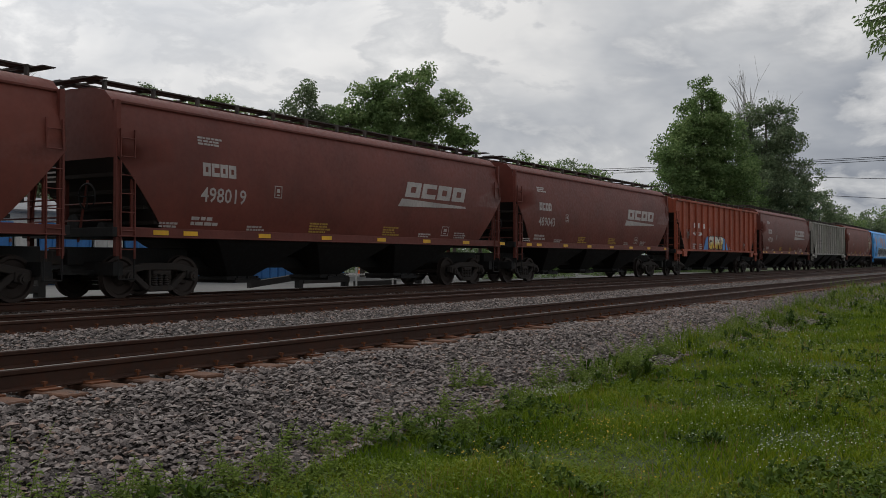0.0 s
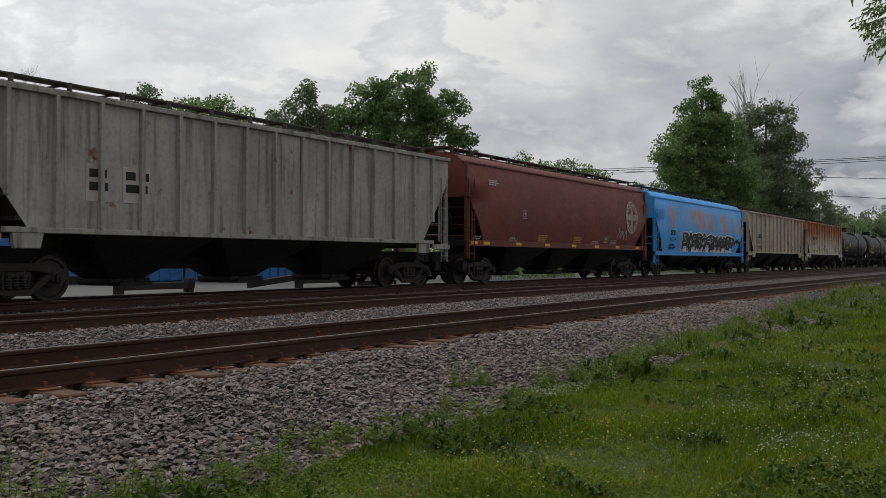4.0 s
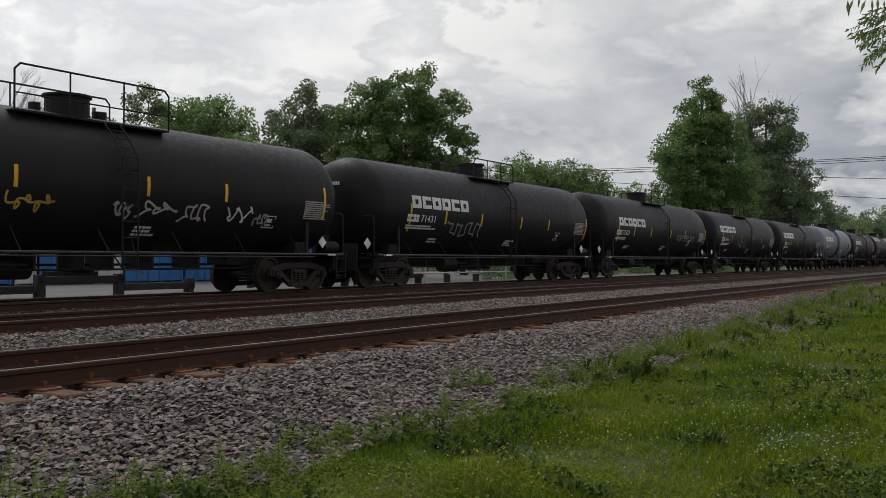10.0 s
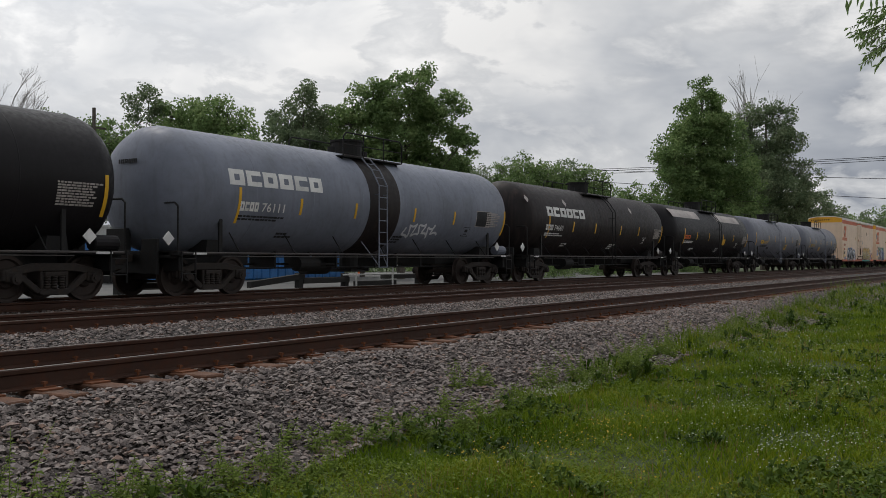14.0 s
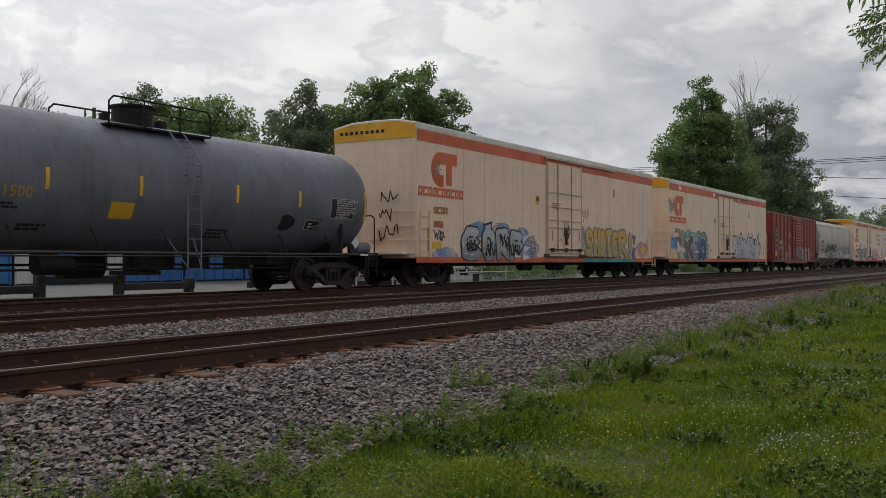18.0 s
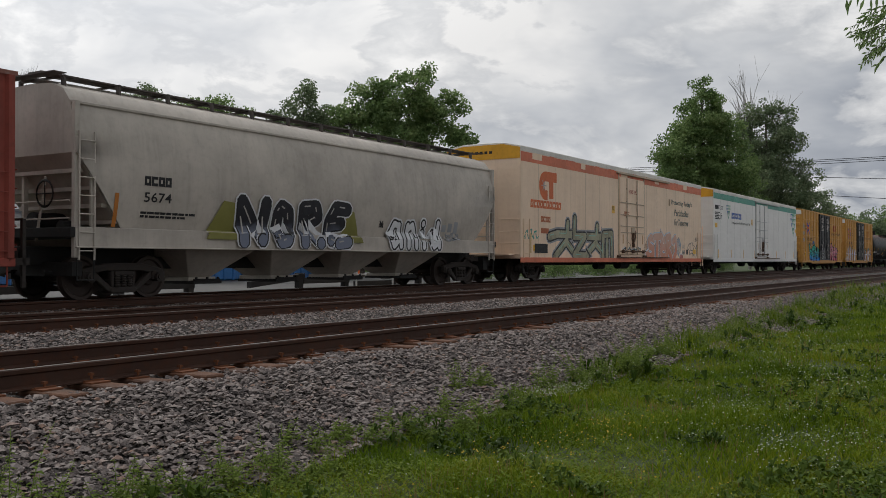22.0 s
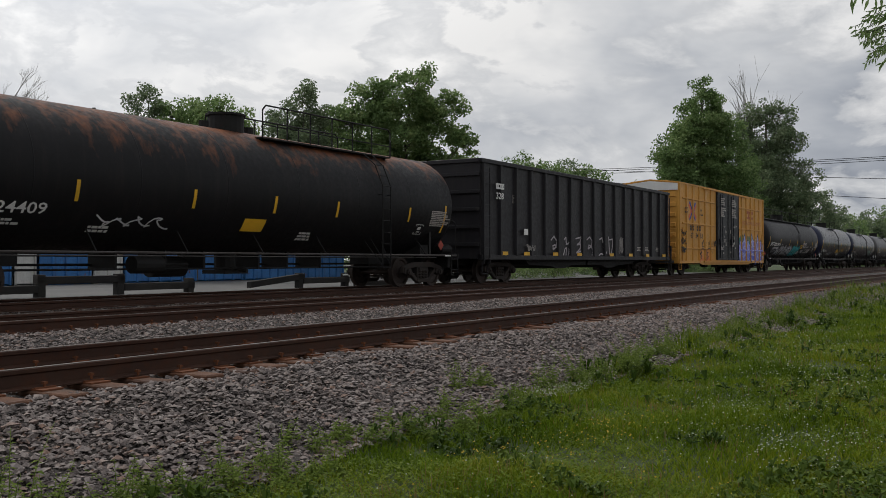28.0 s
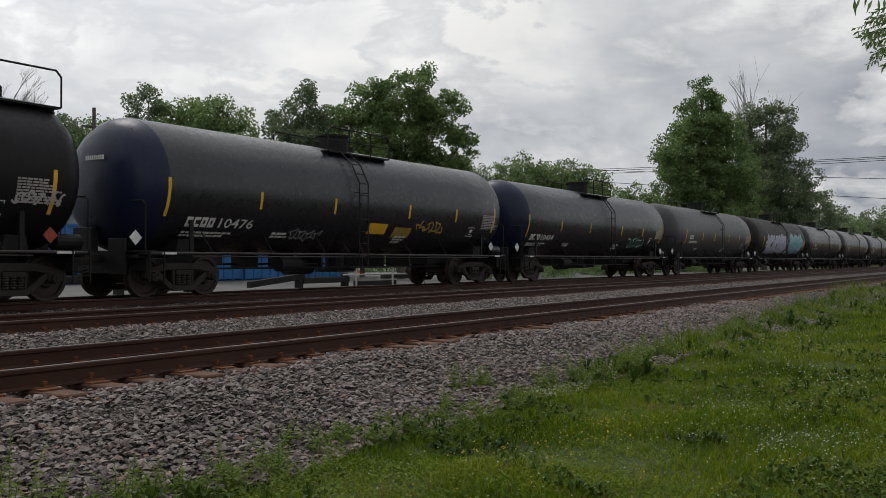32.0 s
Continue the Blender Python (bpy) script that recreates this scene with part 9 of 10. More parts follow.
    sign(c, S_TEAL, rect(2.1, 0.74, 6.0, 0.16), y - 0.012, name="graffiti_shadow", thick=0.008)
    cloud(c, 2.05, 1.75, 0.35, 0.5, S_LILAC, y, 31)
    yy = y - 0.02
    drawn_letters(c, [(L_S, 2.42, 2.95, 1.12, 2.02, B_SHOT), (L_H, 3.36, 3.78, 1.10, 2.05, B_SHOT), (L_O, 4.04, 4.36, 1.10, 2.02, B_SHOT), (L_T, 4.62, 5.12, 1.10, 2.05, B_SHOT), (L_E, 5.36, 5.82, 1.10, 1.98, B_SHOT), (L_R, 6.12, 6.95, 1.10, 2.05, B_SHOT), ([[(0, 1), (0.1, 0.42)], [(0.12, 0.04), (0.13, 0.0)]], 7.46, 7.6, 0.98, 1.92, B_SHOT)], 0.16, yy, S_OFF, S_BLACK, S_WHITE, rim=0.032)
    drawn_letters(c, [([[(0, 1), (1, 0.9)], [(0.5, 0.9), (0.6, 0)]], 7.82, 8.15, 1.62, 1.92, S_PURPLE), (L_E, 7.85, 8.15, 0.98, 1.35, S_PURPLE)], 0.05, yy, None, S_NAVY, None, rim=0.03)
    cloud(c, 9.1, 1.35, 0.8, 0.40, S_ROSE, y, 5)
    tag_lines(c, 1.7, 2.4, 1.0, 0.6, S_GREY, y, seed=34, t=0.012)
    c, e, W = cream_reefer(22, STRIPE_ORANGE)
    r = random.Random(22)
    for i in range(9):
        x = -e + 1.2 + i * 2.1 + r.uniform(-0.5, 0.5)
        sign(c, STRIPE_FADED if i % 3 else CREAM, [(x, 4.54 + r.uniform(0, 0.1)), (x + r.uniform(0.1, 0.3), 4.52), (x + r.uniform(0.3, 0.5), 4.64), (x + r.uniform(0.2, 0.4), 4.76), (x + 0.08, 4.79), (x - 0.06, 4.68)], -W - 0.005, name="peeling_patch", thick=0.004)
    for i in range(5):
        cloud(c, -8.2 + i * 0.95, 1.95 + 0.08 * (i % 2), 0.75, 0.5, S_TEAL, y, 50 + i, i)
        cloud(c, -8.4 + i * 1.05, 1.1, 0.7, 0.25, S_CYAN, y, 70 + i, i)
    yy = y - 0.018
    drawn_letters(c, [(L_K, -7.55, -6.55, 0.98, 1.98, S_PLUM), (L_E, -6.45, -5.75, 0.98, 2.02, B_STEEL), (L_S, -5.62, -4.95, 0.98, 1.98, B_NAVY), (L_O, -4.9, -4.15, 0.98, 1.9, S_NAVY)], 0.17, yy, S_WHITE, S_BLACK, S_OFF)
    drawn_letters(c, [(L_S, -4.0, -3.65, 1.05, 1.65, S_PALE)], 0.06, yy, None, S_BLACK)
    bubble(c, "DS", -10.0, -9.1, 1.45, 2.0, S_BLUE, S_BLUE, y, None, 0.05)
    for word, x0, z0 in (("GSB", -3.6, 1.62), ("STL", -3.7, 1.25), ("MP", -3.15, 1.3)):
        lettered(c, word, x0, x0 + 0.38, z0, z0 + 0.14, S_BLACK, y, name="tag")
    for i, (x, z) in enumerate(((8.2, 1.9), (1.8, 2.2))):
        tag_lines(c, x, z, 0.5, 0.16, S_BLACK, y, seed=150 + i, n=4, t=0.014)
    for i in range(7):
        cloud(c, 2.2 + i * 0.95, 1.7 + 0.15 * (i % 3), 0.28, 0.35, S_BLACK, y, 60 + i, i)
    piece(c, 1.9, 0.93, 6.3, 1.15, 7, [S_CHALK, S_GREY, B_STEEL], S_WHITE, y, seed=37, shine=S_WHITE, wild=0.5, halo=S_BLACK)
    tag_lines(c, -10.4, 3.2, 0.8, 0.9, S_GREY, y, seed=38, t=0.03)

    c, h, e, W = boxcar(23, REDBOX, "oxide-red boxcar with white graffiti", 13, 0.70, 4.27, 4.50, REDBOX, (-1.62, 1.62), GALV_RED, draft=0.74)
    sliding_door(c, REDBOX, -1.55, 1.55, 0.95, 4.14, W, "corrugated", label="closed corrugated door")
    y = -W - 0.001
    post = [-e + 0.10 + (2 * e - 0.2) * i / 13 for i in range(14)]
    made = drawn_letters(c, [(L_M, -4.62, -3.62, 0.82, 1.50, B_BRICK), (L_O, -3.40, -2.98, 0.84, 1.42, B_BRICK), (L_R, -2.62, -1.95, 0.82, 1.52, B_BRICK)], 0.13, y, None, S_CHALK, None, rim=0.022)
    g = Geo()
    flat(g, [(-5.05, 0.98), (-4.7, 0.70), (-1.6, 0.70), (-1.55, 0.80), (-4.2, 0.86), (-4.6, 0.95)], y, None, 0.0025)
    made.append(part("graffiti_base", g, S_GREY, c))
    made += [sign(c, S_GREY, rect(-3.37, 1.09, 0.54, 0.38), y, name="overpainted_patch", thick=0.018), sign(c, S_GREY, rect(-2.54, 1.67, 0.28, 0.27), y, name="overpainted_patch", thick=0.005)]
    made += drawn_letters(c, [(L_R, 1.9, 2.45, 0.92, 1.72, S_CHALK), (L_LOW_I, 2.72, 2.98, 0.92, 1.66, S_GREY), (L_S, 3.22, 4.0, 0.95, 1.78, S_CHALK), (L_U, 3.7, 4.3, 0.85, 1.5, REDBOX), (L_E, 4.38, 4.95, 0.92, 1.75, S_CHALK), (L_R, 5.15, 5.75, 0.92, 1.55, S_GREY)], 0.07, y, S_CHALK, S_DUSK, S_WHITE, "sharp", rim=0.035)
    drape(made, post, 0.075, 0.07)
    drawn_letters(c, [(L_O, -1.12, -0.62, 1.05, 1.70, REDBOX), (L_U, -0.38, 0.05, 1.05, 1.70, S_DUSK), (L_A, 0.22, 0.72, 1.05, 1.75, REDBOX), (L_E, 0.86, 1.30, 1.05, 1.75, S_DUSK)], 0.075, -W - 0.128, S_CHALK, S_BLACK, None, rim=0.03)
    for x, z in ((-2.45, 2.78), (-2.42, 2.62)):
        sign(c, M_OFFWHITE, rect(x, z, 0.26, 0.14 if z < 2.7 else 0.18), -W - 0.002, name="route_card")
    box_mark(c, M_OFFWHITE, -4.12, 1.88, 0.28, 0.25, -W - 0.002)
    for x, z, w2, h2 in ((-5.26, 1.32, 0.44, 0.08), (-2.5, 1.32, 0.52, 0.09), (2.7, 1.24, 0.36, 0.1), (4.5, 1.24, 0.34, 0.1), (6.35, 1.24, 0.34, 0.24)):
        sign(c, END_YELLOW, rect(x, z, w2, h2), -W - 0.001, name="reflector_panel", thick=0.03)
    y = -W - 0.07
    block_logo(c, 4, -6.1, 2.02, 1.25, 0.26, M_OFFWHITE, y, name="owner_mark", gap=0.3)
    lettered(c, "150", -6.1, -5.45, 1.62, 1.88, M_OFFWHITE, y, bold=0.02, name="car_number")
    lettered(c, "189", -5.3, -4.65, 1.62, 1.88, M_OFFWHITE, y, bold=0.02, name="car_number")
    for i in range(5):
        tag_lines(c, -7.3, 2.9 - i * 0.38, 0.55, 0.3, S_GREY, y, seed=44 + i, t=0.012)
    sign(c, M_YELLOW, rect(-7.4, 1.15, 0.5, 0.3), y, name="reflector_panel")

    c, h, e = smooth_hopper(24, PALE_GREY, "pale grey covered hopper wagon with graffiti", bays=4, sill=1.47, beam=0.39, eave=3.98, cut=1.2, mat_bay=PALE_GREY, slope=PALE_GREY)
    w = lambda z: min(hopper_wall(z, low=1.47, high=3.98), -1.52 if z < 1.5 else 0.0)
    block_logo(c, 4, -6.95, 2.4, 0.75, 0.2, M_INK, surface=w, name="owner_mark")
    lettered(c, "5674", -6.95, -6.2, 2.05, 2.26, M_INK, surface=w, bold=0.01, name="car_number")
    bars(c, M_INK, -7.0, 1.85, 0, 1.6, 0.05, 2, 24, surface=w)
    for x0, x1 in ((-5.2, -4.1), (-0.1, 0.75)):
        cloud_pts = [(x0, 1.3), (x1, 1.3), (x1 - 0.1 * (x0 > -3), 2.15), ((x0 + x1) / 2, 2.2)] if x0 < -3 else [(x0, 1.3), (x1, 1.3), ((x0 + x1) / 2, 2.15), (x0, 2.2)]
        sign(c, S_OLIVE, cloud_pts, surface=w, name="graffiti_flank", thick=0.03)
    ww = lambda z: w(z) - 0.032
    drawn_letters(c, [(L_BIG_N, -4.05, -3.22, 1.26, 2.20, B_NORE), (L_O, -2.80, -2.32, 1.26, 2.16, B_NORE), (L_R, -1.82, -1.15, 1.26, 2.20, B_NORE), (L_E, -0.80, 0.05, 1.26, 2.24, B_NORE)], 0.15, 0.0, S_WHITE, S_BLACK, S_OFF, surface=ww, rim=0.042, floor=1.10)
    drawn_letters(c, [(L_LOW_A, 2.12, 2.60, 1.24, 1.90, S_WHITE), (L_LOW_N, 3.0, 3.42, 1.22, 1.90, S_WHITE), (L_LOW_I, 3.72, 4.0, 1.22, 1.95, S_WHITE), (L_LOW_D, 4.28, 4.72, 1.24, 1.95, S_WHITE)], 0.085, 0.0, S_WHITE, S_BLACK, None, surface=ww, rim=0.055, floor=1.10)
    tag_lines(c, 1.6, 1.75, 0.2, 0.2, S_BLACK, surface=w, seed=55, t=0.012)
    for i in range(3):
        sign(c, S_GREY, rect(5.0 + i * 0.36, 1.72, 0.24, 0.22 + 0.06 * i), surface=w, name="overpainted_patch")
    tag_lines(c, 5.2, 1.42, 0.9, 0.3, S_GREY, surface=w, seed=54, t=0.02)
    sign(c, S_ORANGE, rect(-7.7, 1.5, 0.1, 0.7), surface=w, name="reflector_strip")

    c, e, W = cream_reefer(25, STRIPE_FADED, True)
    y = -W
    drawn_letters(c, [(L_A, -8.41, -6.28, 0.95, 2.25, CAMO), (L_Z, -6.56, -5.06, 0.95, 2.35, CAMO), (L_A, -5.58, -3.15, 0.95, 2.20, CAMO), (L_N, -3.39, -2.02, 0.95, 2.40, CAMO)], 0.145, y, S_GREY, S_BLACK, S_MINT, "sharp", rim=0.065)
    for i, x in enumerate((2.6, 4.0, 5.4)):
        cloud(c, x, 1.35, 0.95, 0.45, S_PEACH, y, 140 + i, i)
    drawn_letters(c, [(L_S, 2.35, 3.15, 1.0, 1.95, B_CORAL), (L_T, 3.2, 4.15, 1.0, 2.02, B_CORAL), (L_E, 4.2, 4.9, 1.0, 1.92, B_CORAL), (L_R, 5.05, 5.75, 1.0, 2.05, B_CORAL)], 0.17, y - 0.004, S_PALE, S_WHITE, S_PEACH, "sharp", rim=0.028)
    cloud(c, 7.0, 1.55, 0.42, 0.5, S_PALE, y, 61)
    drawn_letters(c, [([[(0.0, 0.8), (0.55, 1.0), (0.8, 0.62), (0.6, 0.2), (0.2, 0.0)]], 6.1, 6.75, 0.95, 2.0, B_CORAL), ([[(0.3, 0.5), (0.7, 0.45)]], 7.2, 7.7, 0.85, 1.1, S_DULL)], 0.17, y, S_PALE, S_WHITE, None, rim=0.022)
    g = Geo()
    strokes(g, [[(8.58, 1.40), (8.6, 1.58), (8.84, 1.74), (8.98, 1.68), (9.1, 1.76), (9.38, 1.79), (9.5, 1.62), (9.75, 1.62), (10.0, 1.47), (10.17, 1.69), (10.16, 1.2), (9.95, 0.85), (9.85, 0.72)],
                [(8.6, 1.45), (8.85, 1.36), (8.92, 1.12)], [(9.0, 1.66), (9.0, 1.38), (9.4, 1.36)], [(8.95, 1.12), (9.15, 1.22), (9.45, 1.20), (9.5, 1.0)], [(9.6, 1.5), (9.5, 1.2), (9.7, 1.05), (9.75, 1.3)]], 0.018, y, None, 0.006, "round")
    tagged(part("graffiti_outline", g, S_TEALGREY, c), kind="stuff")
    lettered(c, "BRID", 9.87, 10.45, 1.86, 2.08, S_BLACK, y, bold=0.004, slant=-0.15, name="tag")
    lettered(c, "HUSKE", 7.6, 8.02, 1.46, 1.62, S_GREY, y, slant=0.2, name="tag")
    tag_lines(c, 7.65, 1.1, 0.42, 0.3, S_GREY, y, seed=64, n=8, t=0.010)
    sign(c, M_INK, rect(8.32, 1.14, 0.3, 0.26), y, name="data_panel")
    tag_lines(c, -1.1, 1.2, 2.2, 0.28, S_WHITE, y - 0.062, seed=68, t=0.03)
    tag_lines(c, -1.05, 1.17, 2.2, 0.28, S_TEALGREY, y - 0.068, seed=68, t=0.02)
    lettered(c, "HORSE", -0.32, 0.2, 3.9, 4.08, S_DULL, y - 0.062, bold=0.02, name="lettering")
    lettered(c, "EFLY", 0.34, 0.78, 3.9, 4.08, S_DULL, y - 0.062, bold=0.02, name="lettering")
    for i, s in enumerate(("Protecting Today's", "Perishables", "For Tomorrow")):
        tagged(lettered(c, s, 5.8 + 0.5 * (i > 0), 9.3 - 0.6 * (i > 0), 3.64 - i * 0.5, 3.98 - i * 0.5, S_SLOGAN, y, bold=0.02, slant=0.2, name="slogan"), kind="stuff")
    for i, x in enumerate([-e + 0.9 + j * 1.5 for j in range(14)]):
        r = random.Random(i)
        sign(c, STRIPE_FADED if i % 3 else CREAM, rect(x, 4.60, r.uniform(0.3, 0.9), 0.33), y - 0.005, name="peeling_patch", thick=0.004)
    sign(c, M_INK, rect(-10.0, 1.1, 1.1, 0.35), y - 0.01, name="data_panel")
    tag_lines(c, -10.9, 1.6, 1.2, 0.4, S_TEAL, y, seed=63, t=0.02)

    c, h, e, W = reefer(26, CLEAN_WHITE, "clean white refrigerator wagon with a green stripe", STRIPE_GREEN, CLEAN_WHITE, END_YELLOW, ROOF_WHITE, WHITE_TRIM, WHITE_SEAM)
    y = -W
    for cx, cz, s in ((-8.15, 4.2, 1.0), (10.3, 4.42, 2.05)):
        for j, n in enumerate((4, 4, 3, 2, 1)):
            for i in range(n):
                x = cx + (i - n / 2) * 0.23 * s
                z = cz - 0.172 * j * s
                col = (BLUE_MARK, GREEN_MARK, STRIPE_GREEN, LEAF_MARK)[min(3, int((i + (4 - n) / 2) + (j > 3) * 0.3))]
                sign(c, col, [(x, z), (x + 0.205 * s, z), (x + 0.107 * s, z - 0.168 * s)], y, name="emblem_triangle")
    block_logo(c, 7, -7.45, 3.42, 2.35, 0.36, BLUE_MARK, y, name="maker_block", gap=0.2)
    lettered(c, "Reimagining the World's Food Supply Chain", -7.45, -2.95, 3.06, 3.26, M_INK, y, name="slogan")
    block_logo(c, 4, -11.05, 3.86, 0.75, 0.24, M_INK, y, name="owner_mark", slot=False)
    lettered(c, "7300", -10.15, -9.4, 3.86, 4.1, M_INK, y, name="car_number")
    bars(c, M_INK, -11.05, 3.7, y, 0.95, 0.06, 5, 26)
    box_mark(c, M_INK, -9.9, 3.3, 0.3, 0.35, y)
    sign(c, M_YELLOW, rect(-11.1, 2.78, 0.5, 0.26), y, name="reflector_panel", thick=0.008)
    sign(c, M_YELLOW, rect(-2.6, 3.15, 0.3, 0.38), y, name="reflector_panel", thick=0.008)
    sign(c, M_YELLOW, rect(10.9, 3.0, 0.5, 0.26), y, name="reflector_panel", thick=0.008)
    reflectors(c, [-10.45, -7.6, -4.65, -1.9, 1.4, 4.6, 7.6, 10.3], 0.98, 0.5, None, y=y)

    c, W = yellow_boxcar(27, YELLOW_BOX, "66", "45", "87")
    y = -W - 0.001
    made = piece(c, -6.3, 0.74, 3.9, 1.25, 5, B_SEA, S_BLACK, y, seed=76, wild=0.9, shine=S_BLACK, mass=B_SEA)
    made += piece(c, 2.5, 0.78, 4.2, 1.25, 5, B_ROSE, S_BLACK, y, seed=73, wild=0.9, shine=S_PEACH, mass=B_ROSE)
    for i, x in enumerate((-4.9, -3.3)):
        made.append(cloud(c, x, 2.35, 0.2, 0.2, S_SKY, y, 70 + i))
    drape(made, *POSTS[27])
    piece(c, -2.2, 0.95, 2.0, 0.7, 4, S_BLACK, S_GREY, -W - 0.125, seed=74)
    for i in range(3):
        tag_lines(c, -9.4, 2.3 + i * 0.55, 0.8, 0.4, S_OFF, -W - 0.07, seed=75 + i)
    c, W = yellow_boxcar(28, YELLOW_BOX, "67", "02", "31")
    made = piece(c, -9.0, 0.78, 6.0, 1.2, 7, [S_WHITE, S_LILAC], S_GREY, y, seed=81, shine=S_WHITE)
    made += piece(c, 2.4, 0.75, 5.2, 1.15, 5, [S_LILAC, S_WHITE], S_BLACK, y, seed=82, back=S_CYAN, shine=S_WHITE, wild=0.8)
    made.append(cloud(c, 8.2, 1.5, 0.6, 0.8, S_FLAME, y, 83))
    drape(made, *POSTS[28])

    c, h, tl = tank_car(29, TANK_RUST, "black tank wagon with a rust-brown crown", walkway=2.79, dome_dx=3.27, manway_dx=0.2, ladder_dx=4.9, tall=1.06, top=4.11)
    tank_marks(c, h, tl, 29, "224409", M_WHITE, 4, rx=LONG, seed=29, row=1.70, x0=1.55, cw=0.215, dia_mat=RED_MARK)
    sign(c, M_YELLOW, rect(-0.7, 1.52, 0.75, 0.3), surface=tank_wall, name="hazard_panel")
    tag_lines(c, -4.8, 1.5, 1.8, 0.25, S_WHITE, surface=tank_wall, seed=29)

    c, h, e, W = gondola(30, GON_BLACK, "high-sided black ribbed gondola wagon")
    block_logo(c, 4, -9.05, 3.3, 0.6, 0.2, M_WHITE, -W - 0.105, name="owner_mark")
    lettered(c, "328", -9.05, -8.5, 2.95, 3.18, M_WHITE, -W - 0.105, bold=0.02, name="car_number")
    # big single-line letters, one to a bay
    for lines, x0, x1, z0, z1 in (([[(0.0, 0.8), (0.4, 1.0), (0.85, 0.75), (0.7, 0.42), (0.3, 0.3), (0.25, 0.5), (0.6, 0.55), (1.0, 0.3), (0.9, 0.0)]], -4.42, -3.82, 1.02, 1.76),
                                  ([[(0.1, 0.85), (0.35, 0.98), (0.4, 0.6), (0.7, 0.62), (0.95, 0.95), (1.0, 0.75), (0.8, 0.3), (0.75, 0.0)], [(0.0, 0.0), (0.2, 0.35), (0.4, 0.38), (0.35, 0.0)]], -3.28, -2.62, 1.04, 1.76),
                                  ([[(0.0, 0.9), (0.9, 1.0), (0.75, 0.72), (0.2, 0.55), (0.8, 0.6), (0.75, 0.35), (0.1, 0.1), (0.9, 0.2), (0.85, 0.0)]], -2.08, -1.48, 1.06, 1.78),
                                  ([[(0.0, 0.85), (0.45, 1.0), (0.85, 0.8), (0.75, 0.5), (0.2, 0.35), (0.3, 0.55), (0.7, 0.5), (0.95, 0.25), (0.85, 0.0)]], -0.95, -0.30, 1.04, 1.80),
                                  ([[(0.1, 0.9), (0.4, 1.0), (0.5, 0.75), (0.85, 0.85), (0.55, 0.5), (0.8, 0.35), (1.0, 0.15), (0.7, 0.0), (0.3, 0.1), (0.05, 0.0)]], 0.34, 1.22, 1.04, 1.80),
                                  ([[(0.0, 1.0), (0.1, 0.5), (0.2, 0.0)], [(0.1, 0.85), (0.9, 0.9), (0.8, 0.4), (0.55, 0.05)]], 1.45, 1.98, 1.08, 1.84)):
        g = Geo()
        strokes(g, [[(x0 + u * (x1 - x0), z0 + v * (z1 - z0)) for u, v in ln] for ln in lines], 0.028, -W - 0.004, None, 0.006, "round")
        tagged(part("graffiti_tag", g, S_CHALK, c), kind="stuff")
    tag_lines(c, 2.7, 1.1, 0.62, 0.8, S_OFF, -W - 0.004, seed=92, n=9, t=0.014)
    for x in (-8.6, -6.9, -4.43, -2.12, 1.38, 3.72, 5.95, 8.35):
        sign(c, M_YELLOW, rect(x, 1.0, 0.46, 0.13), -W - 0.09, name="reflector_strip")
    for x in (5.0, 6.1, 7.6):
        bars(c, M_OFFWHITE, x, 1.45, -W - 0.002, 0.5, 0.045, 3, int(x * 10))
    box_mark(c, M_OFFWHITE, -7.64, 2.88, 0.26, 0.3, -W)
    tag_lines(c, -6.7, 1.15, 0.7, 0.25, S_OFF, -W - 0.10, seed=98, t=0.02)
    sign(c, M_WHITE, rect(-6.9, 1.75, 0.3, 0.22), -W - 0.10, name="data_panel")

    c, W = yellow_boxcar(31, YELLOW_BOX_B, "67", "34", "18")
    y = -W - 0.001
    made = []
    for i, cx in enumerate((-5.12, -3.86)):
        pts = [(cx + 0.68 * math.cos(math.pi * q / 12), 0.70 + 0.82 * math.sin(math.pi * q / 12)) for q in range(13)]
        g = Geo()
        fan(g, (cx, 1.1), pts, y, None, 0.003 + 0.001 * i)
        made.append(part("graffiti_fill", g, B_FLAME, c))
        g = Geo()
        strokes(g, [pts], 0.025, y, None, 0.006 + 0.001 * i, "round")
        made.append(tagged(part("graffiti_outline", g, S_BLACK, c), kind="stuff"))
        g = Geo()
        strokes(g, [[(cx + 0.06, 1.60), (cx + 0.02, 1.86), (cx + 0.17, 1.74), (cx + 0.28, 1.98), (cx + 0.40, 1.74), (cx + 0.54, 1.86), (cx + 0.50, 1.60), (cx + 0.06, 1.60)], [(cx - 0.30, 0.98), (cx - 0.08, 0.94), (cx - 0.04, 1.06), (cx - 0.28, 1.14), (cx - 0.26, 1.26), (cx - 0.02, 1.26)], [(cx - 0.2, 0.86), (cx - 0.14, 1.36)]], 0.022, y, None, 0.008, "round")
        made.append(tagged(part("graffiti_crown", g, S_BLACK, c), kind="stuff"))
    made += piece(c, 2.4, 0.76, 6.1, 1.30, 7, B_VIOLET, S_FROST, y, seed=106, wild=0.8, back=S_TEAL, shine=S_FROST, halo=S_NAVY, mass=S_NAVY)
    drape(made, *POSTS[31])
    y = -W - 0.07
    for q in range(3):
        tag_lines(c, -9.0, 2.1 - q * 0.45, 0.8, 0.4, S_BLACK, y, seed=104 + q, t=0.02)
    tag_lines(c, -3.0, 1.6, 0.6, 0.4, S_BLACK, y, seed=108, t=0.02)

    c, h, tl = tank_car(32, T, "long black tank wagon with rails along its top", walkway=8.9, tall=0.94, top=4.05)
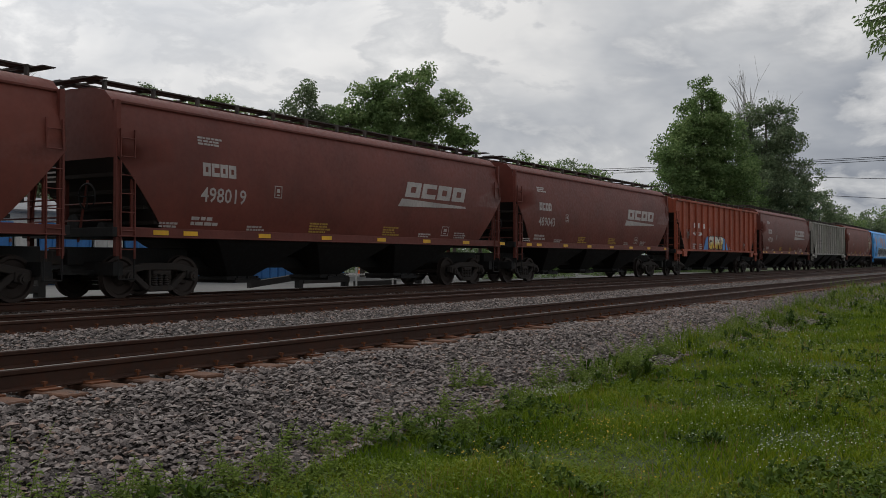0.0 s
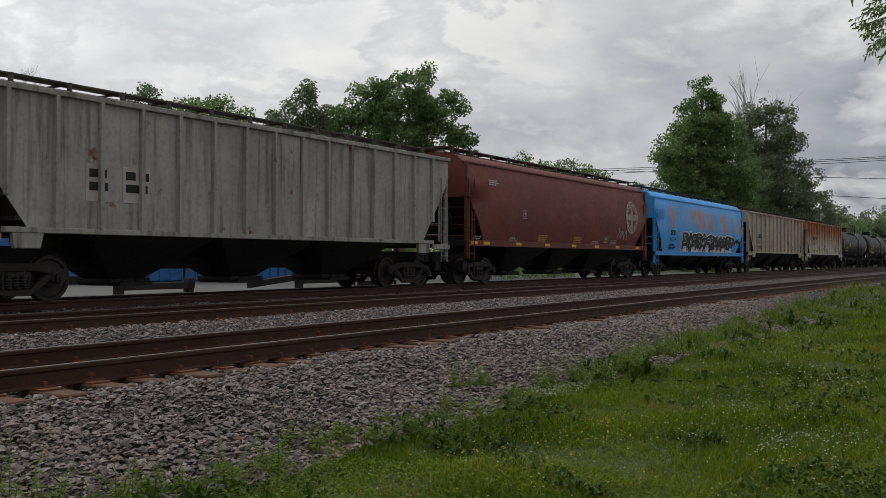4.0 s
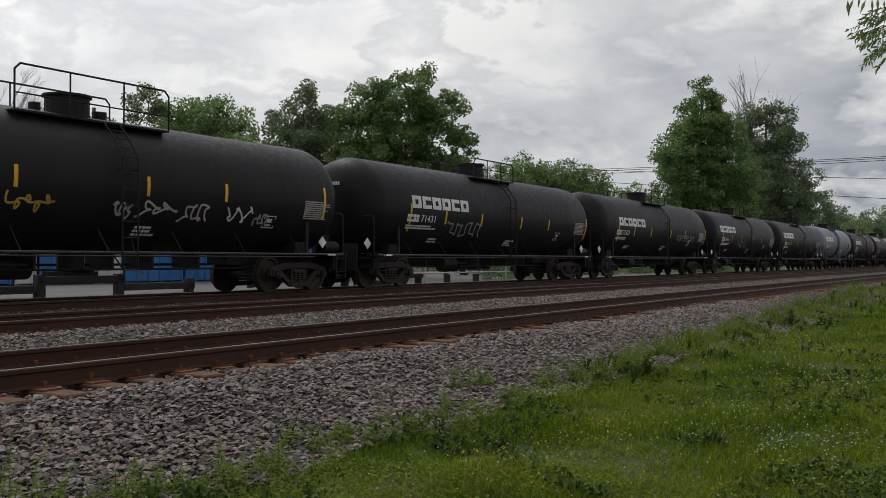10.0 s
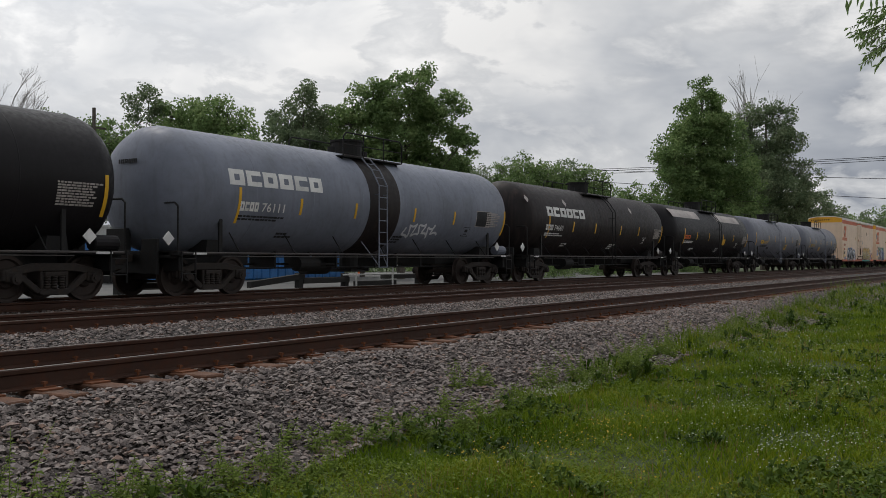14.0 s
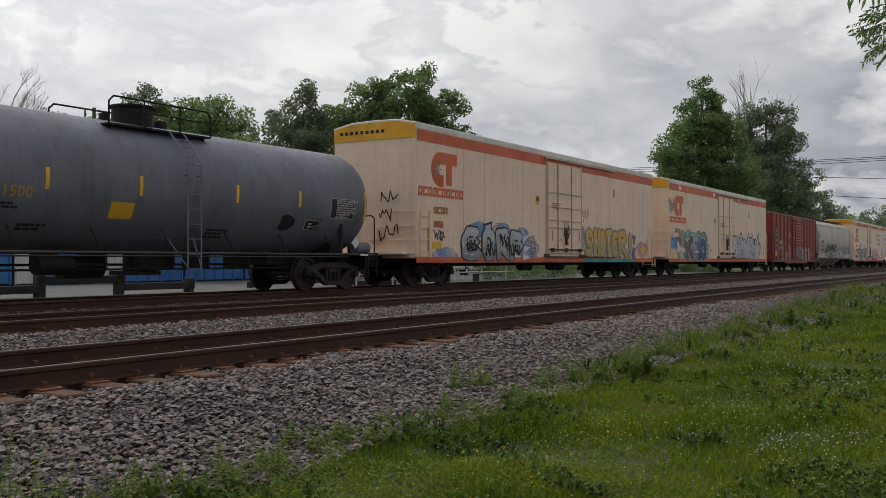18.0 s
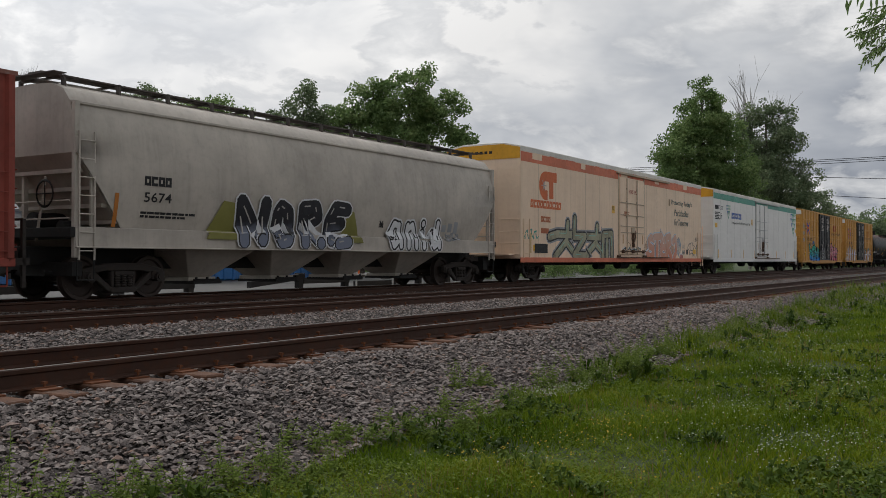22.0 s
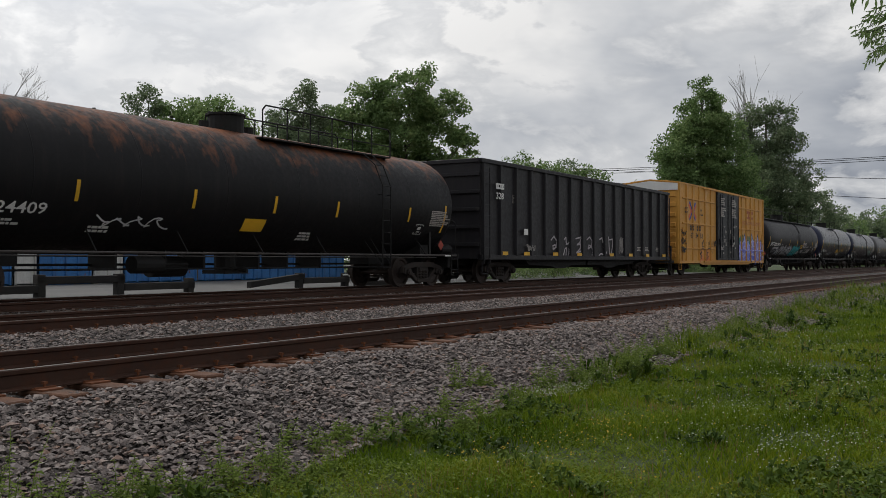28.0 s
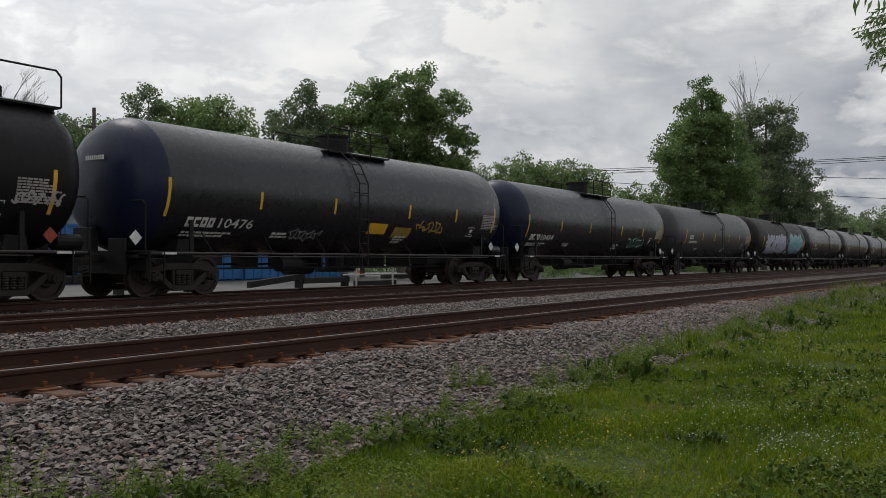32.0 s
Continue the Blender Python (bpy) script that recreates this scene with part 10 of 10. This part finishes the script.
    tank_marks(c, h, tl, 32, "58734", M_WHITE, 4, rx=LONG, seed=32, row=1.90, x0=2.63, cw=0.20, dia_mat=RED_MARK)
    w = tank_wall
    wd = lambda z: tank_wall(z) - 0.006
    for i, (x0, x1) in enumerate(((-8.5, -8.22), (-8.16, -7.92), (-7.86, -7.54))):
        drawn_letters(c, [((L_B, L_E, L_T)[i], x0, x1, 1.92, 2.14, S_WHITE)], 0.03, 0.0, None, S_BLACK, None, "sharp", surface=w, rim=0.01)
    tag_lines(c, -7.5, 1.42, 1.3, 0.35, S_GREY, surface=w, seed=110, t=0.012)
    drawn_letters(c, [(L_Z, -5.95, -5.25, 1.36, 1.68, S_GREY), (L_O, -5.0, -4.6, 1.38, 1.82, S_GREY), (L_LOW_N, -4.42, -4.0, 1.36, 1.80, S_GREY), (L_E, -3.75, -3.3, 1.36, 1.84, S_GREY), (L_LOW_A, -2.95, -2.55, 1.38, 1.72, S_GREY), (L_LOW_N, -2.38, -2.0, 1.38, 1.80, S_GREY), (L_O, -1.88, -1.5, 1.38, 1.82, S_GREY), (L_LOW_N, -1.42, -1.1, 1.36, 1.74, S_GREY)], 0.085, 0.0, S_CHALK, S_BLACK, S_WHITE, "sharp", surface=w, rim=0.03)
    drawn_letters(c, [(L_R, -0.7, -0.2, 1.32, 1.85, S_CYAN), (L_U, 0.0, 0.4, 1.34, 1.78, S_CYAN), (L_S, 0.6, 0.9, 1.34, 1.74, S_CYAN), (L_T, 1.02, 1.42, 1.32, 1.80, S_CYAN)], 0.13, 0.0, None, S_TEAL, None, "sharp", surface=w, rim=0.025)
    tag_lines(c, -0.5, 1.36, 1.8, 0.42, S_TEAL, surface=lambda z: w(z) - 0.016, seed=112, n=6, t=0.012)
    sign(c, M_YELLOW, rect(1.7, 1.78, 0.72, 0.28), surface=w, name="hazard_panel")
    bars(c, M_INK, 1.75, 2.02, 0, 0.6, 0.04, 3, 12, surface=wd)
    for x, z, w2, h2, sd in ((2.6, 2.02, 1.3, 0.27, 115), (2.75, 1.80, 0.85, 0.2, 116), (3.75, 1.84, 1.2, 0.16, 117), (2.5, 1.42, 0.9, 0.28, 118), (4.85, 1.44, 1.0, 0.34, 119), (7.42, 1.86, 1.05, 0.28, 120)):
        tag_lines(c, x, z, w2, h2, S_CHALK, surface=w, seed=sd, n=9, t=0.020)
    for word, x0, x1, z in (("NON-ODORIZED", 3.85, 4.77, 1.70), ("LIQUEFIED", 3.94, 4.58, 1.57), ("PETROLEUM GAS", 3.69, 4.70, 1.44)):
        lettered(c, word, x0, x1, z, z + 0.09, M_OFFWHITE, surface=wd, bold=0.004)
    bars(c, M_OFFWHITE, 5.58, 2.0, 0, 0.7, 0.09, 1, 13, surface=w, name="route_mark")

    c, h, tl = tank_car(33, TANK_SHINY, "glossy dark tank wagon with dark blue ends", ends=TANK_NAVY, top=4.04, ladder_dx=-0.6)
    tank_marks(c, h, tl, 33, "10476", M_WHITE, 4, rx=SHINY, seed=33, row=1.58, ys=2.30, x0=1.92, cw=0.227)
    sign(c, M_YELLOW, rect(0.0, 1.58, 0.9, 0.3), surface=tank_wall, name="hazard_panel")
    sign(c, DULL_YELLOW, rect(1.3, 1.5, 0.9, 0.3), surface=tank_wall, name="hazard_panel")
    tag_lines(c, 2.4, 1.65, 1.5, 0.4, DULL_YELLOW, surface=tank_wall, seed=121, t=0.022)
    tag_lines(c, -3.2, 1.3, 1.2, 0.35, S_GREY, surface=tank_wall, seed=122)
    c, h, tl = tank_car(34, TANK_SHINY, "glossy dark tank wagon with dark blue ends", ends=TANK_NAVY)
    tank_marks(c, h, tl, 34, "10484", M_WHITE, 4, rx=SHINY, seed=34, row=1.6, x0=1.7, cw=0.21)
    tag_lines(c, 3.0, 1.4, 2.0, 0.5, S_MINT, surface=tank_wall, seed=123, t=0.025)
    c, h, tl = tank_car(35, TANK_DULL, "dull dark grey tank wagon")
    tank_marks(c, h, tl, 35, "", M_WHITE, 4, seed=35)
    c, h, tl = tank_car(36, TANK_BROWNISH, "dark tank wagon with blue and white graffiti")
    tank_marks(c, h, tl, 36, "", M_WHITE, 4, seed=36)
    piece(c, -5.0, 1.4, 6.0, 1.2, 7, S_LILAC, S_WHITE, surface=tank_wall, seed=131, shine=S_WHITE)
    piece(c, 2.0, 1.4, 4.5, 1.3, 5, S_CYAN, S_WHITE, surface=tank_wall, seed=132)
    for k in (37, 38, 39):
        c, h, tl = tank_car(k, TANK_SHINY, "glossy dark tank wagon")
        tank_marks(c, h, tl, k, "", M_WHITE, 4, seed=k)


consist()


def settle_marks():
    """Markings keep their own middle, which is not quite the wagon's."""
    for car, s, k in CARS:
        if k < len(MARKS) and abs(s - MARKS[k]) > 0.02:
            for o in car.children:
                if o.name not in BODY and not o.name.startswith(("end_stencil", "placard", "end_reflector", "inspection_panel")):
                    o.location.x += MARKS[k] - s


settle_marks()


def motions():
    for car, s, k in CARS:
        walk(car, [(0, pose(s, TRAIN_Y, 0)), (32, pose(s - 32 * SPEED, TRAIN_Y, 0))])
    twig, p = BRANCH[0]
    right = Vector((math.sin(YAW), -math.cos(YAW), 0))
    sway = [(0, 0.045, 0.09), (1, 0.02, 0.07), (2, 0.045, 0.08), (3, 0.015, 0.06), (6, 0.03, 0.08), (7.5, 0.0, 0.03), (9, -0.015, -0.02), (11, 0.0, 0.0), (13, -0.02, -0.01), (16, 0.0, 0.02), (19, 0.0, 0.01), (21, -0.015, 0.0), (23, -0.015, 0.0), (25.5, -0.02, -0.02), (28, 0.02, 0.01), (30, 0.02, 0.0), (32, 0.04, 0.0)]
    walk(twig, [(s, pose(p.x + right.x * a, p.y + right.y * a, p.z + b) @ Matrix.Rotation(a * 1.5, 4, "Y")) for s, a, b in sway])
    turn = SPEED / 0.457 / FPS
    first = WHEELS[0]
    walk(first, [(i / FPS, Matrix.Rotation(-turn * i, 4, "Y")) for i in range(32 * FPS + 1)])
    keys = first.animation_data
    for w in WHEELS[1:]:
        w.rotation_mode = "QUATERNION"
        w.animation_data_create().action = keys.action
        w.animation_data.action_slot = keys.action_slot


motions()
